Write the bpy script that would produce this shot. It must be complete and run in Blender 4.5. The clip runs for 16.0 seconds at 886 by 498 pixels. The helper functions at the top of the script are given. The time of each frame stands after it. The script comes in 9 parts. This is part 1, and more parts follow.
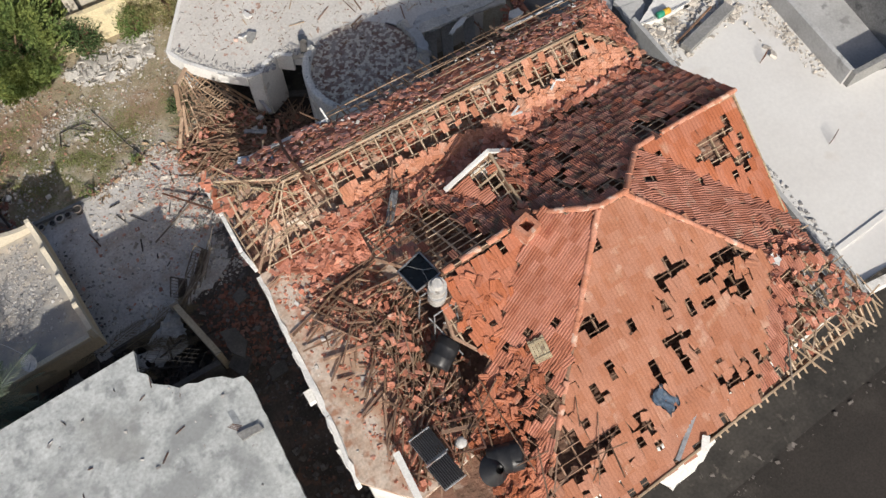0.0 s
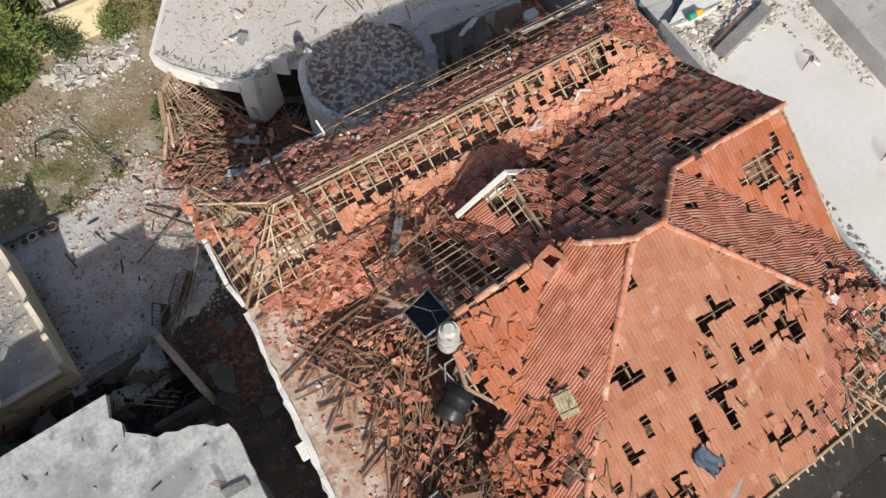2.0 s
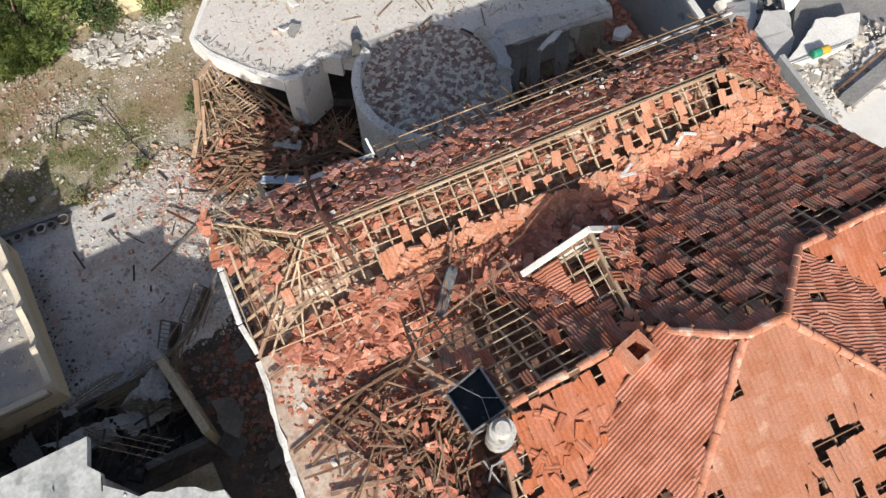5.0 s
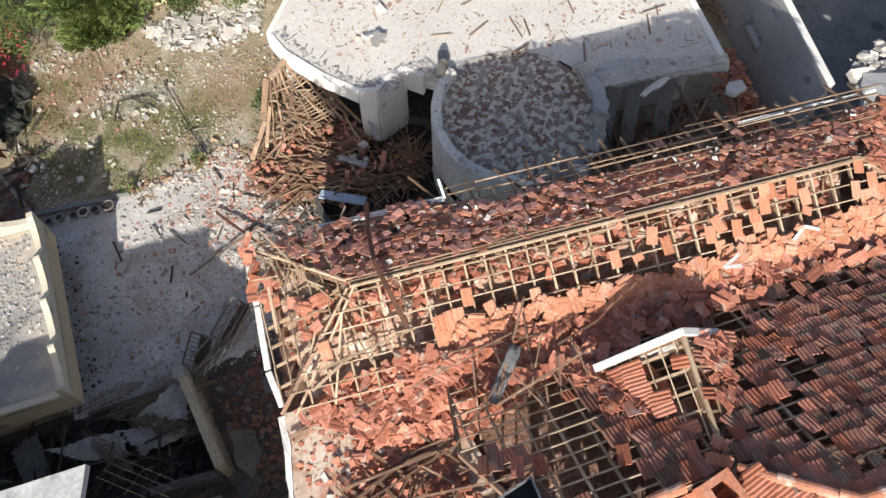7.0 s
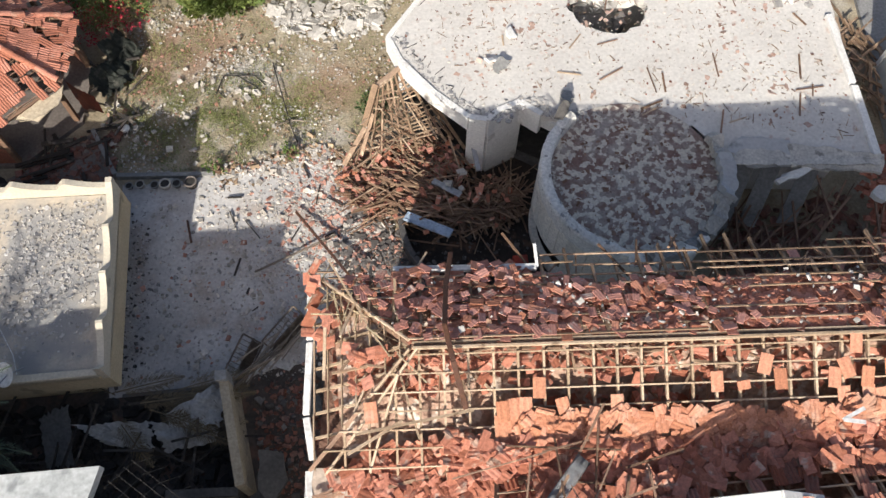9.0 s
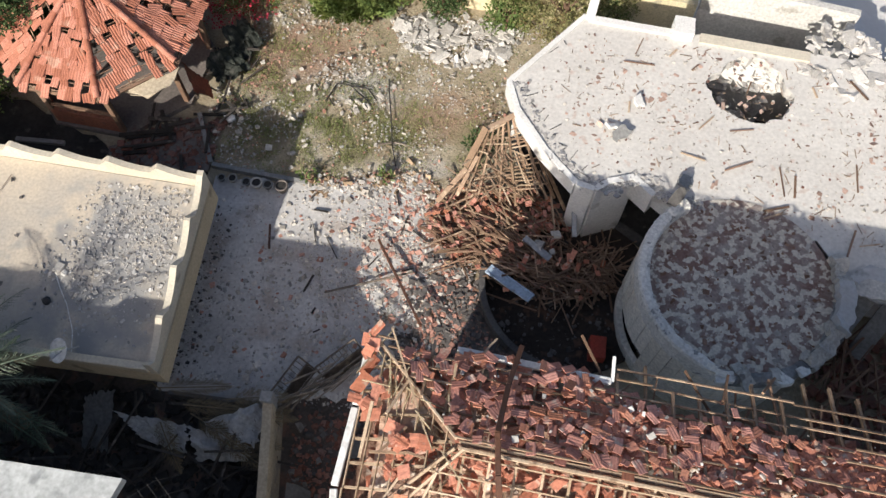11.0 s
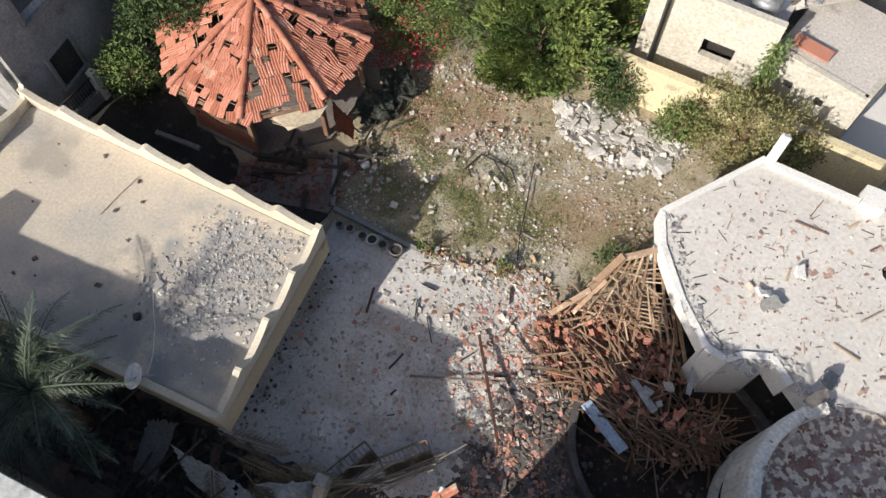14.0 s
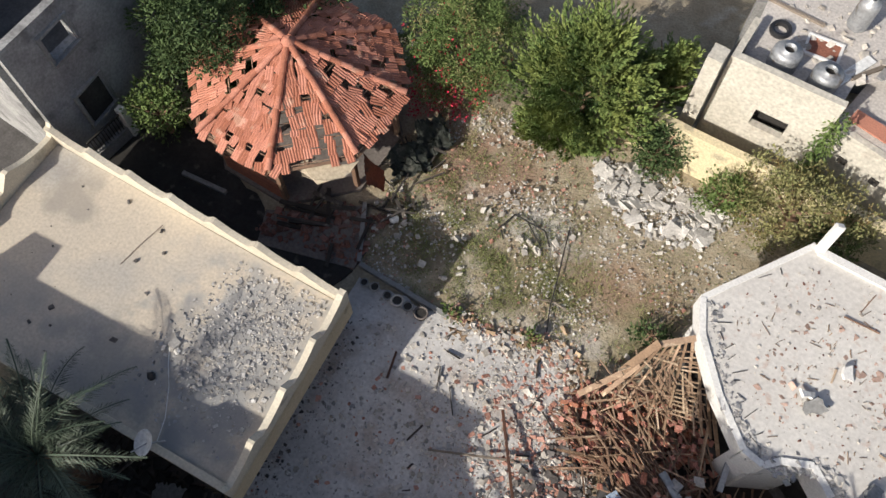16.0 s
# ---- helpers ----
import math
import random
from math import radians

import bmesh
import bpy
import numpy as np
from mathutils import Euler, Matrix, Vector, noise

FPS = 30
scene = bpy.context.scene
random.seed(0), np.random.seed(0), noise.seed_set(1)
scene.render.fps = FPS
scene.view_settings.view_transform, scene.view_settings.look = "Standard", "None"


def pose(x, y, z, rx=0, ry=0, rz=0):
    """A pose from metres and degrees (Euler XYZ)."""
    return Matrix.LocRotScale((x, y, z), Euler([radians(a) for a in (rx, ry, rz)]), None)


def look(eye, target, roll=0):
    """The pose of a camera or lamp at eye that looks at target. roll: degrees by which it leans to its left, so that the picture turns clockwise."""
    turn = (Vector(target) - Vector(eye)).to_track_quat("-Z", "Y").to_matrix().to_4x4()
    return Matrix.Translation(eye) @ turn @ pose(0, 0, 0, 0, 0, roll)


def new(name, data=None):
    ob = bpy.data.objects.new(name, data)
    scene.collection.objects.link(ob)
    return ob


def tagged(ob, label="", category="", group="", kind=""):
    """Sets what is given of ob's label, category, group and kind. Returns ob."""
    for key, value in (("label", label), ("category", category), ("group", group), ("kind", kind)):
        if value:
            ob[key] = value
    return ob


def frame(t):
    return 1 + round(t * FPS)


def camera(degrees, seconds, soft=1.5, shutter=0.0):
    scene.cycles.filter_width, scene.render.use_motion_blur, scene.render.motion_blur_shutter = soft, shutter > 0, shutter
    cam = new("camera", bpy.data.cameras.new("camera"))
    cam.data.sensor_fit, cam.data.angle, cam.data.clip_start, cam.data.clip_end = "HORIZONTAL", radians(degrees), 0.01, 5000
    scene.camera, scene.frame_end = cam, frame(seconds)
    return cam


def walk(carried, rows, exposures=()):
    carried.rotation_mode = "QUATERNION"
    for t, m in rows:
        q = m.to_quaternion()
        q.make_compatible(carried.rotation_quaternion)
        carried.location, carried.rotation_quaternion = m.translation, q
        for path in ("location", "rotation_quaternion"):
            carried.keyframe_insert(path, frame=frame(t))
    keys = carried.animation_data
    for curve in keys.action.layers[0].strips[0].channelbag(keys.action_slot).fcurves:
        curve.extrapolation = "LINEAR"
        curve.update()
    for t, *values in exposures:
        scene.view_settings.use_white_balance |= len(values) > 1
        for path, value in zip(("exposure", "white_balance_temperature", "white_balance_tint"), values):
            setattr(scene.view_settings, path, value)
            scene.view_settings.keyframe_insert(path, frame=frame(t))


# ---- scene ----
cam = camera(58.04, 16.0)
PATH = [
    (0, (-0.259, -0.228, 29.865), (2.259, 3.378, 20.884), -0.48),
    (0.5, (0.020, 0.248, 29.368), (2.534, 3.835, 20.379), -0.37),
    (1, (0.323, 0.760, 28.850), (2.816, 4.332, 19.848), -0.47),
    (1.5, (0.559, 1.235, 28.359), (3.050, 4.807, 19.357), -0.49),
    (2, (0.790, 1.744, 27.759), (3.264, 5.312, 18.751), -0.41),
    (2.5, (1.042, 2.157, 27.164), (3.469, 5.762, 18.158), -0.44),
    (3, (1.270, 2.638, 26.640), (3.639, 6.279, 17.632), -0.34),
    (5.5, (2.169, 5.028, 24.451), (4.107, 8.880, 15.428), 0.03),
    (6, (2.373, 5.596, 24.027), (4.175, 9.511, 15.004), 0.18),
    (6.5, (2.521, 6.139, 23.705), (4.158, 10.123, 14.680), 0.34),
    (7, (2.659, 6.701, 23.328), (4.109, 10.766, 14.307), 0.52),
    (7.5, (2.790, 7.214, 22.980), (4.051, 11.345, 13.961), 0.68),
    (8, (2.937, 7.715, 22.676), (3.924, 11.912, 13.653), 0.50),
    (8.5, (2.966, 8.162, 22.404), (3.716, 12.411, 13.383), 0.73),
    (11, (3.095, 10.573, 21.837), (2.536, 14.815, 12.799), 0.11),
    (11.5, (2.997, 11.009, 21.773), (2.204, 15.226, 12.741), 0.09),
    (12, (2.803, 11.569, 21.759), (1.781, 15.714, 12.716), 0.23),
    (12.5, (2.598, 12.036, 21.722), (1.370, 16.127, 12.680), 0.32),
    (13, (2.429, 12.545, 21.685), (0.975, 16.577, 12.650), 0.09),
    (13.5, (2.180, 13.039, 21.649), (0.566, 17.010, 12.614), 0.19),
    (14, (1.980, 13.540, 21.667), (0.198, 17.442, 12.634), -0.15),
    (14.5, (1.722, 13.997, 21.660), (-0.152, 17.859, 12.628), -0.23),
    (15, (1.488, 14.482, 21.658), (-0.472, 18.304, 12.627), -0.49),
    (15.5, (1.232, 14.907, 21.692), (-0.780, 18.695, 12.658), -0.54),
    (16, (0.935, 15.377, 21.705), (-1.106, 19.126, 12.661), -0.56),
]
walk(cam, [(t, look(eye, target, roll)) for t, eye, target, roll in PATH], [(0, -0.09), (3, -0.02), (5.5, 0.22), (7.5, 0.41), (8.5, 0.38), (11, 0.27), (12.5, 0.30), (14, 0.24), (15, 0.17), (16, 0.10)])

# world and sun: low sun from the south-south-west, clear sky
SUN = Vector((0.585, 1.515, -1.0)).normalized()
world = bpy.data.worlds.new("sky")
scene.world = world
world.use_nodes = True
wn = world.node_tree.nodes
sky = wn.new("ShaderNodeTexSky")
sky.sky_type, sky.sun_disc = "NISHITA", False
sky.sun_elevation, sky.sun_rotation = radians(31), radians(201)
sky.air_density, sky.dust_density = 0.75, 3.0
wn["Background"].inputs["Strength"].default_value = 0.112
world.node_tree.links.new(sky.outputs[0], wn["Background"].inputs["Color"])
sun = new("sun", bpy.data.lights.new("sun", "SUN"))
sun.data.energy, sun.data.angle, sun.data.color = 4.75, radians(0.6), (1.0, 0.94, 0.85)
sun.matrix_world = look((0, 0, 40), Vector((0, 0, 40)) + SUN)
scene.view_settings.exposure = 0.35


# ---- materials ----
def mat(name, a, b, scale=0.6, fine=14.0, rough=0.85, bump=0.35, c=None, cut=0.62, cscale=1.7, vary=0.0, metal=0.0, depth=0.02, speck=1.0, edge=0.07, other=None):
    """Two colours mixed by a coarse noise, darkened by a fine grain, with stains c of a third noise; other: (colour, share) of pieces that differ."""
    m = bpy.data.materials.new(name)
    m.use_nodes = True
    n, ln = m.node_tree.nodes, m.node_tree.links
    p = n["Principled BSDF"]
    p.inputs["Roughness"].default_value, p.inputs["Metallic"].default_value = rough, metal
    p.inputs["Specular IOR Level"].default_value = 0.3
    geo = n.new("ShaderNodeNewGeometry")

    def noise_at(sc, detail, off):
        t = n.new("ShaderNodeTexNoise")
        t.inputs["Scale"].default_value, t.inputs["Detail"].default_value = sc, detail
        add = n.new("ShaderNodeVectorMath")
        add.operation = "ADD"
        add.inputs[1].default_value = (off, off * 1.7, off * 0.6)
        ln.new(geo.outputs["Position"], add.inputs[0])
        ln.new(add.outputs[0], t.inputs["Vector"])
        return t.outputs["Fac"]

    def spread(fac, lo, hi, to0=0.0, to1=1.0):
        r = n.new("ShaderNodeMapRange")
        for k, v in zip(("From Min", "From Max", "To Min", "To Max"), (lo, hi, to0, to1)):
            r.inputs[k].default_value = v
        ln.new(fac, r.inputs["Value"])
        return r.outputs[0]

    def mix(fac, x, y, how="MIX"):
        k = n.new("ShaderNodeMix")
        k.data_type, k.blend_type = "RGBA", how
        for sock, v in ((k.inputs[0], fac), (k.inputs[6], x), (k.inputs[7], y)):
            if isinstance(v, (tuple, float, int)):
                sock.default_value = (*v, 1) if isinstance(v, tuple) else v
            else:
                ln.new(v, sock)
        return k.outputs[2]

    col = mix(spread(noise_at(scale, 6, 3.1), 0.36, 0.64), a, b)
    grain = noise_at(fine, 5, 11.3)
    if c:
        col = mix(spread(noise_at(cscale, 7, 27.9), cut, cut + edge), col, c)
    one = None
    if vary or other:
        both, one = n.new("ShaderNodeMath"), n.new("ShaderNodeMath")
        both.operation, one.operation = "ADD", "FRACT"
        ln.new(n.new("ShaderNodeObjectInfo").outputs["Random"], both.inputs[0])
        ln.new(geo.outputs["Random Per Island"], both.inputs[1])
        ln.new(both.outputs[0], one.inputs[0])
    if other:
        far, cut2 = n.new("ShaderNodeMath"), n.new("ShaderNodeMath")
        far.operation, cut2.operation = "MULTIPLY", "FRACT"
        far.inputs[1].default_value = 7.31
        ln.new(one.outputs[0], far.inputs[0])
        ln.new(far.outputs[0], cut2.inputs[0])
        col = mix(spread(cut2.outputs[0], 1 - other[1] - 0.03, 1 - other[1] + 0.03), col, other[0])
    shade = spread(grain, 0.25, 0.75, 1 - 0.28 * speck, 1 + 0.22 * speck)
    comb = n.new("ShaderNodeCombineColor")
    for k in range(3):
        ln.new(shade, comb.inputs[k])
    col = mix(1.0, col, comb.outputs[0], "MULTIPLY")
    if vary:
        info = one.outputs[0]
        hsv = n.new("ShaderNodeHueSaturation")
        ln.new(spread(info, 0, 1, 1 - vary, 1 + vary), hsv.inputs["Value"])
        ln.new(spread(info, 0, 1, 1.06, 0.94), hsv.inputs["Saturation"])
        ln.new(col, hsv.inputs["Color"])
        col = hsv.outputs[0]
    ln.new(col, p.inputs["Base Color"])
    bp = n.new("ShaderNodeBump")
    bp.inputs["Strength"].default_value, bp.inputs["Distance"].default_value = bump, depth
    ln.new(grain, bp.inputs["Height"])
    ln.new(bp.outputs[0], p.inputs["Normal"])
    return m


def stain(m, cx, cy, rx, ry, color, most=0.8):
    """A ragged stain of its own shape round (cx, cy) in plan, laid over the colour of the material m. One on the soil
    also paints shade.
    """
    n, ln = m.node_tree.nodes, m.node_tree.links
    sock = n["Principled BSDF"].inputs["Base Color"]
    under = sock.links[0].from_socket
    geo, sub, mul, size = n.new("ShaderNodeNewGeometry"), n.new("ShaderNodeVectorMath"), n.new("ShaderNodeVectorMath"), n.new("ShaderNodeVectorMath")
    sub.operation, mul.operation, size.operation = "SUBTRACT", "MULTIPLY", "LENGTH"
    sub.inputs[1].default_value, mul.inputs[1].default_value = (cx, cy, 0), (1 / rx, 1 / ry, 0)
    ln.new(geo.outputs["Position"], sub.inputs[0])
    ln.new(sub.outputs[0], mul.inputs[0])
    ln.new(mul.outputs[0], size.inputs[0])
    t = n.new("ShaderNodeTexNoise")
    t.inputs["Scale"].default_value, t.inputs["Detail"].default_value = 1.3, 8
    ln.new(geo.outputs["Position"], t.inputs["Vector"])
    far = n.new("ShaderNodeMath")
    far.operation = "MULTIPLY_ADD"
    far.inputs[1].default_value = 2.6
    ln.new(t.outputs["Fac"], far.inputs[0])
    ln.new(size.outputs["Value"], far.inputs[2])
    r = n.new("ShaderNodeMapRange")
    for k, v in zip(("From Min", "From Max", "To Min", "To Max"), (2.35, 1.7, 0.0, most)):
        r.inputs[k].default_value = v
    ln.new(far.outputs[0], r.inputs["Value"])
    k = n.new("ShaderNodeMix")
    k.data_type = "RGBA"
    k.inputs[7].default_value = (*color, 1)
    ln.new(r.outputs[0], k.inputs[0])
    ln.new(under, k.inputs[6])
    ln.new(k.outputs[2], sock)


M_TILE = mat("terracotta tile", (0.44, 0.18, 0.115), (0.38, 0.155, 0.10), 0.7, 26, 0.85, 0.25, (0.36, 0.13, 0.085), 0.60, 2.3, vary=0.16)
M_TILE_S = mat("dusty terracotta tile", (0.40, 0.182, 0.112), (0.355, 0.158, 0.098), 0.5, 26, 0.88, 0.2, (0.44, 0.25, 0.175), 0.60, 1.6, vary=0.06, other=((0.45, 0.245, 0.168), 0.04))
M_TILE_P = mat("peach terracotta tile", (0.56, 0.265, 0.165), (0.50, 0.225, 0.14), 0.6, 24, 0.9, 0.2, (0.53, 0.31, 0.22), 0.58, 1.8, vary=0.16)
M_TILE_N = mat("weathered terracotta tile", (0.36, 0.16, 0.115), (0.27, 0.132, 0.10), 0.9, 24, 0.9, 0.3, (0.235, 0.175, 0.125), 0.50, 3.2, vary=0.34, edge=0.16, other=((0.44, 0.165, 0.105), 0.22))
M_TILE_E = mat("red-brown ribbed tile", (0.375, 0.155, 0.105), (0.31, 0.135, 0.095), 0.9, 24, 0.9, 0.3, (0.34, 0.20, 0.145), 0.56, 2.6, vary=0.2, edge=0.12)
M_TILE_B = mat("maroon broken tile", (0.56, 0.265, 0.205), (0.46, 0.215, 0.168), 1.2, 22, 0.9, 0.3, (0.60, 0.43, 0.34), 0.60, 3.5, vary=0.28, other=((0.52, 0.225, 0.14), 0.34))
M_TILE_I = mat("broken terracotta", (0.53, 0.22, 0.142), (0.43, 0.172, 0.115), 1.4, 20, 0.9, 0.4, (0.52, 0.36, 0.28), 0.58, 4.0, vary=0.30)
M_RIDGE = mat("ridge tile mortar", (0.53, 0.25, 0.165), (0.46, 0.195, 0.12), 1.5, 18, 0.9, 0.4, (0.60, 0.42, 0.33), 0.58, 3.0, vary=0.08)
M_WOOD = mat("dusty batten wood", (0.52, 0.40, 0.285), (0.42, 0.31, 0.21), 1.2, 30, 0.85, 0.3, (0.28, 0.195, 0.13), 0.62, 3.0, vary=0.22)
M_WOOD_D = mat("weathered timber", (0.27, 0.168, 0.112), (0.18, 0.112, 0.077), 1.3, 28, 0.85, 0.35, (0.40, 0.265, 0.17), 0.6, 2.5, vary=0.38)
M_PLASTER = mat("white plaster", (0.79, 0.775, 0.74), (0.70, 0.685, 0.65), 0.5, 16, 0.9, 0.25, (0.50, 0.475, 0.43), 0.64, 1.2, speck=0.6)
M_CREAM = mat("cream plaster", (0.63, 0.575, 0.465), (0.55, 0.495, 0.395), 0.6, 16, 0.9, 0.3, (0.42, 0.375, 0.30), 0.62, 1.4, speck=0.6)
M_YELLOW = mat("yellow wall plaster", (0.68, 0.59, 0.385), (0.60, 0.52, 0.34), 0.8, 16, 0.9, 0.3, (0.44, 0.385, 0.27), 0.58, 1.4)
M_SLAB = mat("dusty concrete roof", (0.56, 0.52, 0.48), (0.46, 0.43, 0.40), 0.35, 12, 0.92, 0.5, (0.36, 0.33, 0.31), 0.60, 0.9)
M_SLAB_P = mat("pinkish dusty roof", (0.655, 0.63, 0.585), (0.585, 0.557, 0.515), 0.5, 10, 0.92, 0.4, (0.545, 0.45, 0.39), 0.61, 3.2, speck=0.5, edge=0.10)
M_WASH = mat("whitewashed concrete", (0.52, 0.54, 0.53), (0.40, 0.418, 0.415), 1.1, 9, 0.9, 0.2, (0.31, 0.325, 0.325), 0.53, 2.2, speck=0.9, edge=0.12)
for row in ((-3.3, 9.0, 1.5, 0.7, (0.24, 0.252, 0.252), 0.75), (-5.4, 10.2, 1.0, 1.3, (0.27, 0.275, 0.265), 0.65), (-4.6, 7.6, 1.7, 0.8, (0.25, 0.26, 0.26), 0.7), (-7.6, 9.0, 1.2, 1.6, (0.26, 0.27, 0.27), 0.65), (-2.4, 7.0, 0.5, 1.1, (0.25, 0.26, 0.26), 0.6), (-9.6, 11.0, 1.4, 1.0, (0.28, 0.29, 0.29), 0.6), (-5.8, 5.2, 1.8, 1.2, (0.25, 0.26, 0.26), 0.65)):
    stain(M_WASH, *row)
M_PALE = mat("pale concrete slab", (0.70, 0.69, 0.665), (0.65, 0.635, 0.61), 0.35, 7, 0.9, 0.06, (0.58, 0.53, 0.47), 0.62, 0.5, speck=0.2, edge=0.2)
M_CONC = mat("grey concrete", (0.30, 0.295, 0.285), (0.22, 0.22, 0.215), 0.8, 12, 0.92, 0.5, (0.15, 0.15, 0.15), 0.62, 1.3)
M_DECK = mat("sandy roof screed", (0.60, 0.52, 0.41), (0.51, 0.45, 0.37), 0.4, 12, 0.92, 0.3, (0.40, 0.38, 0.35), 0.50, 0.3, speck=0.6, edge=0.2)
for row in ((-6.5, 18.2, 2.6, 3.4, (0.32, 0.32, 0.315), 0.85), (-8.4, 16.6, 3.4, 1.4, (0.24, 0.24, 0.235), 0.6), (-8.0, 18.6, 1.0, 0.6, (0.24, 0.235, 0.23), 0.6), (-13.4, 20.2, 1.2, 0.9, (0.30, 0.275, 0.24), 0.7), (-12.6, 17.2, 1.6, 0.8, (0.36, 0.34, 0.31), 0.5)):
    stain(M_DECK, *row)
M_TERR = mat("terrace screed", (0.62, 0.54, 0.46), (0.46, 0.33, 0.24), 1.1, 12, 0.92, 0.45, (0.36, 0.20, 0.13), 0.52, 2.2, speck=1.0, edge=0.12)
for row in ((2.1, 5.6, 1.1, 1.6, (0.42, 0.26, 0.175), 0.85), (2.5, 9.6, 1.2, 0.9, (0.50, 0.25, 0.17), 0.75), (1.4, 7.6, 0.7, 0.8, (0.46, 0.31, 0.22), 0.6), (1.6, 3.9, 0.9, 0.6, (0.44, 0.25, 0.17), 0.7)):
    stain(M_TERR, *row)
M_DRUM = mat("burnt roof felt and plaster", (0.22, 0.135, 0.112), (0.36, 0.31, 0.275), 2.0, 14, 0.95, 0.6, (0.62, 0.57, 0.48), 0.495, 4.6, edge=0.05)
M_CLAD = mat("cream wall cladding", (0.80, 0.75, 0.65), (0.72, 0.67, 0.58), 0.9, 12, 0.85, 0.25, (0.46, 0.41, 0.34), 0.64, 1.6, vary=0.08)
M_SOIL = mat("dry garden soil", (0.40, 0.345, 0.25), (0.30, 0.25, 0.172), 1.3, 13, 0.95, 0.8, (0.49, 0.45, 0.37), 0.56, 0.9, depth=0.04, edge=0.16)
# the dark patch at (-5.0, 24.2) paints the gazebo's shadow together with litter
for row in ((-4.6, 27.6, 2.3, 1.6, (0.30, 0.195, 0.14), 0.75), (1.2, 25.6, 2.2, 1.2, (0.31, 0.205, 0.14), 0.7), (-1.6, 26.4, 1.8, 0.8, (0.50, 0.475, 0.43), 0.8), (-5.0, 24.2, 1.6, 1.2, (0.20, 0.165, 0.115), 0.7), (-1.2, 24.7, 1.7, 0.8, (0.185, 0.18, 0.085), 0.75), (2.4, 24.4, 1.0, 1.2, (0.17, 0.17, 0.085), 0.6), (0.6, 23.6, 1.6, 0.5, (0.46, 0.43, 0.39), 0.6)):
    stain(M_SOIL, *row)
M_YARD = mat("dusty courtyard concrete", (0.59, 0.572, 0.548), (0.43, 0.416, 0.402), 0.55, 10, 0.93, 0.4, (0.42, 0.365, 0.325), 0.53, 0.9, speck=0.7, edge=0.14)
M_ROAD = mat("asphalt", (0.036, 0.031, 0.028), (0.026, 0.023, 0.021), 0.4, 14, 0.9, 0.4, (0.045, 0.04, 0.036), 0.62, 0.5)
# near black: debris and ground, and the darkness painted into openings
M_DARK = mat("near-black debris and openings", (0.05, 0.046, 0.042), (0.03, 0.028, 0.026), 1.0, 8, 0.95, 0.8, (0.10, 0.088, 0.078), 0.62, 2.5)
M_ROCK_W = mat("white rubble", (0.58, 0.555, 0.52), (0.45, 0.425, 0.39), 2.0, 14, 0.95, 0.5, vary=0.28)
M_ROCK_G = mat("grey rubble", (0.43, 0.415, 0.40), (0.32, 0.31, 0.30), 2.0, 14, 0.95, 0.5, vary=0.3)
M_BRICK = mat("broken red brick", (0.47, 0.255, 0.195), (0.40, 0.215, 0.165), 2.0, 14, 0.95, 0.5, vary=0.3)
M_STEEL = mat("galvanised sheet", (0.42, 0.43, 0.44), (0.30, 0.31, 0.32), 1.0, 10, 0.5, 0.2, (0.22, 0.18, 0.15), 0.6, 2.0, metal=0.5)
M_RUST = mat("rusty steel", (0.13, 0.06, 0.035), (0.09, 0.05, 0.04), 3.0, 20, 0.8, 0.3)
M_BLACK = mat("black plastic", (0.022, 0.023, 0.026), (0.03, 0.03, 0.032), 2.0, 8, 0.38, 0.05)
M_WHITE = mat("white plastic", (0.78, 0.78, 0.76), (0.68, 0.68, 0.66), 2.0, 9, 0.5, 0.1)
M_IRON = mat("dark wrought iron", (0.035, 0.033, 0.032), (0.05, 0.045, 0.04), 3.0, 20, 0.6, 0.2)

M_IRON_D = mat("dusty brown iron", (0.17, 0.135, 0.105), (0.11, 0.09, 0.075), 2.0, 18, 0.8, 0.3, (0.25, 0.20, 0.155), 0.58, 4.0)
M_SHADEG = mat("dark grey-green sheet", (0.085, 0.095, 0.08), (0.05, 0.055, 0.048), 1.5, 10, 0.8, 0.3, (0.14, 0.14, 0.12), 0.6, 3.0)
M_BRICKW = mat("reddish brick wall", (0.30, 0.12, 0.075), (0.24, 0.10, 0.07), 2.0, 16, 0.9, 0.5, (0.18, 0.09, 0.07), 0.6, 3.0)
M_BRICK_D = mat("dusty dark brick", (0.24, 0.10, 0.07), (0.19, 0.12, 0.10), 2.0, 14, 0.95, 0.5, vary=0.3)
M_PAVE = mat("worn paving", (0.22, 0.19, 0.17), (0.15, 0.13, 0.118), 0.9, 12, 0.9, 0.4, (0.15, 0.10, 0.085), 0.64, 1.4)
M_LIMEW = mat("dusty white wall plaster", (0.62, 0.605, 0.57), (0.52, 0.505, 0.47), 0.7, 12, 0.9, 0.4, (0.40, 0.38, 0.34), 0.60, 1.5)
M_LIME = mat("lime wash", (0.55, 0.52, 0.45), (0.48, 0.45, 0.385), 0.5, 10, 0.9, 0.3, (0.45, 0.41, 0.35), 0.64, 1.2)
M_PANEL = mat("black solar glass", (0.012, 0.014, 0.018), (0.02, 0.022, 0.026), 1.5, 8, 0.22, 0.05, (0.06, 0.06, 0.06), 0.64, 5.0)
M_WOOD_P = mat("pale weathered plywood", (0.50, 0.42, 0.28), (0.36, 0.29, 0.19), 3.0, 22, 0.85, 0.4, (0.22, 0.17, 0.12), 0.58, 5.0)
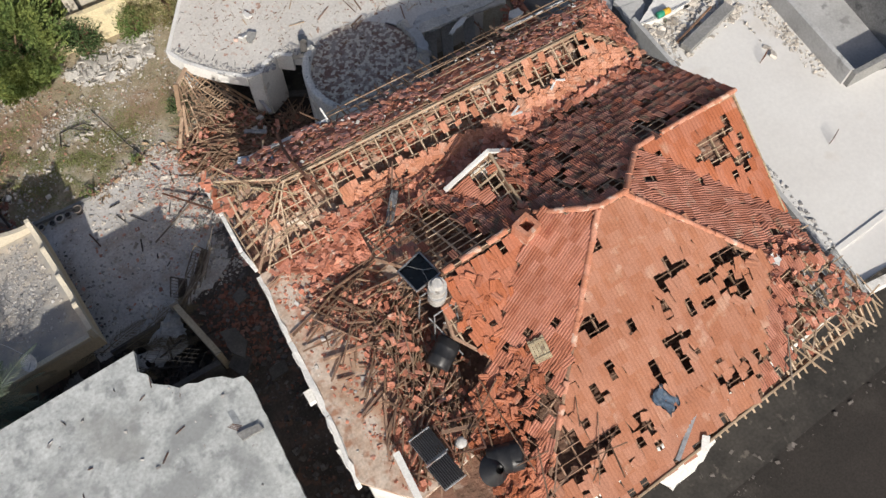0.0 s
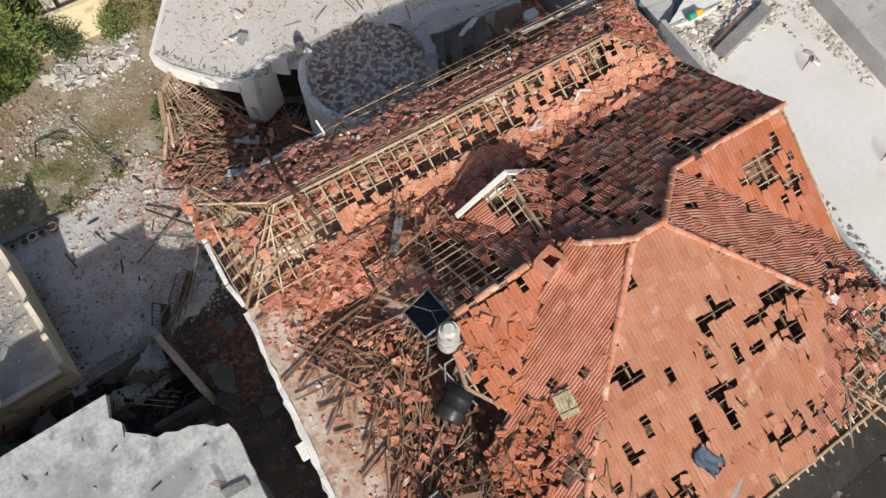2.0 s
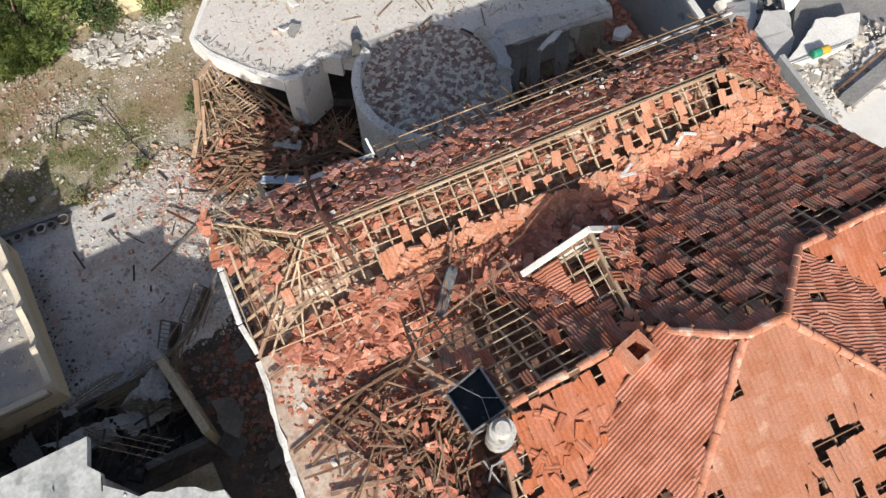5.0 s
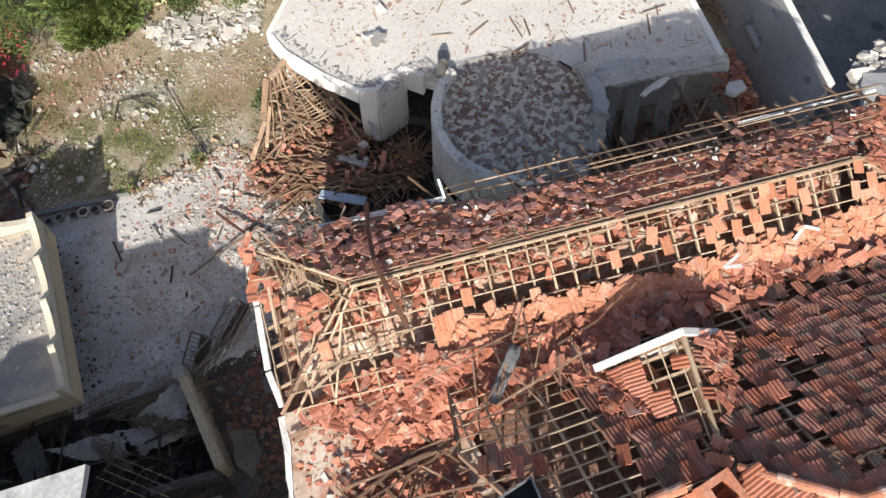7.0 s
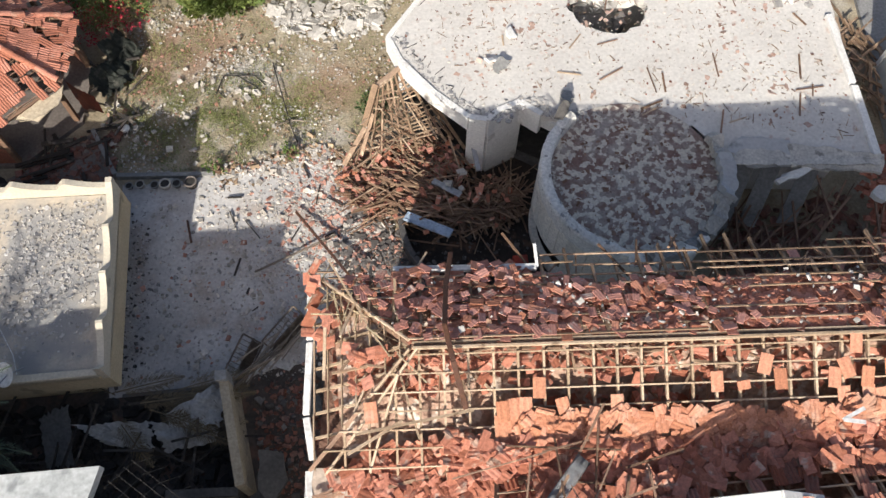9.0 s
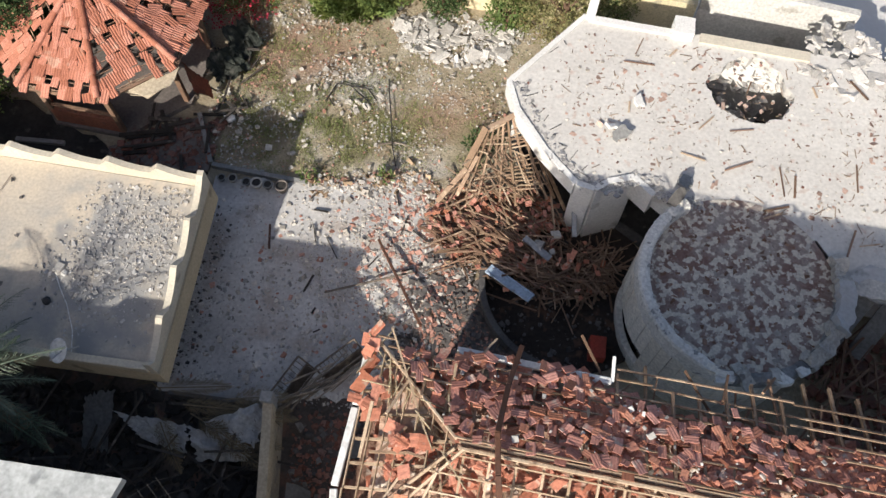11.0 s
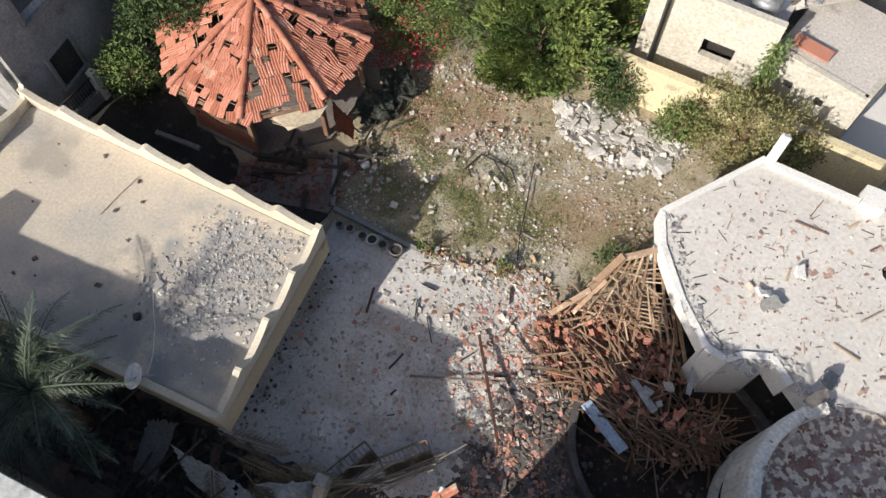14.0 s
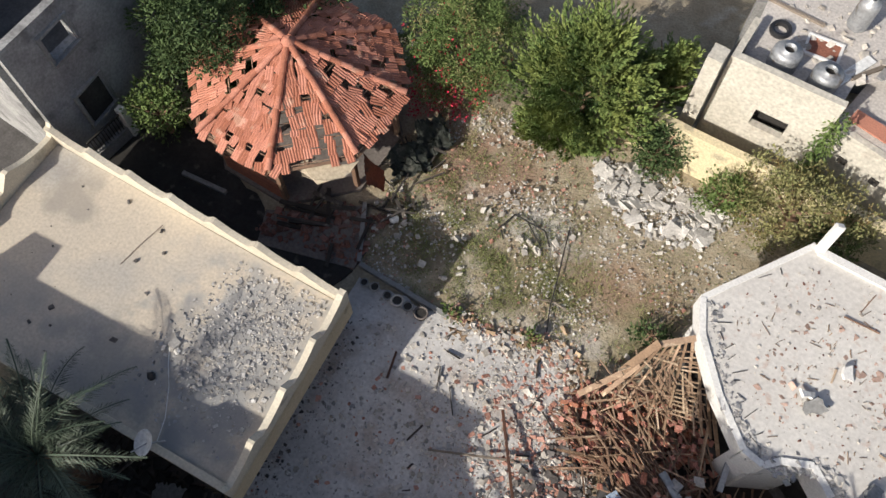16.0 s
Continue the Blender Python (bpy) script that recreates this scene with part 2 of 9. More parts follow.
M_BLUE = mat("faded blue cloth", (0.17, 0.24, 0.33), (0.13, 0.18, 0.26), 2.5, 12, 0.9, 0.4, (0.28, 0.31, 0.35), 0.6, 5.0)
M_BLUE_W = mat("pale blue paint", (0.40, 0.49, 0.60), (0.33, 0.41, 0.51), 2.0, 12, 0.7, 0.2, (0.26, 0.25, 0.24), 0.62, 4.0)
M_RED = mat("faded red paint", (0.42, 0.06, 0.035), (0.32, 0.06, 0.04), 2.5, 14, 0.7, 0.2)
M_LITTER = mat("brown garden litter", (0.40, 0.29, 0.19), (0.30, 0.215, 0.14), 2.0, 12, 0.95, 0.3, vary=0.5)
M_ROCK_D = mat("dark rubble", (0.16, 0.145, 0.135), (0.10, 0.09, 0.085), 2.0, 14, 0.95, 0.5, vary=0.4)
M_FLAKE = mat("burnt reddish flakes", (0.25, 0.145, 0.10), (0.18, 0.115, 0.085), 2.0, 14, 0.95, 0.4, vary=0.35)
M_SPLINT = mat("wood splinters", (0.37, 0.27, 0.185), (0.21, 0.145, 0.10), 2.0, 20, 0.85, 0.3, vary=0.45)
M_DUSTR = mat("dusty red-brown flakes", (0.46, 0.33, 0.27), (0.37, 0.25, 0.20), 2.0, 14, 0.95, 0.3, vary=0.3)
M_COPE = mat("grey broken coping", (0.56, 0.53, 0.47), (0.40, 0.38, 0.345), 1.5, 14, 0.92, 0.5, (0.27, 0.25, 0.225), 0.6, 2.5, vary=0.15)
M_BAYRIM = mat("pale chipped rim plaster", (0.78, 0.755, 0.70), (0.68, 0.655, 0.605), 1.2, 14, 0.92, 0.5, (0.30, 0.29, 0.28), 0.60, 3.4, edge=0.05)
M_ROCK_T = mat("dusty beige rubble", (0.56, 0.52, 0.465), (0.44, 0.40, 0.35), 2.0, 14, 0.95, 0.5, vary=0.32)
M_OCHRE = mat("ochre outer plaster", (0.58, 0.485, 0.33), (0.51, 0.425, 0.29), 0.8, 14, 0.9, 0.3, (0.34, 0.285, 0.20), 0.62, 1.5, speck=0.6)
M_WOOD_M = mat("brown lath", (0.34, 0.232, 0.153), (0.24, 0.16, 0.108), 1.4, 28, 0.82, 0.3, (0.44, 0.325, 0.22), 0.58, 2.5, vary=0.3)
M_DARKC = mat("near-black concrete", (0.11, 0.105, 0.10), (0.075, 0.07, 0.068), 1.4, 12, 0.92, 0.5)
M_CREAM_D = mat("dusty cream plaster", (0.44, 0.37, 0.27), (0.37, 0.315, 0.235), 1.2, 14, 0.9, 0.4, (0.28, 0.25, 0.21), 0.6, 2.0)
M_SHEET = mat("pale painted sheet metal", (0.66, 0.66, 0.65), (0.52, 0.52, 0.52), 1.4, 10, 0.6, 0.2, (0.24, 0.215, 0.19), 0.6, 2.4)


# ---- building blocks ----
def link(name, bm, material, parent=None, label="", smooth=False):
    me = bpy.data.meshes.new(name)
    bm.to_mesh(me)
    bm.free()
    me.materials.append(material)
    if smooth:
        for f in me.polygons:
            f.use_smooth = True
    ob = new(name, me)
    if parent:
        ob.parent = parent
    if label:
        tagged(ob, label)
    return ob


def part(name, bm, material, parent, label="", smooth=False):
    return link(name, bm, material, parent, label, smooth)


def thing(name, label, category, group="", kind=""):
    ob = new(name)
    ob.empty_display_size = 0.3
    return tagged(ob, label, category, group, kind)


def shared(name, me, m, parent, material=None):
    """An object of its own on a mesh that others use too."""
    ob = bpy.data.objects.new(name, me)
    scene.collection.objects.link(ob)
    ob.parent = parent
    ob.matrix_basis = m
    return ob


def add_box(bm, lo, hi, m=None):
    vs = [bm.verts.new((x, y, z)) for z in (lo[2], hi[2]) for x, y in ((lo[0], lo[1]), (hi[0], lo[1]), (hi[0], hi[1]), (lo[0], hi[1]))]
    for q in ((3, 2, 1, 0), (4, 5, 6, 7), (0, 1, 5, 4), (1, 2, 6, 5), (2, 3, 7, 6), (3, 0, 4, 7)):
        bm.faces.new([vs[k] for k in q])
    if m is not None:
        bmesh.ops.transform(bm, matrix=m, verts=vs)
    return vs


def box(lo, hi, bevel=0.0):
    bm = bmesh.new()
    add_box(bm, lo, hi)
    if bevel:
        bmesh.ops.bevel(bm, geom=bm.edges[:], offset=bevel, segments=1, affect="EDGES")
    return bm


def prism(poly, z0, z1):
    """A polygon, counter-clockwise, drawn up from z0 to z1 (a number, or a function of x, y)."""
    bm = bmesh.new()
    top = z1 if callable(z1) else (lambda x, y: z1)
    low = z0 if callable(z0) else (lambda x, y: z0)
    a = [bm.verts.new((x, y, low(x, y))) for x, y in poly]
    b = [bm.verts.new((x, y, top(x, y))) for x, y in poly]
    bm.faces.new(a[::-1])
    bm.faces.new(b)
    for k in range(len(poly)):
        j = (k + 1) % len(poly)
        bm.faces.new((a[k], a[j], b[j], b[k]))
    bmesh.ops.recalc_face_normals(bm, faces=bm.faces[:])
    return bm


def jag(poly, step, amp, seed, keep=()):
    """The polygon with its sides broken into ragged steps; sides whose number stands in keep stay straight."""
    rnd, out = random.Random(seed), []
    for k, (p, q) in enumerate(zip(poly, poly[1:] + poly[:1])):
        p, q = Vector(p), Vector(q)
        out.append(tuple(p))
        n = 0 if k in keep else int((q - p).length / step)
        side = Vector((-(q - p).y, (q - p).x)).normalized() if n else None
        for i in range(1, n):
            w = p.lerp(q, i / n + rnd.uniform(-0.3, 0.3) / n) + side * rnd.uniform(-amp, amp)
            out.append(tuple(w))
    return out


def wall(p, q, thick, z0, z1):
    """An upright wall from p to q (x, y), as a prism."""
    p, q = Vector(p), Vector(q)
    s = Vector((-(q - p).y, (q - p).x)).normalized() * thick / 2
    return prism([tuple(p - s), tuple(q - s), tuple(q + s), tuple(p + s)], z0, z1)


def inside(poly, x, y):
    hit = False
    for (ax, ay), (bx, by) in zip(poly, poly[1:] + poly[:1]):
        if (ay > y) != (by > y) and x < (bx - ax) * (y - ay) / (by - ay) + ax:
            hit = not hit
    return hit


def plane3(a, b, c):
    """z as a function of x, y, and its slopes, for the plane through three points."""
    n = (Vector(b) - Vector(a)).cross(Vector(c) - Vector(a))
    gx, gy = -n.x / n.z, -n.y / n.z
    return (lambda x, y: a[2] + gx * (x - a[0]) + gy * (y - a[1])), gx, gy


def unit_box(name, material):
    bm = box((-0.5, -0.5, -0.5), (0.5, 0.5, 0.5))
    me = bpy.data.meshes.new(name)
    bm.to_mesh(me)
    bm.free()
    me.materials.append(material)
    return me


ME_WOOD, ME_WOOD_D, ME_RUST, ME_WOOD_M = unit_box("fresh_timber", M_WOOD), unit_box("old_timber", M_WOOD_D), unit_box("rusty_bar", M_RUST), unit_box("lath", M_WOOD_M)
# paler copy: plaster dust, plus sun through open battens put into the colour
M_HEAP_LIT = mat("sunlit plaster dust and broken tile heap", (0.50, 0.335, 0.25), (0.38, 0.25, 0.185), 2.2, 9, 0.95, 1.0, (0.64, 0.55, 0.46), 0.54, 3.0, depth=0.06)
# darker copy: the shade inside the roof holes is put into the colour
M_HEAP_DARK = mat("darkened tile and lath heap", (0.25, 0.14, 0.10), (0.17, 0.105, 0.075), 2.2, 9, 0.95, 1.0, (0.34, 0.26, 0.21), 0.60, 3.5, depth=0.06)
M_RENDER = mat("bluish grey render", (0.48, 0.48, 0.475), (0.40, 0.40, 0.395), 0.7, 10, 0.9, 0.3, (0.28, 0.28, 0.275), 0.62, 1.2, speck=0.5)
M_DUSTW = mat("dusty white enamel", (0.50, 0.49, 0.47), (0.40, 0.39, 0.37), 2.5, 12, 0.6, 0.15, (0.27, 0.24, 0.21), 0.58, 4.0)
M_PASS = mat("dark brown passage floor", (0.115, 0.092, 0.08), (0.07, 0.06, 0.053), 1.0, 10, 0.95, 0.7, (0.17, 0.105, 0.08), 0.58, 1.6, depth=0.04)
M_GREYW = mat("grey dry branch", (0.27, 0.225, 0.18), (0.19, 0.16, 0.13), 1.5, 24, 0.9, 0.4, vary=0.3)
ME_GREYW, ME_WOOD_P = unit_box("grey_branch", M_GREYW), unit_box("pale_lath", M_WOOD_P)
M_CONC_D = mat("dark grey render", (0.36, 0.36, 0.355), (0.25, 0.25, 0.25), 0.9, 12, 0.92, 0.4, (0.17, 0.17, 0.17), 0.56, 1.3, edge=0.14)
M_PATHG = mat("grey-brown path", (0.19, 0.15, 0.12), (0.13, 0.105, 0.088), 1.1, 12, 0.93, 0.5, (0.27, 0.18, 0.14), 0.58, 2.4)
M_PITF = mat("near-black planter soil", (0.05, 0.038, 0.03), (0.032, 0.026, 0.022), 1.2, 9, 0.95, 0.8, (0.10, 0.06, 0.042), 0.58, 2.2, depth=0.04)
M_CHAR = mat("charred timber", (0.075, 0.062, 0.052), (0.045, 0.04, 0.036), 1.5, 24, 0.9, 0.4, (0.17, 0.145, 0.12), 0.62, 3.0, vary=0.4)
ME_CHAR = unit_box("charred_timber", M_CHAR)


def along(p, q, w, h, up=(0, 0, 1)):
    """The pose and size of a unit box that runs from p to q."""
    p, q = Vector(p), Vector(q)
    x = (q - p).normalized()
    u = Vector(up)
    y = u.cross(x)
    y = y.normalized() if y.length > 1e-4 else Vector((0, 1, 0))
    z = x.cross(y)
    r = Matrix((x, y, z)).transposed().to_4x4()
    return Matrix.Translation((p + q) / 2) @ r @ Matrix.Diagonal(((q - p).length, w, h, 1))


def tile_mesh(name, material, w=0.245, l=0.43, roll=0.020, cols=8, rolls=2):
    """An interlocking clay tile with rolls: x across, y up the slope, its head at +y."""
    bm = bmesh.new()
    top, low = [], []
    for j, y in enumerate((-l / 2, l / 2)):
        top.append([bm.verts.new((w * (k / cols - 0.5), y, 0.008 + roll * (0.5 - 0.5 * math.cos(2 * rolls * math.pi * k / cols)))) for k in range(cols + 1)])
        low.append([bm.verts.new((w * (k / cols - 0.5), y, -0.004)) for k in (0, cols)])
    for k in range(cols):
        bm.faces.new((top[0][k], top[0][k + 1], top[1][k + 1], top[1][k]))
    bm.faces.new((low[0][0], low[1][0], low[1][1], low[0][1]))
    bm.faces.new([low[0][0], low[0][1]] + top[0][::-1])
    bm.faces.new([low[1][1], low[1][0]] + top[1])
    bm.faces.new((low[0][0], top[0][0], top[1][0], low[1][0]))
    bm.faces.new((low[0][1], low[1][1], top[1][cols], top[0][cols]))
    me = bpy.data.meshes.new(name)
    bm.to_mesh(me)
    bm.free()
    me.materials.append(material)
    return me


TILES = {"S": tile_mesh("clay_tile_south", M_TILE_S, roll=0.010), "W": tile_mesh("clay_tile_west", M_TILE, cols=12, rolls=3), "P": tile_mesh("clay_tile_peach", M_TILE_P, roll=0.011, w=0.235, l=0.38), "R": tile_mesh("clay_tile_gable", mat("red-orange terracotta tile", (0.42, 0.15, 0.08), (0.36, 0.13, 0.072), 0.5, 26, 0.88, 0.2, (0.42, 0.22, 0.15), 0.64, 1.5, vary=0.07), roll=0.011), "G": tile_mesh("clay_tile_gazebo", mat("dusty pink terracotta tile", (0.48, 0.20, 0.132), (0.40, 0.165, 0.11), 0.9, 22, 0.88, 0.25, (0.48, 0.27, 0.195), 0.60, 2.2, vary=0.22), cols=12, rolls=3, roll=0.018), "N": tile_mesh("clay_tile_north", M_TILE_N, roll=0.028, cols=12, rolls=3, l=0.40), "E": tile_mesh("clay_tile_east", M_TILE_E, roll=0.026, cols=12, rolls=3, l=0.40), "B": tile_mesh("broken_clay_tile", M_TILE_B, w=0.22, l=0.33, roll=0.005, cols=12, rolls=3), "I": tile_mesh("loose_clay_tile", M_TILE_I, roll=0.006)}


def joined(name, mats, base, material, parent=None, label="", kind="stuff", smooth=False):
    """One mesh of many copies of the mesh base, at the poses mats."""
    v = np.array([tuple(x.co) for x in base.vertices])
    faces = [tuple(p.vertices) for p in base.polygons]
    allv, allf = [], []
    for k, m in enumerate(mats):
        mm = np.array(m)
        allv.append(v @ mm[:3, :3].T + mm[:3, 3])
        o = k * len(v)
        allf += [tuple(i + o for i in f) for f in faces]
    me = bpy.data.meshes.new(name)
    me.from_pydata(np.concatenate(allv).tolist() if allv else [], [], allf)
    me.materials.append(material)
    if smooth:
        me.polygons.foreach_set("use_smooth", [True] * len(me.polygons))
    ob = new(name, me)
    if parent:
        ob.parent = parent
    return tagged(ob, label, kind=kind)


def span(poly, o, d):
    """The stretches of the line o + s d (plan) that lie inside the polygon."""
    cuts = []
    for a, b in zip(poly, poly[1:] + poly[:1]):
        e = (b[0] - a[0], b[1] - a[1])
        det = d[0] * e[1] - d[1] * e[0]
        if abs(det) < 1e-9:
            continue
        r = (a[0] - o[0], a[1] - o[1])
        s, t = (r[0] * e[1] - r[1] * e[0]) / det, (r[0] * d[1] - r[1] * d[0]) / det
        if 0 <= t < 1:
            cuts.append(s)
    cuts.sort()
    return list(zip(cuts[::2], cuts[1::2]))


def roof_slope(parent, poly, plane, kind, state, label, seed, timber=None, gauge=0.34, col=0.235, spacing=0.56, limit=300, near=(4.0, 11.0), lattice=None, torn=0.0, framed=True, sunk=None, lift=3.2):
    """A tiled slope over the plan polygon. state(x, y) gives the share of tiles that lie there and their disorder; lattice(x, y) the same for battens."""
    rnd = random.Random(seed)
    zf, gx, gy = plane
    g = math.hypot(gx, gy)
    cs = 1 / math.sqrt(1 + g * g)
    up2 = Vector((gx / g, gy / g))
    ac2 = Vector((up2.y, -up2.x))
    U = Vector((ac2.x, ac2.y, 0))
    V = Vector((up2.x * cs, up2.y * cs, g * cs))
    N = U.cross(V)
    frame3 = Matrix((U, V, N)).transposed()
    edge = bmesh.new()
    for (ax, ay), (bx, by) in zip(poly, poly[1:] + poly[:1]):
        a, b = Vector((ax, ay, zf(ax, ay) - 0.12)), Vector((bx, by, zf(bx, by) - 0.12))
        if (b - a).length > 0.3 and framed and not torn:
            add_box(edge, (-0.5, -0.5, -0.5), (0.5, 0.5, 0.5), along(a, b, 0.09, 0.14, N))
    if torn or not framed:
        # the eaves board is gone: a short length of purlin is all that is left of the frame
        p0, p1 = Vector((*poly[0], zf(*poly[0]) - 0.13)), Vector((*poly[1], zf(*poly[1]) - 0.13))
        add_box(edge, (-0.5, -0.5, -0.5), (0.5, 0.5, 0.5), along(p0, p1, 0.07, 0.1, N))
    slope = part("roof_slope", edge, M_WOOD_D, parent, label)
    us = [x * ac2.x + y * ac2.y for x, y in poly]
    vs = [(x * up2.x + y * up2.y) for x, y in poly]
    wood = timber or ME_WOOD
    n = 0
    # battens, one to each course
    step = gauge * cs
    v = min(vs) + 0.03
    while v < max(vs):
        o = up2 * v
        for s0, s1 in span(poly, o, ac2):
            s = s0
            while s < s1:
                e = min(s1, s + rnd.uniform(2.5, 4.2))
                m = o + ac2 * (s + e) / 2
                if not lattice or rnd.random() < lattice(m.x, m.y):
                    a, b = o + ac2 * s, o + ac2 * e
                    k = rnd.gauss(0, 0.012)
                    sink = 0.035 if not torn else rnd.choice((0.05, 0.03, -0.01, -0.045))
                    A = Vector((a.x, a.y, zf(a.x, a.y))) - N * (sink + k)
                    B = Vector((b.x, b.y, zf(b.x, b.y))) - N * (sink - k)
                    shared("batten", wood, along(A, B, 0.034 if torn else 0.027, 0.028, N), slope)
                s = e
        v += step
    u = min(us) + 0.2
    while u < max(us):
        o = ac2 * u
        for s0, s1 in span(poly, o, up2):
            m = o + up2 * (s0 + s1) / 2
            if s1 - s0 > 0.25 and (not lattice or rnd.random() < lattice(m.x, m.y) + 0.2):
                a, b = o + up2 * (s0 - torn * rnd.uniform(-0.45, 0.5)), o + up2 * s1
                A = Vector((a.x, a.y, zf(a.x, a.y))) - N * (0.105 - torn * rnd.uniform(-0.03, 0.1))
                B = Vector((b.x, b.y, zf(b.x, b.y))) - N * (0.09 if torn else 0.105)
                shared("rafter", wood, along(A, B, 0.05 if torn else 0.042, 0.08, N), slope)
        u += spacing * rnd.uniform(0.93, 1.07)
    # tiles
    made = []
    v, row = min(vs) + 0.05, 0
    while v < max(vs):
        u = min(us)
        while u < max(us):
            q = ac2 * u + up2 * v
            u += col
            if not inside(poly, q.x, q.y):
                continue
            share, mess = state(q.x, q.y)
            if rnd.random() > share:
                continue
            j = mess * rnd.random()
            turn = Matrix.Rotation(rnd.gauss(0, 0.012 + 0.45 * j), 3, "Z") @ Matrix.Rotation(radians(-lift) + rnd.gauss(0, 0.004 + 0.16 * j), 3, "X") @ Matrix.Rotation(rnd.gauss(0, 0.006 + 0.16 * j), 3, "Y")
            at = Vector((q.x, q.y, zf(q.x, q.y))) + U * rnd.gauss(0, 0.003 + 0.07 * j) + V * (rnd.gauss(0, 0.004 + 0.06 * j) - 0.15 * j) + N * (0.012 + 0.07 * j * rnd.random())
            if sunk and rnd.random() < sunk(q.x, q.y):
                at -= N * rnd.uniform(0.09, 0.26)
            short = rnd.uniform(0.4, 1.0) if j > 0.35 and rnd.random() < 0.6 else 1.0
            wide = 1.0
            if torn:
                wide, short = rnd.uniform(0.5, 1.0), short * rnd.uniform(0.55, 1.0)
            made.append(Matrix.Translation(at) @ (frame3 @ turn).to_4x4() @ Matrix.Diagonal((wide, short, 1, 1)))
        v += step
        row += 1
    made.sort(key=lambda m: (m[0][3] - near[0]) ** 2 + (m[1][3] - near[1]) ** 2)
    for m in made[:limit]:
        shared("tile", TILES[kind], m, slope)
    if made[limit:]:
        joined("tiles", made[limit:], TILES[kind], TILES[kind].materials[0], slope)
    return slope


def ridge_caps(parent, p, q, keep=1.0, seed=0, w=0.105, name="ridge_tile", material=None):
    """Half-round ridge tiles laid end to end from p to q, bedded in mortar."""
    rnd = random.Random(seed)
    bm = bmesh.new()
    rows = []
    for x, r in ((0.0, w), (0.36, w * 0.84)):
        rows.append([bm.verts.new((x, r * math.cos(math.pi * k / 6), 0.9 * r * math.sin(math.pi * k / 6))) for k in range(7)])
    for k in range(6):
        bm.faces.new((rows[0][k], rows[1][k], rows[1][k + 1], rows[0][k + 1]))
    bm.faces.new(rows[0][::-1])
    bm.faces.new(rows[1])
    bmesh.ops.recalc_face_normals(bm, faces=bm.faces[:])
    me = bpy.data.meshes.new(name)
    bm.to_mesh(me)
    bm.free()
    me.materials.append(material or M_RIDGE)
    p, q = Vector(p), Vector(q)
    n = max(1, round((q - p).length / 0.33))
    for k in range(n):
        if rnd.random() > keep:
            continue
        a = p.lerp(q, k / n)
        m = along(a, a + (q - p), 1, 1)
        m = Matrix.Translation(a + Vector((0, 0, rnd.uniform(-0.01, 0.015)))) @ m.to_3x3().normalized().to_4x4() @ Matrix.Rotation(rnd.gauss(0, 0.03), 4, "Z")
        shared(name, me, m, parent)


# ---- ground ----
def fbm(x, y, s=1.0):
    return noise.fractal(Vector((x * s, y * s, 0.3)), 1.0, 2.0, 4)


def ground_sheet():
    """One sheet to the horizon, uneven near the houses."""
    bm = bmesh.new()
    xs = [-900, -300, -120, -60] + [-40 + 0.8 * k for k in range(101)] + [60, 120, 300, 900]
    ys = [-900, -300, -120, -50] + [-20 + 0.8 * k for k in range(81)] + [65, 120, 300, 900]
    grid = [[bm.verts.new((x, y, -0.06 + 0.07 * fbm(x, y, 0.5))) for x in xs] for y in ys]
    for j in range(len(ys) - 1):
        for i in range(len(xs) - 1):
            bm.faces.new((grid[j][i], grid[j][i + 1], grid[j + 1][i + 1], grid[j + 1][i]))
    return tagged(link("ground", bm, M_SOIL, smooth=True), "dry garden soil with thin grass and dust", "ground", kind="structure")


ground_sheet()
yard = [(-5.6, 15.42), (-2.1, 15.45), (-0.4, 15.9), (0.7, 16.5), (1.1, 17.6), (1.5, 19.2), (1.7, 20.8), (1.2, 22.1), (0.6, 23.1), (-1.6, 22.5), (-3.4, 22.4), (-5.7, 22.4), (-5.6, 21.2)]
tagged(link("courtyard", prism(jag(yard, 0.25, 0.14, 3), -0.3, 0.05), M_YARD), "dusty grey concrete courtyard strewn with rubble", "courtyard", kind="structure")
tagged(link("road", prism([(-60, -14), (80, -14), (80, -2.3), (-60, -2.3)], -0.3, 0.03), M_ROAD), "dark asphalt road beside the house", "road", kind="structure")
tagged(link("pavement", prism([(-1.9, -2.297), (30, -2.297), (30, 1.2), (-1.9, 1.2)], -0.3, 0.09), M_DARK), "near-black rubble-strewn pavement along the house", "pavement", kind="structure")
tagged(link("passage", prism([(-2.0, 1.3), (1.4, 1.3), (3.4, 12.9), (3.4, 19.6), (-2.0, 16.4), (-12.6, 15.42), (-12.6, 12.4), (-2.0, 12.0)], -0.3, 0.02), M_PASS), "dark brown passage between the houses", "passage", kind="structure")

# ---- the tiled house ----
house = thing("house", "damaged two-storey house with broken terracotta tile roof and white walls", "house")
HOUSE = [(0.25, 4.3), (3.2, 0.4), (15.6, 0.2), (15.7, 7.2), (16.2, 10.8), (16.7, 14.2), (1.45, 15.2), (1.05, 12.2), (0.62, 9.2)]
ATTIC = 6.62
bm = bmesh.new()
ring = HOUSE
low = [bm.verts.new((x, y, -0.2)) for x, y in ring]
top = [bm.verts.new((x, y, ATTIC)) for x, y in ring]
for k in range(len(ring)):
    j = (k + 1) % len(ring)
    bm.faces.new((low[k], low[j], top[j], top[k]))
bmesh.ops.recalc_face_normals(bm, faces=bm.faces[:])
walls = part("wall", bm, M_PLASTER, house, "white plastered outer walls")
sol = walls.modifiers.new("thick", "SOLIDIFY")
sol.thickness, sol.offset = 0.22, -1
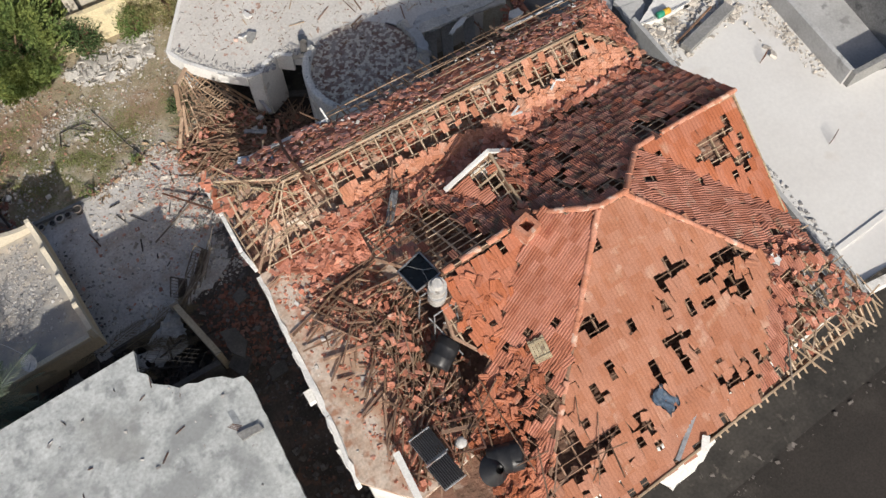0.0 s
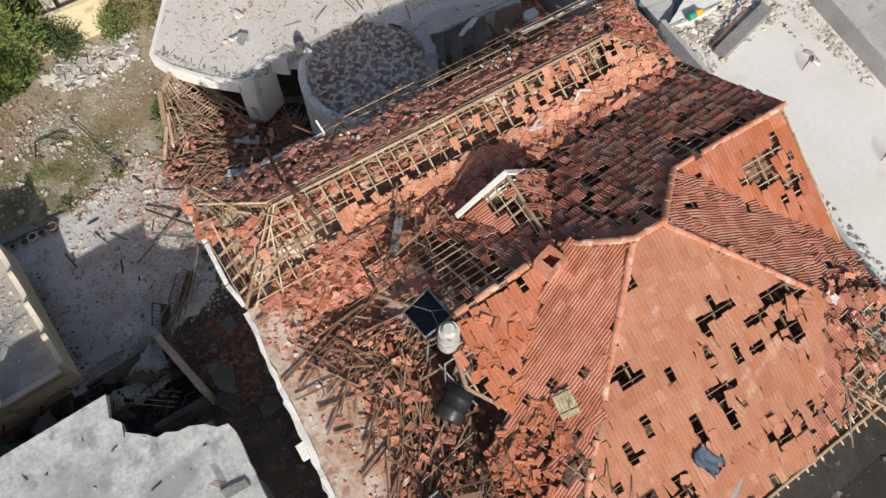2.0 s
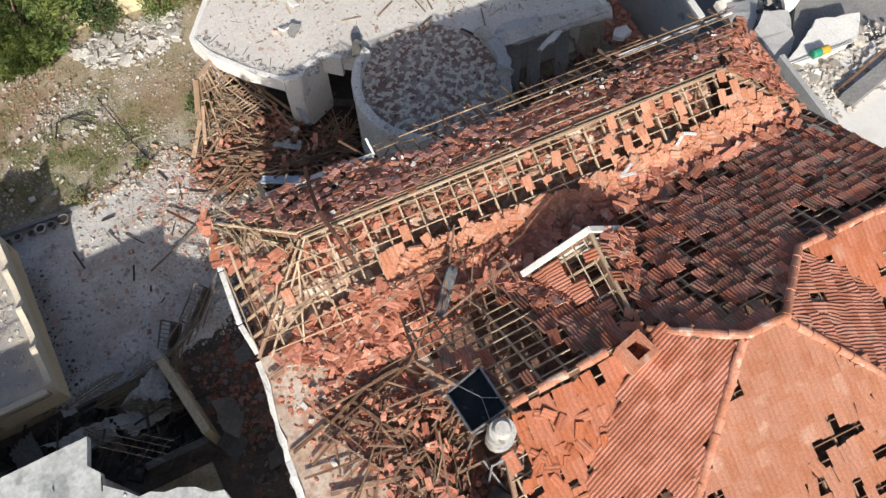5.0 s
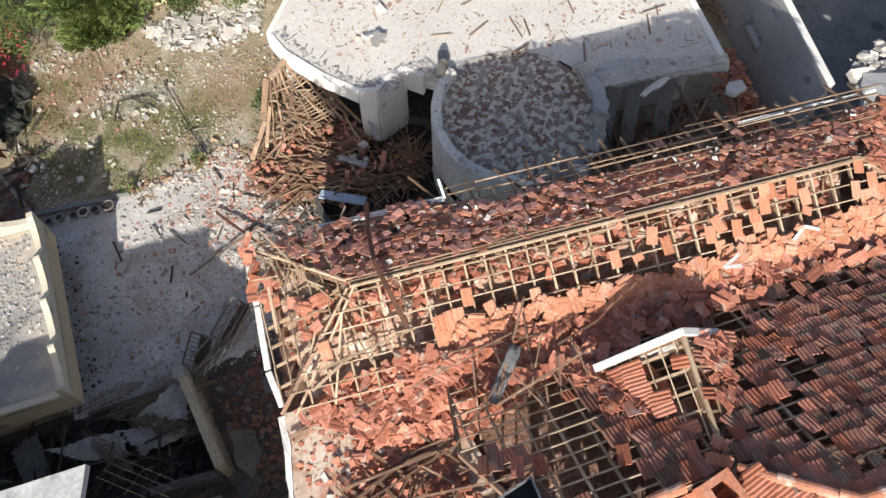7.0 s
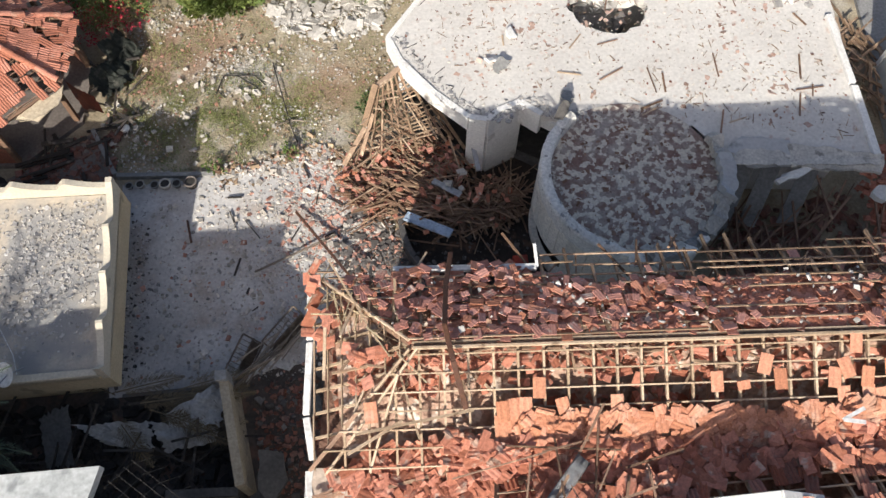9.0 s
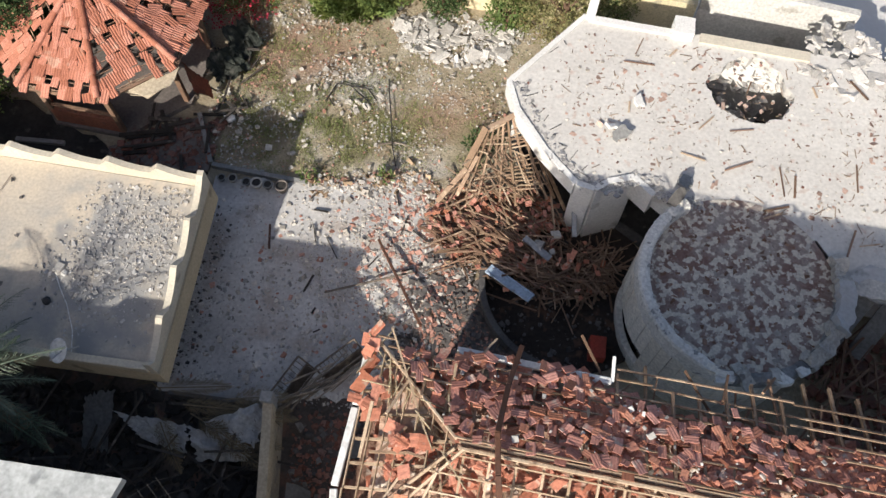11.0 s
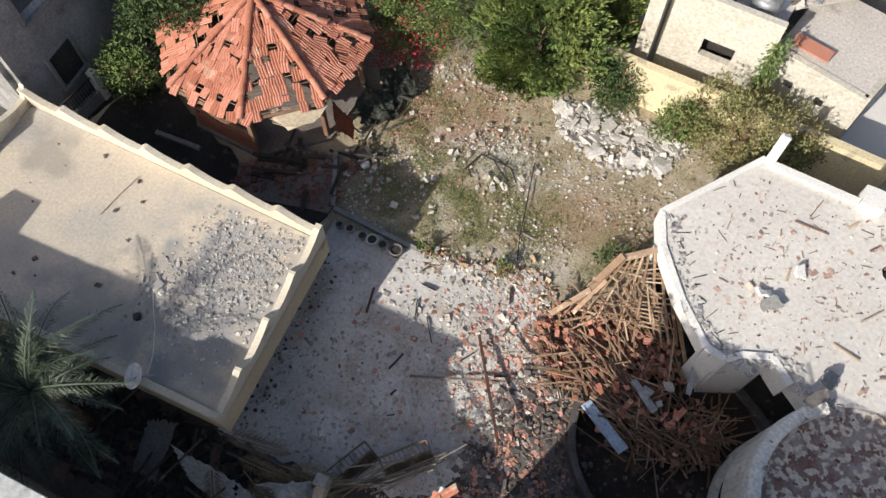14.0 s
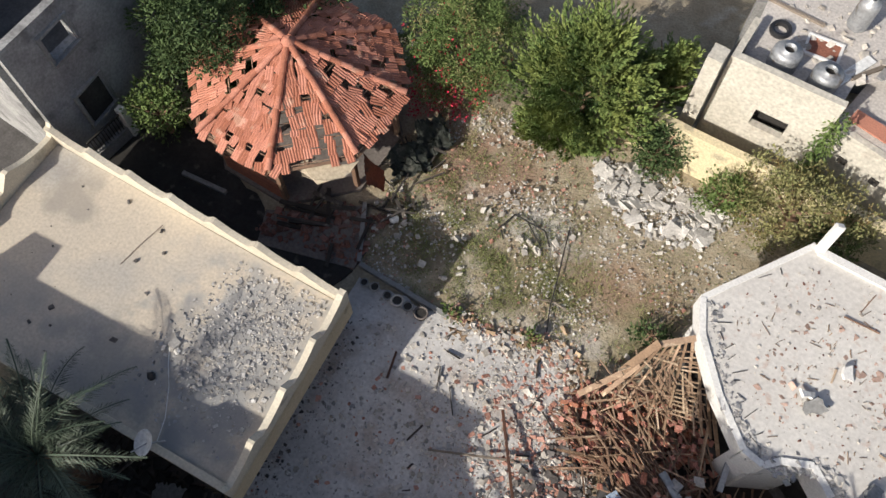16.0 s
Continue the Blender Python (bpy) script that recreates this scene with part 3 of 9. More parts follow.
part("attic_slab", prism(ring, ATTIC - 0.2, ATTIC + 0.004), M_HEAP_DARK, house, "attic slab buried in broken tile and lath")

RW, RE = (2.98, 13.38, 8.3), (14.66, 12.6, 8.3)
NA, NB = (1.08, 15.55), (17.0, 14.5)
VE = (16.3, 10.8)
CW = (0.93, 11.5)
K, E_ = (8.30, 7.41, 9.35), (12.25, 7.41, 9.35)
H, A2 = (9.71, 6.28, 9.85), (10.64, 6.22, 9.85)
ER, SE, E5 = (16.1, 7.15, 9.35), (13.68, 2.5, 8.11), (15.62, 3.52, 7.42)
P_NS = plane3(RW, RE, (9.3, 15.15, 7.34))
P_SF = plane3(RW, RE, (9.9, 11.0, 7.42))
P_W = plane3(RW, (1.08, 15.55, 7.05), (0.93, 11.5, 7.05))
P_E = plane3(RE, (17.0, 14.5, 7.1), (16.3, 10.8, 7.42))
P_NP = plane3(K, E_, (9.9, 11.0, 7.42))
P_F2 = plane3(H, A2, (10, -0.35, 6.8))
P_F1 = ((lambda x, y: 9.85 + 0.33 * (x - 9.71) + 0.10 * (y - 6.28)), 0.33, 0.10)
P_FB = ((lambda x, y: 9.35 + 0.46 * (y - 7.41)), 0.0, 0.46)
P_F3 = plane3(A2, E_, SE)
P_F4 = plane3(E_, ER, E5)

HIP_X = lambda y: 11.2 + 0.99 * y if y < 2.5 else 99.0
HOLES_F2 = [(10.73, 3.85, 0.33, 0.25), (10.15, 3.79, 0.21, 0.1), (11.51, 3.98, 0.17, 0.12), (11.51, 3.17, 0.25, 0.25), (10.59, 3.02, 0.22, 0.13), (9.87, 3.19, 0.19, 0.16), (11.22, 2.6, 0.23, 0.21),
            (10.61, 2.62, 0.15, 0.1), (7.63, 3.9, 0.36, 0.27), (8.64, 3.22, 0.19, 0.17), (9.87, 2.38, 0.36, 0.17), (9.53, 2.21, 0.23, 0.18), (10.11, 1.82, 0.12, 0.12), (8.66, 2.16, 0.2, 0.2),
            (8.6, 1.89, 0.16, 0.16), (9.5, 1.58, 0.2, 0.21), (7.51, 2.68, 0.21, 0.19), (6.81, 2.6, 0.14, 0.1), (6.78, 2.29, 0.2, 0.18), (6.05, 2.1, 0.22, 0.14), (6.52, 1.31, 0.15, 0.14),
            (6.13, 1.27, 0.22, 0.13), (10.57, 0.5, 0.45, 0.1), (7.41, 1.1, 0.25, 0.18), (12.2, 3.37, 0.26, 0.14), (12.91, 3.14, 0.36, 0.2), (11.99, 2.8, 0.22, 0.18), (12.27, 2.29, 0.32, 0.2),
            (5.25, 1.75, 0.62, 0.5), (4.65, 1.75, 0.6, 0.5), (4.9, 1.2, 0.45, 0.3)]
HOLES_F1 = [(6.28, 4.87, 0.18), (6.86, 4.6, 0.18), (5.41, 4.75, 0.18), (6.84, 4.01, 0.12), (4.44, 3.25, 0.3), (5.18, 2.95, 0.3), (5.28, 2.31, 0.24), (3.97, 3.53, 0.28), (4.4, 2.54, 0.33), (5.28, 3.75, 0.2), (5.15, 3.05, 0.24), (5.6, 3.0, 0.2), (5.45, 2.55, 0.24), (5.75, 2.6, 0.2), (4.85, 3.4, 0.2)]
HOLES_F4 = [(14.23, 6.28, 0.40), (15.29, 6.45, 0.26), (15.24, 5.55, 0.34), (14.73, 6.14, 0.42), (14.5, 6.0, 0.34)]
HOLES_NP = [(8.51, 9.79, 0.4), (8.33, 9.14, 0.3), (8.63, 8.88, 0.25), (6.82, 8.21, 0.35), (6.07, 8.04, 0.35), (5.78, 8.73, 0.5), (5.41, 9.38, 0.55), (4.92, 9.84, 0.5),
            (9.78, 7.64, 0.21), (9.0, 7.95, 0.19), (10.17, 10.18, 0.33), (8.01, 10.0, 0.28)]


def holed(holes, x, y, ragged=0.35):
    """Whether the place lies in one of the holes (x, y, r) or (x, y, long, short), torn along the tile courses."""
    for hx, hy, *r in holes:
        dx, dy = x - hx, y - hy
        if len(r) == 2:
            d = math.hypot((0.82 * dx - 0.57 * dy) / r[0], (0.57 * dx + 0.82 * dy) / r[1]) * 0.92
        else:
            d = math.hypot(dx, 0.9 * dy) / (0.86 * r[0])
        if d < 1.0 + ragged * fbm(x, y, 3.0):
            return True
    return False


def rim(holes, x, y):
    return max([max(0.0, 1.75 - math.hypot(x - h[0], (y - h[1]) * 0.9) / h[2]) for h in holes] + [0.0])


def st_f2(x, y):
    if holed(HOLES_F2, x, y):
        return 0.0, 0
    if x > HIP_X(y):
        return 0.0, 0
    edge = max(0, 1 - (y + 0.35) / 1.5)
    wreck = 0.9 if 11.6 < x and 1.9 < y < 3.9 and fbm(x, y, 0.9) > -0.2 else 0.0
    sw = max(0.0, min(1, (6.2 - x) / 1.5)) * (1 if y < 2.2 else 0)
    nick = 1.0 if y < 3.6 and fbm(x + 3, y, 1.9) > 0.3 else 0.0
    return 0.990 - 0.10 * edge - 0.24 * wreck - 0.25 * sw - 0.03 * nick, 0.03 + 0.42 * nick + 0.6 * rim(HOLES_F2, x, y) + 0.8 * edge * max(0, fbm(x, y, 0.8) + 0.4) + 0.9 * wreck + 0.8 * sw


def st_f1(x, y):
    if holed(HOLES_F1, x, y):
        return 0.0, 0
    low = max(0, min(1, (4.9 - y) / 1.4)) * max(0, min(1, (7.0 - x) / 1.2))
    return 0.995 - 0.30 * low, 0.02 + 0.85 * low


def st_fb(x, y):
    west = max(0, min(1, (5.6 - x) / 0.9))
    return 0.97 - 0.45 * max(0, west - 0.45) - 0.1 * west, 0.48 + 0.3 * west


def st_f3(x, y):
    low = max(0, min(1, (x - 13.3) / 2.2))
    return 0.975 - 0.2 * low, 0.26 + 0.45 * low + 0.3 * max(0, fbm(x, y, 0.9))


def st_f4(x, y):
    return (0.0, 0) if holed(HOLES_F4, x, y) else (0.985, 0.05 + 0.4 * rim(HOLES_F4, x, y) + 0.3 * max(0, min(1, 6.0 - y)))


def st_ns(x, y):
    """North slope: a litter of tiles on the middle, the foot stripped towards the east."""
    f = (y - (13.38 - 0.067 * (x - 2.98))) / 2.3
    if x > 5.4 and f > np.interp(x, (5.4, 8.0, 16.0), (0.74, 0.58, 0.48)):
        return 0.06, 1.0
    patch = fbm(x, y, 0.9) + 0.5 * fbm(x + 7, y, 2.2)
    thick = 0.56 if x < 7.5 else 0.42
    if f < 0.22 or x < 3.4:
        return 0.12, 0.5
    return (0.4 if x < 4.6 else thick) + (0.22 if patch > 0.0 else -0.34), 0.42


def st_sf(x, y):
    """South slope of the north ridge: bare battens along the top, tiles below, rubble at the foot."""
    f = ((13.38 - 0.067 * (x - 2.98)) - y) / 2.2
    edge = np.interp(x, (3.7, 4.2, 7.0, 8.4, 9.8, 11.2, 12.8, 14.4), (0.76, 0.50, 0.52, 0.62, 0.64, 0.47, 0.54, 0.30)) + 0.09 * fbm(x, 0.0, 1.6)
    if f < edge:
        return (0.04 if x < 4.6 else 0.10 if x < 8.5 else 0.17), 0.7
    if x < 4.4:
        return 0.0, 1.0
    return 0.97 - 0.12 * max(0, f - 0.8), 0.62 + 0.4 * max(0, min(1, (f - 0.7) / 0.25)) + (0.15 if x < 7 else 0)


def st_np(x, y):
    if holed(HOLES_NP, x, y):
        return 0.02, 0.8
    if x < 6.6:
        return 0.22 + 0.2 * fbm(x, y, 1.1), 0.95
    if x > 14.9 and y < 8.8:
        return 0.97, 0.45
    gap = 0.0
    if 12.6 < x < 15.2 and y < 7.85 and fbm(x, y, 0.8) > -0.25:
        gap = 0.85
    strip = 0.6 if y > 10.1 and fbm(x, y, 0.7) > 0.05 else 0.0
    torn = 0.9 if fbm(x + 4, y * 1.8, 0.9) > 0.36 else 0.0
    return 0.985 - gap - strip - torn, 0.36 + 0.9 * max(0, fbm(x + 9, y, 0.6)) + 0.6 * max(0, min(1, (y - 10.0) / 1.0))


roof_slope(house, [RW[:2], CW, (4.3, 10.9), (9.9, 11.0), VE, RE[:2]], P_SF, "P", st_sf, "south-facing slope with bare battens along its ridge and loose tiles", 11, spacing=0.47, framed=False, lattice=lambda x, y: 1.0 if x > 2 else 0.8)
roof_slope(house, [RW[:2], RE[:2], (17.0, 14.72), (13.2, 15.12), (5.78, 15.45), (5.72, 14.86), (2.7, 15.04), (1.7, 15.3), NA], P_NS, "B", st_ns, "north-facing slope littered with broken tiles", 12, near=(4, 15), torn=1.0, spacing=0.5, gauge=0.28, col=0.19, lift=3, timber=ME_WOOD_M, sunk=lambda x, y: 0.6 if x < 6.5 else 0.95 if fbm(x, y + 3, 0.75) < 0.25 else 0.5, lattice=lambda x, y: 0.9 if y > 14.4 - 0.067 * (x - 2.98) else 0.75)
roof_slope(house, [RW[:2], NA, CW], P_W, "I", lambda x, y: (0.07, 0.9), "hipped end stripped to its battens", 13, framed=False, spacing=0.45)
roof_slope(house, [RE[:2], VE, NB], P_E, "P", lambda x, y: (0.93 if math.hypot(x - 15.4, y - 11.9) > 0.45 else 0.1, 0.2), "hipped end with orange tiles", 14)
roof_slope(house, [(4.9, 7.42), K[:2], H[:2], A2[:2], E_[:2], ER[:2], VE, (9.9, 11.0), (4.3, 10.9), (4.0, 9.4)], P_NP, "N", st_np, "shaded north slope of weathered dislodged tiles", 15, near=(8, 10), gauge=0.29, col=0.235, lift=6.5)
roof_slope(house, [H[:2], (2.85, 0.0), (3.0, -0.35), (11.0, -0.38), SE[:2], A2[:2]], P_F2, "S", st_f2, "broad south slope of orange tiles with many holes", 16, near=(8, 3), timber=ME_WOOD_D)
EAST_D = lambda x, y: ((x - 11.2) * 2.5 - y * 2.48) / 3.52
roof_slope(house, [SE[:2], (10.85, -0.33), (15.6, -0.4), (15.9, 0.5), (15.3, 1.9)], ((lambda x, y: P_F2[0](x, y) - 0.06 - 0.10 * EAST_D(x, y)), P_F2[1] - 0.071, P_F2[2] + 0.0705), "E", lambda x, y: (0.95, 0.28) if EAST_D(x, y) < 0.75 + 0.3 * fbm(x, y, 1.2) else (0.15, 1.0), "narrow ribbed slope at the broken eave corner", 23, near=(13, 1))
roof_slope(house, [K[:2], (5.0, 4.9), (3.6, 4.2), (2.85, 0.0), H[:2]], P_F1, "W", st_f1, "west slope of ribbed orange tiles", 17, near=(6, 4), timber=ME_WOOD_D)
roof_slope(house, [(4.75, 7.40), (4.35, 5.9), (5.0, 4.9), K[:2]], P_FB, "R", st_fb, "small sunlit slope beside the chimney", 18, near=(6, 6))
roof_slope(house, [A2[:2], SE[:2], (15.2, 1.5), (15.75, 2.1), (E5[0] + 0.1, E5[1] + 0.05), (E_[0] + 0.12, E_[1] - 0.02)], P_F3, "E", st_f3, "east slope of weathered ribbed tiles", 19, near=(12, 5), gauge=0.31, lift=5)
roof_slope(house, [(E_[0] + 0.12, E_[1]), (E5[0] + 0.03, E5[1] + 0.11), ER[:2]], P_F4, "R", st_f4, "orange gable slope with one torn hole", 20, near=(14, 6))


def attic_heap():
    """Collapsed laths and tiles heaped under the ridge and the stripped hip."""
    bm = bmesh.new()
    xs, n = np.linspace(1.5, 14.4, 90), 22
    g = []
    for x in xs:
        yr = 13.38 - 0.067 * (x - 2.98)
        row = []
        for k in range(n + 1):
            d = -1.7 + 2.75 * k / n
            y = yr + d
            h = 1.25 * math.exp(-((d + 0.12) / 0.55) ** 2) * (0.62 + 0.45 * fbm(x, y, 0.8))
            if d > -0.15:
                # north of the ridge the fallen stuff lies nearly level, right up to the slope
                h = max(h, 0.98 + 0.22 * fbm(x, y, 1.1))
            if x < 6.0:
                h = max(h, (1.15 - 0.75 * abs(d + 0.2)) * min(1, (6.0 - x) / 2) * (0.85 + 0.3 * fbm(x, y, 1.3)))
            roof = min(P_SF[0](x, y), P_NS[0](x, y), P_W[0](x, y)) - (0.26 if d < 0.3 else 0.17) - ATTIC
            z = min(h + 0.10 * fbm(x, y, 3.2), roof)
            row.append(bm.verts.new((x, y, ATTIC + max(-0.05, z))))
        g.append(row)
    for a, b in zip(g, g[1:]):
        for k in range(n):
            bm.faces.new((a[k], b[k], b[k + 1], a[k + 1]))
    part("attic_mound", bm, M_HEAP_LIT, house, "heap of collapsed laths and tiles under the ridge")


attic_heap()
# added wall that stops sun passing through the battens to the roof beyond
part("knee_wall", wall((3.4, 14.45), (15.6, 13.65), 0.12, ATTIC, lambda x, y: P_NS[0](x, y) - 0.17), M_HEAP_LIT, house, "dusty knee wall added to keep the roof's shadow solid")
part("ceiling_board", prism([(12.7, 7.2), (15.6, 4.0), (15.95, 7.0)], lambda x, y: P_F4[0](x, y) - 0.42, lambda x, y: P_F4[0](x, y) - 0.38), M_HEAP_DARK, house, "brown ceiling boards under the gable slope")
part("ceiling_board", prism([(11.8, 7.5), (15.9, 7.4), (15.9, 8.5), (11.8, 8.5)], lambda x, y: P_NP[0](x, y) - 0.36, lambda x, y: P_NP[0](x, y) - 0.32), M_HEAP_DARK, house, "brown ceiling boards under the stripped ridge")


def on(plane, x, y, up=0.03):
    return (x, y, plane[0](x, y) + up)


ridge_caps(house, on(P_NP, K[0], K[1]), on(P_NP, H[0], H[1]), 1.0, 1)
ridge_caps(house, on(P_NP, H[0], H[1]), on(P_NP, A2[0], A2[1]), 1.0, 2)
ridge_caps(house, on(P_NP, A2[0], A2[1]), on(P_NP, E_[0], E_[1]), 1.0, 3)
ridge_caps(house, on(P_NP, E_[0], E_[1]), on(P_NP, ER[0], ER[1]), 0.9, 4, 0.09)
ridge_caps(house, on(P_F2, H[0], H[1]), on(P_F2, 6.9, 3.75), 1.0, 5)
ridge_caps(house, on(P_F2, 6.9, 3.75), on(P_F2, 4.6, 1.6), 0.45, 6)
ridge_caps(house, on(P_F2, A2[0], A2[1]), on(P_F3, SE[0], SE[1]), 1.0, 7, 0.10)
ridge_caps(house, on(P_NP, 7.3, 7.42), on(P_NP, 5.1, 7.42), 0.75, 8)

# ---- white ruined building with the round bay ----
def keyhole(outer, hole):
    """An outer ring and a hole in it as one polygon, joined by a seam."""
    best = min(((Vector(p) - Vector(h)).length, i, j) for i, p in enumerate(outer) for j, h in enumerate(hole))
    _, i, j = best
    inner = (hole[j:] + hole[:j])[::-1]
    return outer[:i + 1] + [inner[-1]] + inner + outer[i:]


ruin = thing("ruined_building", "low white ruined building with flat littered roof and round bay", "building")
DC, DR = Vector((9.55, 19.4)), 2.60
SLAB = 3.0
roof_ring = [(3.12, 25.0), (3.45, 24.05), (4.3, 22.85), (5.25, 21.85), (5.75, 21.72), (6.1, 22.0), (6.8, 22.25), (7.35, 21.75), (8.4, 21.55), (12.0, 20.2), (12.3, 19.75), (16.65, 19.26), (16.9, 23.0), (17.2, 26.7), (11.8, 27.2), (5.2, 27.75)]
pit = [(8.95, 25.7), (9.2, 25.1), (9.75, 24.75), (10.2, 24.68), (10.75, 24.85), (11.05, 25.4), (10.85, 26.1), (10.3, 26.6), (9.75, 26.55), (9.4, 26.2)]
pit = [(9.95 + 1.2 * (x - 9.95), 25.62 + 1.2 * (y - 25.62)) for x, y in pit]
part("roof_slab", prism(keyhole(jag(roof_ring, 0.22, 0.045, 5), jag(pit, 0.16, 0.07, 9)), SLAB - 0.34, SLAB), M_SLAB_P, ruin, "pale dusty concrete roof slab with a blown hole")
for k, (p, q) in enumerate(zip(roof_ring[:7], roof_ring[1:8])):
    part("fascia", wall(p, q, 0.16 + 0.002 * k, (2.4 if k < 3 else 2.12) + 0.03 * (k % 3), SLAB + 0.05 + 0.015 * (k % 2)), M_PLASTER, ruin, "thick white roof fascia")
part("fascia", wall(roof_ring[-1], roof_ring[0], 0.16, 2.3, SLAB + 0.03), M_PLASTER, ruin, "thick white roof fascia")
room = [(3.45, 25.0), (4.0, 23.6), (4.9, 22.7), (5.3, 22.2), (5.8, 21.85), (6.85, 22.3), (7.5, 21.9), (8.4, 21.2), (12.0, 20.7), (16.3, 20.2), (16.8, 26.4), (5.4, 27.4)]
for k, (p, q) in enumerate(zip(room, room[1:] + room[:1])):
    if k in (0, 1, 2, 5, 6):
        # openings: only a lintel and a low sill of the wall are left, the sill near black
        part("lintel", wall(p, q, 0.2, 2.25, SLAB - 0.345), M_PLASTER, ruin)
        part("sill", wall(p, q, 0.2, -0.1, 0.25), M_DARKC, ruin, "near-black low sill")
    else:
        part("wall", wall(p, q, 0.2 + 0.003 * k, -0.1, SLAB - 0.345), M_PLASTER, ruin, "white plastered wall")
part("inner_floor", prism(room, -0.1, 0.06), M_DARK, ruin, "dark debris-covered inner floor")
part("bay_deck", prism([(DC.x + (DR - 0.1) * math.cos(a), DC.y + (DR - 0.1) * math.sin(a)) for a in np.linspace(0, 2 * math.pi, 41)[:-1]], SLAB - 0.2, SLAB + 0.02), M_DRUM, ruin, "burnt round roof deck with flaking plaster")
for k in range(48):
    a0, a1 = 2 * math.pi * k / 48, 2 * math.pi * (k + 1) / 48 - 0.005
    if 5 <= k <= 16:
        continue
    rnd = random.Random(k)

    def sector(r0, r1, z0, z1, b0=a0, b1=a1):
        return prism([(DC.x + r * math.cos(a), DC.y + r * math.sin(a)) for r, a in ((r0, b0), (r1, b0), (r1, b1), (r0, b1))], z0, z1)

    top = SLAB + (0.05 if k > 34 or k < 5 else 0.36) + (rnd.uniform(-0.25, 0.02) if k > 33 else 0)
    out = rnd.uniform(-0.012, 0.018)
    if 21 <= k <= 28:
        part("wall_panel", sector(DR - 0.16, DR + out, 1.25, top - 0.05), M_CLAD, ruin)
        part("wall_panel", sector(DR - 0.16, DR + out, -0.1, 0.45), M_CLAD, ruin)
        # recessed near-black panels paint the dark inside behind the band
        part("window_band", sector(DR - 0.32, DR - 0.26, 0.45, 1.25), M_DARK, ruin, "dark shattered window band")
    else:
        part("wall_panel", sector(DR - 0.16, DR + out, -0.1, 1.1), M_CLAD, ruin)
        part("wall_panel", sector(DR - 0.16, DR + out + rnd.uniform(-0.015, 0.015), 1.106, top - 0.05), M_CLAD, ruin)


def bay_rim(a0, a1, n, high=0.37, rough=1.0):
    """The thick plastered rim of the round bay: a rounded, chipped band swept round the deck."""
    bm = bmesh.new()
    rows = []
    for k in range(n + 1):
        a = radians(a0 + (a1 - a0) * k / n)
        chip = rough * 0.05 * max(0, fbm(9 * a, 1.0, 1.0)) + rough * 0.03 * max(0, fbm(31 * a, 5.0, 1.0))
        fade = min(1, (a1 - math.degrees(a)) / 14 + 0.25)
        top = SLAB + 0.03 + high * fade - chip
        ring = ((DR + 0.03, SLAB - 0.25 + 0.2 * max(0, fbm(7 * a, 3.0, 1.0))), (DR + 0.035 - chip, top - 0.07), (DR - 0.01 - chip, top), (DR - 0.14, top + 0.015), (DR - 0.26 + 0.5 * chip, top - 0.02), (DR - 0.29, top - 0.12), (DR - 0.30, SLAB - 0.02))
        rows.append([bm.verts.new((DC.x + r * math.cos(a), DC.y + r * math.sin(a), z)) for r, z in ring])
    for p, q in zip(rows, rows[1:]):
        for i in range(len(p) - 1):
            bm.faces.new((p[i], q[i], q[i + 1], p[i + 1]))
    for end in (rows[0][::-1], rows[-1]):
        bm.faces.new(end)
    bmesh.ops.recalc_face_normals(bm, faces=bm.faces[:])
    return bm


part("rim", bay_rim(257, 356, 90, 0.10, 1.6), M_CONC, ruin, "low broken grey rim of the round bay")
part("rim", bay_rim(124, 256, 110), M_BAYRIM, ruin, "thick chipped pale rim of the round bay")
for k in range(9):
    rr = random.Random(300 + k)
    a0 = radians(rr.uniform(256, 340))
    x, y = DC.x + (DR - rr.uniform(-0.05, 0.35)) * math.cos(a0), DC.y + (DR - rr.uniform(-0.05, 0.35)) * math.sin(a0)
    w = rr.uniform(0.12, 0.3)
    bm = prism(jag([(-w, -w * 0.6), (w, -w * 0.7), (w * 0.8, w * 0.6), (-w * 0.7, w * 0.5)], 0.12, 0.05, 300 + k), -0.05, 0.06)
    bmesh.ops.transform(bm, matrix=pose(x, y, SLAB + 0.1, rr.gauss(0, 14), rr.gauss(0, 14), rr.uniform(0, 360)), verts=bm.verts[:])
    part("broken_rim", bm, M_COPE if k % 3 else M_BAYRIM, ruin, "broken grey rim piece")
DROOP = [(14.06, 19.4, 2.35), (14.58, 19.42, 2.6), (15.25, 19.3, 2.82), (15.87, 19.2, 2.88), (16.6, 19.05, 2.85)]
# upstand around the broken edge of the roof, window wall under the overhang
part("plaster_lip", prism(jag([(12.25, 19.72), (12.6, 19.5), (16.6, 19.1), (16.7, 19.5), (12.9, 20.0)], 0.14, 0.035, 31), SLAB + 0.004, SLAB + 0.05), M_COPE, ruin, "cracked grey plaster lip")
for p, q in zip(DROOP, DROOP[1:]):
    bm = bmesh.new()
    add_box(bm, (-0.5, -0.5, -0.5), (0.5, 0.5, 0.5), along(p, q, 0.07, 0.09))
    part("edge_strip", bm, M_PLASTER, ruin, "drooping white plaster edge strip")
for x, y, w, h, a in ((16.62, 20.6, 0.22, 2.4, -3), (16.72, 23.2, 0.2, 2.6, -2)):
    part("kerb", (lambda b: (bmesh.ops.transform(b, matrix=pose(x, y, SLAB + 0.06, 0, 0, a), verts=b.verts[:]), b)[1])(box((-w / 2, -h / 2, -0.07), (w / 2, h / 2, 0.07), 0.015)), M_PLASTER, ruin, "white roof kerb")
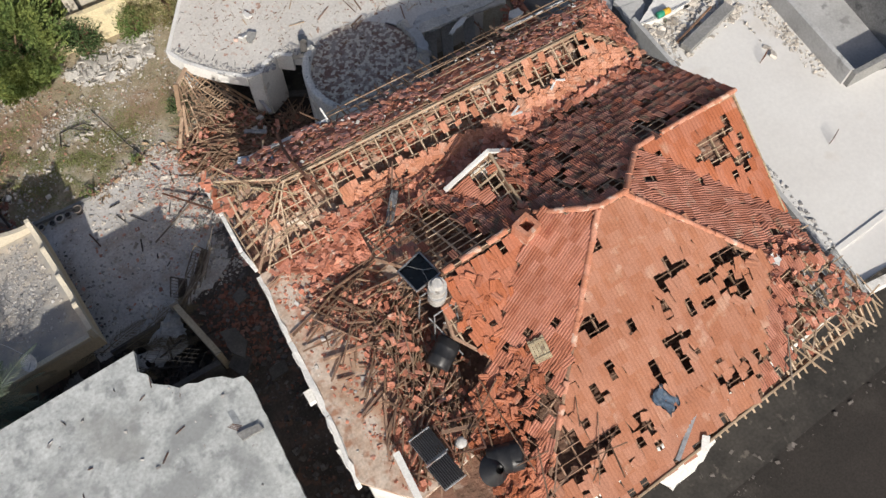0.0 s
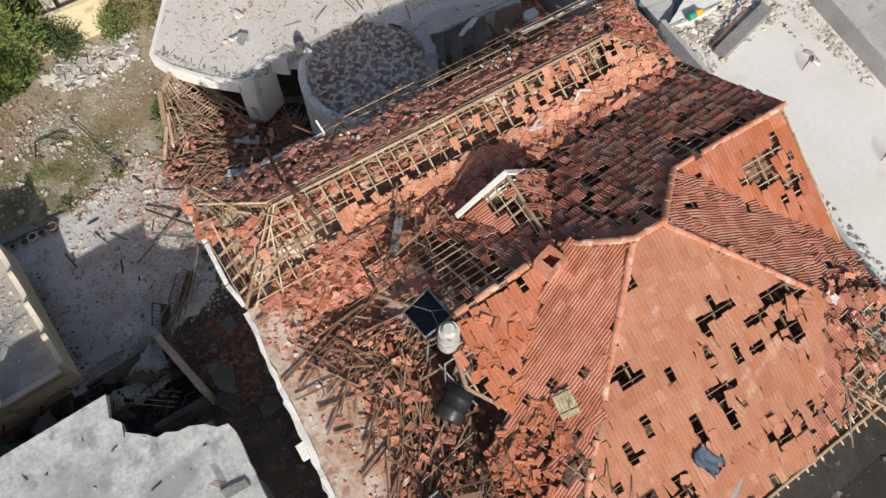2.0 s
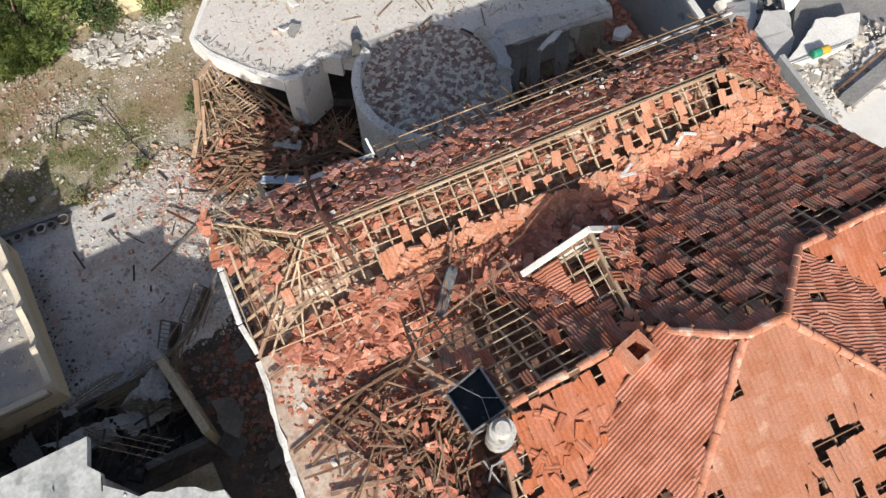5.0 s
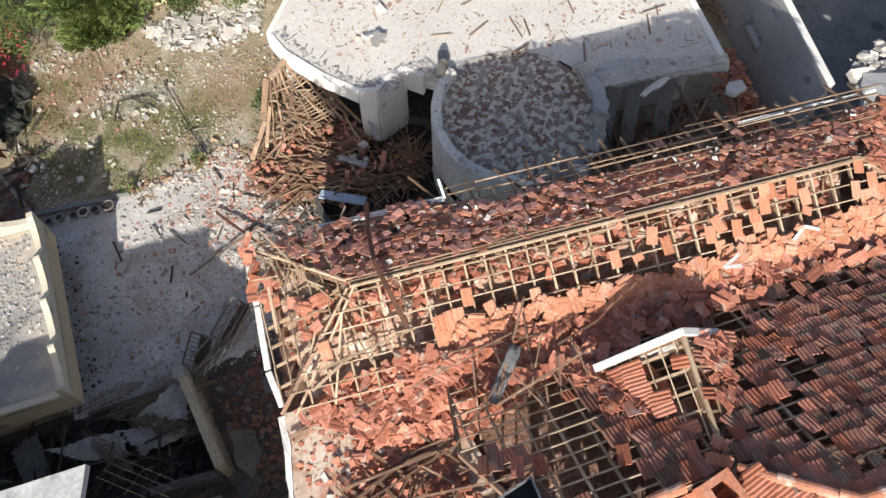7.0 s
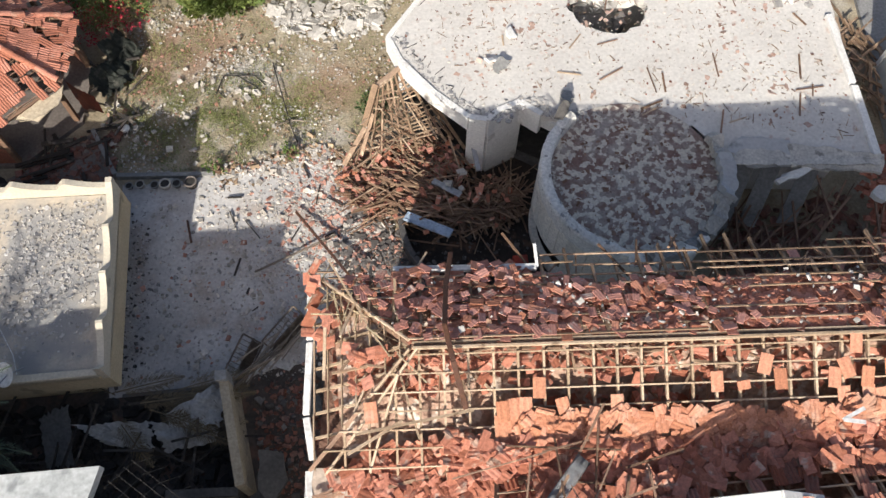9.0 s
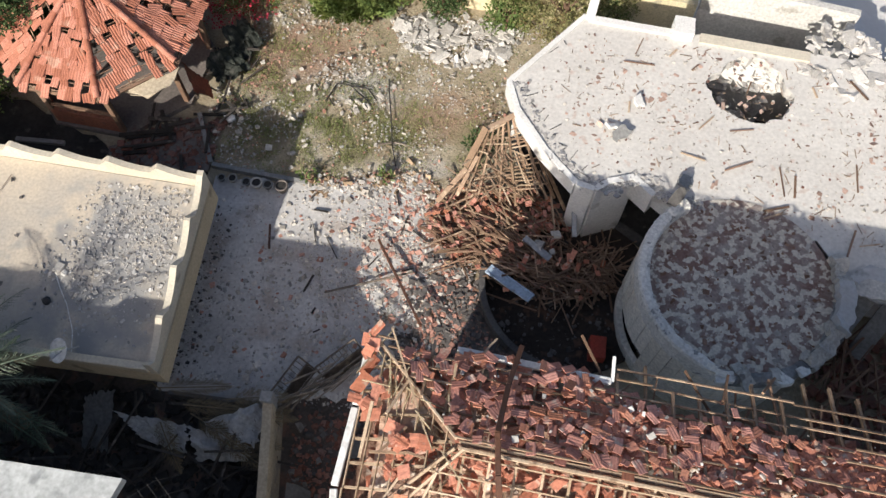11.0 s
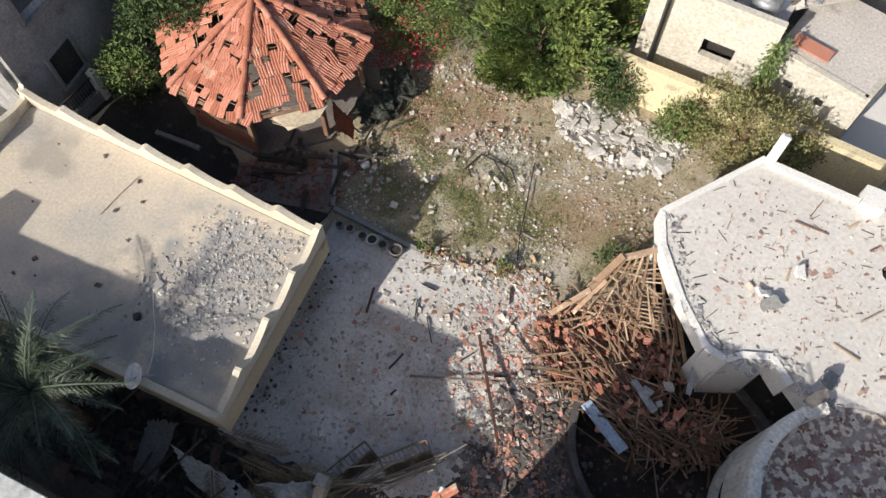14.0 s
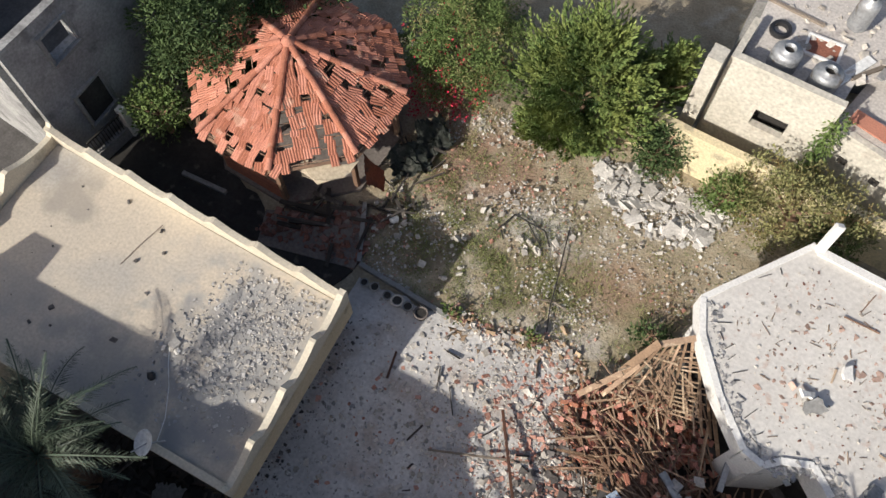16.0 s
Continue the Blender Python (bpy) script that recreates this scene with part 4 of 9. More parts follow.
part("kerb", wall((5.3, 27.6), (8.2, 27.35), 0.22, SLAB - 0.1, SLAB + 0.09), M_PLASTER, ruin, "white roof kerb")
part("kerb", wall((8.6, 27.3), (11.8, 27.0), 0.35, SLAB - 0.1, SLAB + 0.07), M_CREAM, ruin, "cream roof kerb")
part("chimney_stub", prism(jag([(7.75, 27.2), (8.35, 27.15), (8.4, 27.75), (7.8, 27.8)], 0.2, 0.03, 4), SLAB - 0.2, SLAB + 0.35), M_PLASTER, ruin, "white plastered roof stub")
part("broken_post", (lambda b: (bmesh.ops.transform(b, matrix=pose(5.35, 27.8, SLAB + 0.45, -18, 12, 20), verts=b.verts[:]), b)[1])(box((-0.12, -0.1, -0.5), (0.12, 0.1, 0.5), 0.03)), M_PLASTER, ruin, "leaning white broken post")
# plaster crack flaps on the roof
for x, y, s, seed in ((6.4, 23.55, 0.26, 1), (8.15, 22.2, 0.28, 2), (6.85, 24.7, 0.2, 3), (6.15, 23.75, 0.2, 5)):
    bm = prism(jag([(-s, -s * 0.5), (s, -s * 0.6), (s * 0.8, s * 0.5), (-s * 0.7, s * 0.7)], 0.12, 0.07, seed), -0.03, 0.05)
    bmesh.ops.transform(bm, matrix=pose(x, y, SLAB + 0.13, 14, 18 * (-1) ** seed, 40 * seed), verts=bm.verts[:])
    part("torn_plaster", bm, M_CONC if seed < 3 else M_PLASTER, ruin, "torn roofing flap")

# ---- house with the scalloped parapet ----
cream = thing("parapet_house", "low cream house with a flat sandy roof and scalloped parapet", "house")
LX0, LX1, LY0, LY1 = -15.1, -4.86, 15.4, 21.02
part("roof_band", prism([(LX0, LY0), (LX1, LY0), (LX1 - 0.1, LY1), (LX0, LY1 + 0.4)], 1.2, 2.1), M_OCHRE, cream, "ochre plastered roof band")
part("wall", prism([(LX0 + 0.3, LY0 + 0.3), (LX1 - 0.8, LY0 + 0.3), (LX1 - 0.9, LY1 - 0.5), (LX0 + 0.3, LY1 - 0.1)], -0.2, 1.2), M_OCHRE, cream, "ochre plastered outer walls")
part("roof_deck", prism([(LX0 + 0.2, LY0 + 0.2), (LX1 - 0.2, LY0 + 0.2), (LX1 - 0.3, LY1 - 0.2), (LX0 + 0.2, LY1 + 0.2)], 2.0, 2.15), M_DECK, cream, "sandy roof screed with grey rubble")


def scallop(p, q, z0, zlo, zhi, bay, thick=0.18, flip=False):
    """A parapet whose top runs in hollow curves between small flat peaks."""
    p, q = Vector(p), Vector(q)
    L = (q - p).length
    n = max(1, round(L / bay))
    prof = [(0.0, zhi)]
    for k in range(n):
        s0 = L * k / n
        w = L / n
        for i in range(0, 9):
            f = i / 8
            prof.append((s0 + w * (0.12 + 0.76 * f), zlo + (zhi - zlo) * (f ** 2.2)))
        prof.append((s0 + w * 0.94, zhi))
    prof.append((L, zhi))
    if flip:
        prof = [(L - s, z) for s, z in prof[::-1]]
    d = (q - p).normalized()
    side = Vector((-d.y, d.x)) * thick
    bm = bmesh.new()
    rows = []
    for off in (Vector((0, 0)), side):
        rows.append(([bm.verts.new((*(p + d * s + off), z0)) for s, _ in prof], [bm.verts.new((*(p + d * s + off), z)) for s, z in prof]))
    (l0, t0), (l1, t1) = rows
    for k in range(len(prof) - 1):
        for quad in ((l0[k], l0[k + 1], t0[k + 1], t0[k]), (l1[k + 1], l1[k], t1[k], t1[k + 1]), (t0[k], t0[k + 1], t1[k + 1], t1[k])):
            bm.faces.new(quad)
    bm.faces.new((l0[0], t0[0], t1[0], l1[0]))
    bm.faces.new((l0[-1], l1[-1], t1[-1], t0[-1]))
    bmesh.ops.recalc_face_normals(bm, faces=bm.faces[:])
    return bm


part("parapet", scallop((LX1, LY0), (LX1 - 0.1, LY1), 2.0, 2.5, 2.78, 1.38), M_CREAM, cream, "scalloped cream parapet")
part("parapet", scallop((LX1 - 0.1, LY1), (LX0, LY1 + 0.4), 2.0, 2.5, 2.78, 1.45), M_CREAM, cream, "scalloped cream parapet")
part("parapet", scallop((LX0, LY1 + 0.4), (LX0, LY0), 2.0, 2.5, 2.9, 2.2), M_CREAM, cream, "scalloped cream parapet")
part("kerb", box((LX0, LY0, 2.0), (LX1 - 0.24, LY0 + 0.2, 2.3), 0.02), M_CREAM, cream, "low cream roof kerb")

# ---- big flat roof to the south-west ----
flat = thing("flat_roof_building", "two-storey building with a whitewashed flat roof and one broken corner", "building")
bite = [(-3.62, 12.39), (-3.72, 12.05), (-3.83, 11.71), (-3.6, 11.4), (-3.64, 11.1), (-3.47, 10.93), (-3.2, 10.7), (-2.97, 10.43), (-2.7, 10.42), (-2.41, 10.24), (-2.1, 10.2), (-1.71, 10.0), (-1.45, 9.72), (-1.15, 9.63)]
# unseen notch from x -8.1 to -10.2, cut to shape the sandy roof's shadow
flat_poly = [(-8.1, 12.44), (-8.35, 12.12), (-9.0, 12.06), (-9.7, 12.22), (-10.2, 12.78), (-16.0, 12.7), (-16.0, -6.0), (-1.9, -6.0), (-1.45, 5.4), (-1.08, 9.3)] + bite[::-1]
part("roof_slab", prism(jag(flat_poly, 0.3, 0.025, 8, keep=range(10, 34)), 5.14, 5.4), M_WASH, flat, "whitewashed concrete roof with a ragged broken edge")
part("wall", prism([(-8.5, 11.85), (-16.0, 11.95), (-16.0, -5.7), (-2.2, -5.7), (-1.75, 5.4), (-1.5, 8.8), (-3.4, 9.9), (-4.1, 11.0), (-4.1, 11.9)], -0.2, 5.14), M_CONC, flat, "grey concrete walls")

# never in view: added to shape the shadow cast on the sandy roof
part("roof_upstand", box((-15.98, 9.0, 5.404), (-15.0, 12.6, 6.2), 0.02), M_WASH, flat, "unseen roof upstand added for its shadow on the sandy roof")

# ---- eastern concrete house ----
east = thing("concrete_house", "unfinished house with a pale flat concrete roof and low walls", "building")
ep = [(16.9, 0.6), (26.4, -0.2), (26.4, 6.0), (24.3, 6.6), (24.9, 12.6), (18.7, 13.4), (18.2, 9.0)]
part("roof_slab", prism(ep, 4.4, 4.7), M_PALE, east, "pale bare concrete roof slab")
part("wall", prism([(17.2, 0.9), (30.0, 0.6), (30.0, 24.0), (19.0, 13.2), (18.5, 9.0)], -0.2, 4.38), M_CONC, east, "grey concrete walls")
part("parapet", wall((17.05, 0.6), (18.3, 9.0), 0.18, 4.5, 5.3), M_RENDER, east, "grey concrete parapet")
part("parapet", wall((18.3, 9.0), (18.75, 13.6), 0.18, 4.5, 5.3), M_RENDER, east, "grey concrete parapet")
part("parapet", wall((23.62, 6.7), (24.75, 13.5), 0.2, 4.5, 5.55), M_RENDER, east, "grey concrete wall")

# ---- gazebo ----
gaz = thing("gazebo", "octagonal garden gazebo with a damaged terracotta tile roof", "gazebo")
GC, GR, GZ, GP = Vector((-9.92, 26.36)), 3.3, 2.35, 3.98
corners = [(GC.x + GR * math.cos(radians(-72 + 45 * k)), GC.y + GR * math.sin(radians(-72 + 45 * k))) for k in range(8)]


def st_gaz(x, y):
    d = math.hypot(x - GC.x, y - GC.y)
    harder = 0.4 if d < 0.9 else 0.14 if y > GC.y + 0.4 else 0.0
    gone = fbm(x, y, 3.4) > 0.43 + harder or fbm(x + 31, y, 4.6) > 0.42 + harder
    if math.hypot(x + 7.7, y - 23.8) < 0.55:
        return 0.0, 0
    return (0.12, 0.7) if gone else (0.975, 0.62)


for k in range(8):
    a, b = corners[k], corners[(k + 1) % 8]
    pl = plane3((GC.x, GC.y, GP), (*a, GZ), (*b, GZ))
    roof_slope(gaz, [tuple(GC), a, b], pl, "G", st_gaz, "eighth of the roof in ribbed clay tiles", 40 + k, near=(GC.x, GC.y), spacing=0.8, gauge=0.30, timber=ME_WOOD_D)
    ridge_caps(gaz, (*a, GZ + 0.07), (GC.x + 0.06 * (a[0] - GC.x), GC.y + 0.06 * (a[1] - GC.y), GP - 0.03), 0.97, 60 + k, 0.105, "hip_tile", TILES["G"].materials[0])
    c = Vector(a).lerp(GC, 0.12)
    part("post", box((c.x - 0.08, c.y - 0.08, -0.1), (c.x + 0.08, c.y + 0.08, GZ - 0.1), 0.012), M_WOOD_D, gaz, "brown wooden post")
    if k not in (0, 1):
        d = Vector(b).lerp(GC, 0.12)
        part("low_wall", wall(tuple(c), tuple(d), 0.16, -0.1, 0.75), M_BRICKW, gaz, "low reddish brick wall")
        part("rail", wall(tuple(c), tuple(d), 0.10, 0.92, 1.0), M_WOOD_D, gaz, "brown wooden rail")
bm = bmesh.new()
bmesh.ops.create_cone(bm, cap_ends=True, segments=14, radius1=0.3, radius2=0.06, depth=0.26)
bmesh.ops.translate(bm, vec=(GC.x, GC.y, GP + 0.05), verts=bm.verts[:])
part("cap", bm, TILES["G"].materials[0], gaz, "mortar cap over the hips")
part("floor_slab", prism([tuple(Vector(c).lerp(GC, 0.06)) for c in corners], -0.1, 0.12), M_PAVE, gaz, "dusty tiled gazebo floor")
bm = prism(jag([(-8.5, 23.75), (-7.6, 23.65), (-7.0, 24.15), (-6.85, 24.75), (-7.5, 24.3), (-8.2, 24.15)], 0.2, 0.06, 2), 0, 0.03)
for v in bm.verts:
    v.co.z += 2.12 + 0.2 * (v.co.y - 24) + 0.06 * fbm(v.co.x, v.co.y, 3)
part("torn_lining", bm, M_CREAM_D, gaz, "torn pale roof lining hanging from the eave")

# near-black ground: the deep shade under the trees is put into its colour
tagged(link("shaded_bed", prism(jag([(-15.0, 21.75), (-6.4, 21.6), (-6.0, 22.5), (-9.0, 21.95), (-9.5, 23.05), (-12.6, 24.4), (-14.9, 24.6)], 0.4, 0.1, 5), -0.2, 0.02), M_DARK), "ground darkened for the deep shade between house and gazebo", "soil", kind="structure")
# paved strip and kerbs by the gazebo
tagged(link("garden_path", prism([(-9.0, 21.9), (-6.0, 22.55), (-5.95, 23.2), (-6.85, 24.5), (-8.2, 23.5), (-9.4, 23.0)], -0.2, 0.04), M_PAVE), "worn concrete garden path beside the gazebo", "path", kind="structure")
for p, q in (((-5.9, 22.75), (-2.8, 22.5)), ((-5.95, 22.8), (-6.8, 24.6)), ((-12.4, 22.85), (-10.8, 22.9))):
    tagged(link("kerb", wall(p, q, 0.14, -0.1, 0.14), M_CONC), "low concrete garden kerb", "kerb", kind="structure")

# ---- garden walls and the houses beyond ----
yw = thing("yellow_wall", "yellow plastered garden wall with a dusty coping", "wall", kind="structure")
for p, q in (((-3.6, 30.9), (1.2, 30.45)), ((1.2, 30.45), (5.9, 30.15)), ((5.9, 30.15), (8.9, 29.85))):
    part("wall_length", wall(p, q, 0.22, -0.1, 1.78), M_YELLOW, yw)
    part("coping", wall(p, q, 0.27, 1.784, 1.84), M_YELLOW, yw)
ww = thing("white_wall", "white plastered boundary wall beyond the ruined roof", "wall", kind="structure")
part("wall_length", wall((9.0, 29.95), (13.6, 29.2), 0.24, -0.1, 2.75), M_LIMEW, ww)
part("wall_length", wall((13.4, 29.0), (13.0, 27.5), 0.24, -0.1, 2.5), M_LIMEW, ww)
tagged(link("concrete_yard", prism([(6.9, 30.6), (24, 29.3), (26, 44), (6.9, 44)], -0.2, 0.02), M_PALE), "pale concrete yard beyond the wall", "yard", kind="structure")


def opening_wall(p, q, thick, z0, z1, s0, s1, w0, w1, material, parent, label=""):
    """A wall with one opening through it, from s0 to s1 along it and w0 to w1 up, in four pieces."""
    p, q = Vector(p), Vector(q)
    d = (q - p).normalized()
    L = (q - p).length
    for a, b, za, zb in ((0, s0, z0, z1), (s1, L, z0, z1), (s0, s1, z0, w0), (s0, s1, w1, z1)):
        if b - a > 0.01 and zb - za > 0.01:
            part("wall", wall(tuple(p + d * a), tuple(p + d * b), thick, za, zb), material, parent, label)


far = thing("far_house", "cream house with one small window and water tanks on its roof", "house")
opening_wall((1.3, 31.6), (4.45, 31.36), 0.22, -0.1, 4.2, 1.2, 2.2, 1.95, 2.65, M_LIME, far, "lime-washed front wall")
part("wall", wall((1.3, 31.75), (1.45, 33.4), 0.2, -0.1, 3.9), M_LIME, far)
part("roof_slab", prism([(1.5, 31.75), (4.4, 31.5), (4.6, 33.0), (9.4, 36.5), (1.5, 37.0)], 3.2, 3.4), M_SLAB, far, "dusty grey flat roof")
part("back_wall", wall((1.2, 34.8), (9, 36.8), 0.2, -0.1, 3.19), M_CONC, far)
part("pillar", prism(jag([(0.62, 31.25), (1.08, 31.2), (1.12, 31.75), (0.66, 31.8)], 0.2, 0.02, 3), -0.1, 4.1), M_LIME, far, "pale plastered corner pillar")
# solid near-black box in place of an unlit room
part("dark_room", box((1.9, 31.9, 1.6), (3.9, 32.3, 3.1)), M_DARK, far, "near-black box for the unlit room behind the window")
low = thing("low_house", "lime-washed low house under a dusty flat roof", "house")
part("wall", wall((4.7, 31.9), (7.4, 31.15), 0.2, -0.1, 2.75), M_LIME, low)
part("wall", wall((7.4, 31.15), (8.4, 34.0), 0.2, -0.1, 2.75), M_LIME, low)
part("roof_slab", prism([(4.6, 32.0), (7.45, 31.2), (8.5, 34.2), (5.4, 35.0)], 2.6, 2.72), M_SLAB, low, "dusty flat roof")
# solid boxes whose colour paints the dark inside of the vents
for x, y in ((5.35, 31.62), (6.35, 31.33)):
    part("vent", (lambda b: (bmesh.ops.transform(b, matrix=pose(x, y, 1.75, 0, 0, -15), verts=b.verts[:]), b)[1])(box((-0.14, -0.06, -0.1), (0.14, 0.06, 0.1))), M_DARK, low, "small dark vent")
tagged(link("roof_awning", prism([(4.85, 32.05), (6.0, 31.75), (6.15, 32.2), (5.0, 32.5)], 2.9, 2.95), M_TILE), "small red corrugated awning over the flat roof", "awning")


def ring_tank(x, y, z, r, h, name, material, label, tilt=(0, 0, 0), neck=0.45):
    """A ribbed round tank with shoulders and an open neck."""
    tk = thing(name, label, "tank")
    bm = bmesh.new()
    prof = [(0.0, 0.0), (r * 0.96, 0.0), (r, 0.05)]
    for k in range(4):
        z0 = 0.08 + (h * 0.8 - 0.1) * k / 4
        prof += [(r, z0), (r * 0.965, z0 + 0.03), (r, z0 + 0.06)]
    prof += [(r, h * 0.8), (r * 0.8, h * 0.93), (r * neck, h * 0.95), (r * neck, h), (r * neck * 0.85, h), (r * neck * 0.8, h * 0.8)]
    rings = [[bm.verts.new((max(p, 0.001) * math.cos(a), max(p, 0.001) * math.sin(a), q)) for a in np.linspace(0, 2 * math.pi, 25)[:-1]] for p, q in prof]
    for a, b in zip(rings, rings[1:]):
        for k in range(24):
            bm.faces.new((a[k], a[(k + 1) % 24], b[(k + 1) % 24], b[k]))
    part("shell", bm, material, tk, smooth=True)
    # near-black disc that paints the dark inside of the neck
    lid = bmesh.new()
    bmesh.ops.create_circle(lid, cap_ends=True, segments=20, radius=r * neck * 0.82)
    bmesh.ops.translate(lid, vec=(0, 0, h * 0.82), verts=lid.verts[:])
    part("opening", lid, M_DARK, tk, "dark open neck")
    tk.matrix_world = pose(x, y, z, *tilt)
    return tk


ring_tank(2.55, 32.5, 3.4, 0.42, 0.8, "water_tank", M_STEEL, "grey round water tank with an open neck on the flat roof")
ring_tank(3.75, 32.3, 3.4, 0.42, 0.8, "water_tank", M_STEEL, "grey round water tank with an open neck on the flat roof")
ring_tank(4.0, 34.6, 3.75, 0.3, 1.1, "water_tank", M_STEEL, "grey cylindrical tank standing on the far roof")

tyre = bmesh.new()
for k in range(20):
    a0, a1 = 2 * math.pi * k / 20, 2 * math.pi * (k + 1) / 20
    q0, q1 = [[(2.15 + r * math.cos(a), 33.7 + r * math.sin(a), 3.4 + z) for r, z in ((0.2, 0.02), (0.3, 0.0), (0.33, 0.09), (0.3, 0.18), (0.2, 0.16))] for a in (a0, a1)]
    for i in range(5):
        tyre.faces.new([tyre.verts.new(p) for p in (q0[i], q1[i], q1[(i + 1) % 5], q0[(i + 1) % 5])])
tagged(link("tyre", tyre, M_BLACK), "old black rubber tyre lying on the far roof", "tyre")
tray = thing("roof_tray", "shallow tray with a red-brown bottom on the far roof", "tray")
part("bottom", box((3.0, 33.3, 3.404), (3.9, 33.95, 3.43)), M_BRICKW, tray, "red-brown bottom")
for lo, hi in (((2.92, 33.22, 3.404), (3.98, 33.3, 3.5)), ((2.92, 33.95, 3.404), (3.98, 34.03, 3.5)), ((2.92, 33.3, 3.404), (3.0, 33.95, 3.5)), ((3.9, 33.3, 3.404), (3.98, 33.95, 3.5))):
    part("edge", box(lo, hi, 0.01), M_PALE, tray)
for x, y, a, L, w, m, lab in ((4.4, 33.2, 62, 1.6, 0.3, M_WHITE, "white board lying on the far roof"), (4.9, 33.5, 50, 1.4, 0.12, M_GREYW, "grey plank lying on the far roof"), (2.3, 34.6, -8, 1.9, 0.1, M_GREYW, "grey plank lying on the far roof"), (5.3, 33.9, 75, 1.2, 0.2, M_CONC, "concrete beam lying on the far roof")):
    d = Vector((math.cos(radians(a)), math.sin(radians(a)), 0)) * L / 2
    bm = bmesh.new()
    add_box(bm, (-0.5, -0.5, -0.5), (0.5, 0.5, 0.5), along(Vector((x, y, 3.45)) - d, Vector((x, y, 3.45)) + d, w, 0.08))
    tagged(link("roof_board", bm, m), lab, "board", "boards on the far roof")

grey = thing("grey_house", "tall grey concrete house with white-framed window openings", "house")
opening_wall((-15.35, 21.55), (-15.05, 26.5), 0.26, -0.1, 5.6, 1.15, 2.05, 4.15, 5.0, M_CONC_D, grey, "grey rendered wall")
part("wall", wall((-15.48, 21.5), (-24, 22.5), 0.26, -0.1, 5.6), M_CONC_D, grey)
tagged(link("side_yard", prism([(-30, 12), (-15.2, 12), (-15.2, 21.5), (-30, 23)], -0.3, 0.03), M_DARKC), "dark yard beside the cream house", "yard", kind="structure")
part("floor_slab", prism([(-15.5, 21.7), (-15.2, 26.5), (-24, 26.5), (-24, 22.7)], 3.3, 3.5), M_DARKC, grey)
for z0, z1, s, w in ((4.1, 5.05, 1.6, 0.95), (1.3, 2.6, 1.55, 1.0)):
    y = 21.55 + s
    for lo, hi in (((-15.2, y - w / 2 - 0.1, z0 - 0.12), (-15.0, y + w / 2 + 0.1, z0)), ((-15.2, y - w / 2 - 0.1, z1), (-15.04, y + w / 2 + 0.1, z1 + 0.1)), ((-15.2, y - w / 2 - 0.1, z0), (-15.04, y - w / 2, z1)), ((-15.2, y + w / 2, z0), (-15.04, y + w / 2 + 0.1, z1))):
        part("window_surround", box(lo, hi, 0.01), M_CONC, grey, "pale window surround")
# near-black panel that paints the dark room behind the opening
part("window", box((-15.13, 22.65, 1.32), (-15.09, 23.55, 2.58)), M_DARK, grey, "dark broken window")

# balustrade by the grey house
rail = thing("balustrade", "dark wrought-iron balustrade with a white end post", "railing")
part("post", box((-14.85, 23.25, 0), (-14.6, 23.5, 1.35), 0.02), M_PLASTER, rail, "white end post")
part("base", wall((-14.95, 21.95), (-14.75, 23.25), 0.18, -0.1, 0.5), M_CONC, rail)
part("handrail", wall((-14.95, 21.95), (-14.75, 23.25), 0.06, 1.12, 1.17), M_IRON, rail)
for k in range(12):
    f = k / 12
    x, y = -14.95 + 0.2 * f, 21.95 + 1.3 * f
    part("baluster", box((x - 0.012, y - 0.012, 0.5), (x + 0.012, y + 0.012, 1.12)), M_IRON, rail)

# ---- east: compartments, walls, scrap ----
for p, q, z0, z1 in (((23.62, 6.58), (26.6, 6.3), 4.45, 5.5), ((26.6, 6.5), (28.5, 15.5), 4.45, 6.1)):
    part("parapet", wall(p, q, 0.2, z0, z1), M_CONC, east, "grey concrete wall")
part("lower_floor", prism([(26.5, -0.2), (29.5, 0.8), (29.5, 16), (25.0, 16), (24.1, 6.7), (26.5, 6.4)], 4.39, 4.46), M_RENDER, east, "grey concrete floor between walls")
part("parapet", prism([(17.0, 1.75), (20.5, 1.75), (20.5, 1.95), (17.05, 1.95)], 4.3, 4.76), M_PALE, east)
part("parapet", wall((16.95, 0.35), (20.4, -0.25), 0.3, 4.2, 4.95), M_PLASTER, east, "white plastered parapet")
part("parapet", wall((17.0, 0.5), (17.1, 1.75), 0.3, 4.2, 4.95), M_PLASTER, east, "white plastered parapet")
part("beam", (lambda b: (bmesh.ops.transform(b, matrix=pose(21.2, 11.75, 4.85, 0, 0, 11), verts=b.verts[:]), b)[1])(box((-1.5, -0.25, -0.14), (1.5, 0.25, 0.14), 0.02)), M_CONC, east, "fallen grey concrete beam")
for x, y in ((21.74, 9.28), (21.11, 5.06)):
    for k in range(4):
        bm = bmesh.new()
        add_box(bm, (-0.5, -0.5, -0.5), (0.5, 0.5, 0.5), along((x + 0.12 * k, y + 0.03 * k, 4.7), (x + 0.12 * k + 0.02, y + 0.05 * k, 5.15), 0.02, 0.02))
        part("rebar", bm, M_RUST, east)
tw = thing("standing_wall", "tilted grey rendered wall with a small window opening", "wall", kind="structure")
TW0, TWD = Vector((18.8, 16.95)), Vector((0.12, 1.0)).normalized()
tw_at = lambda s: tuple(TW0 + TWD * s)
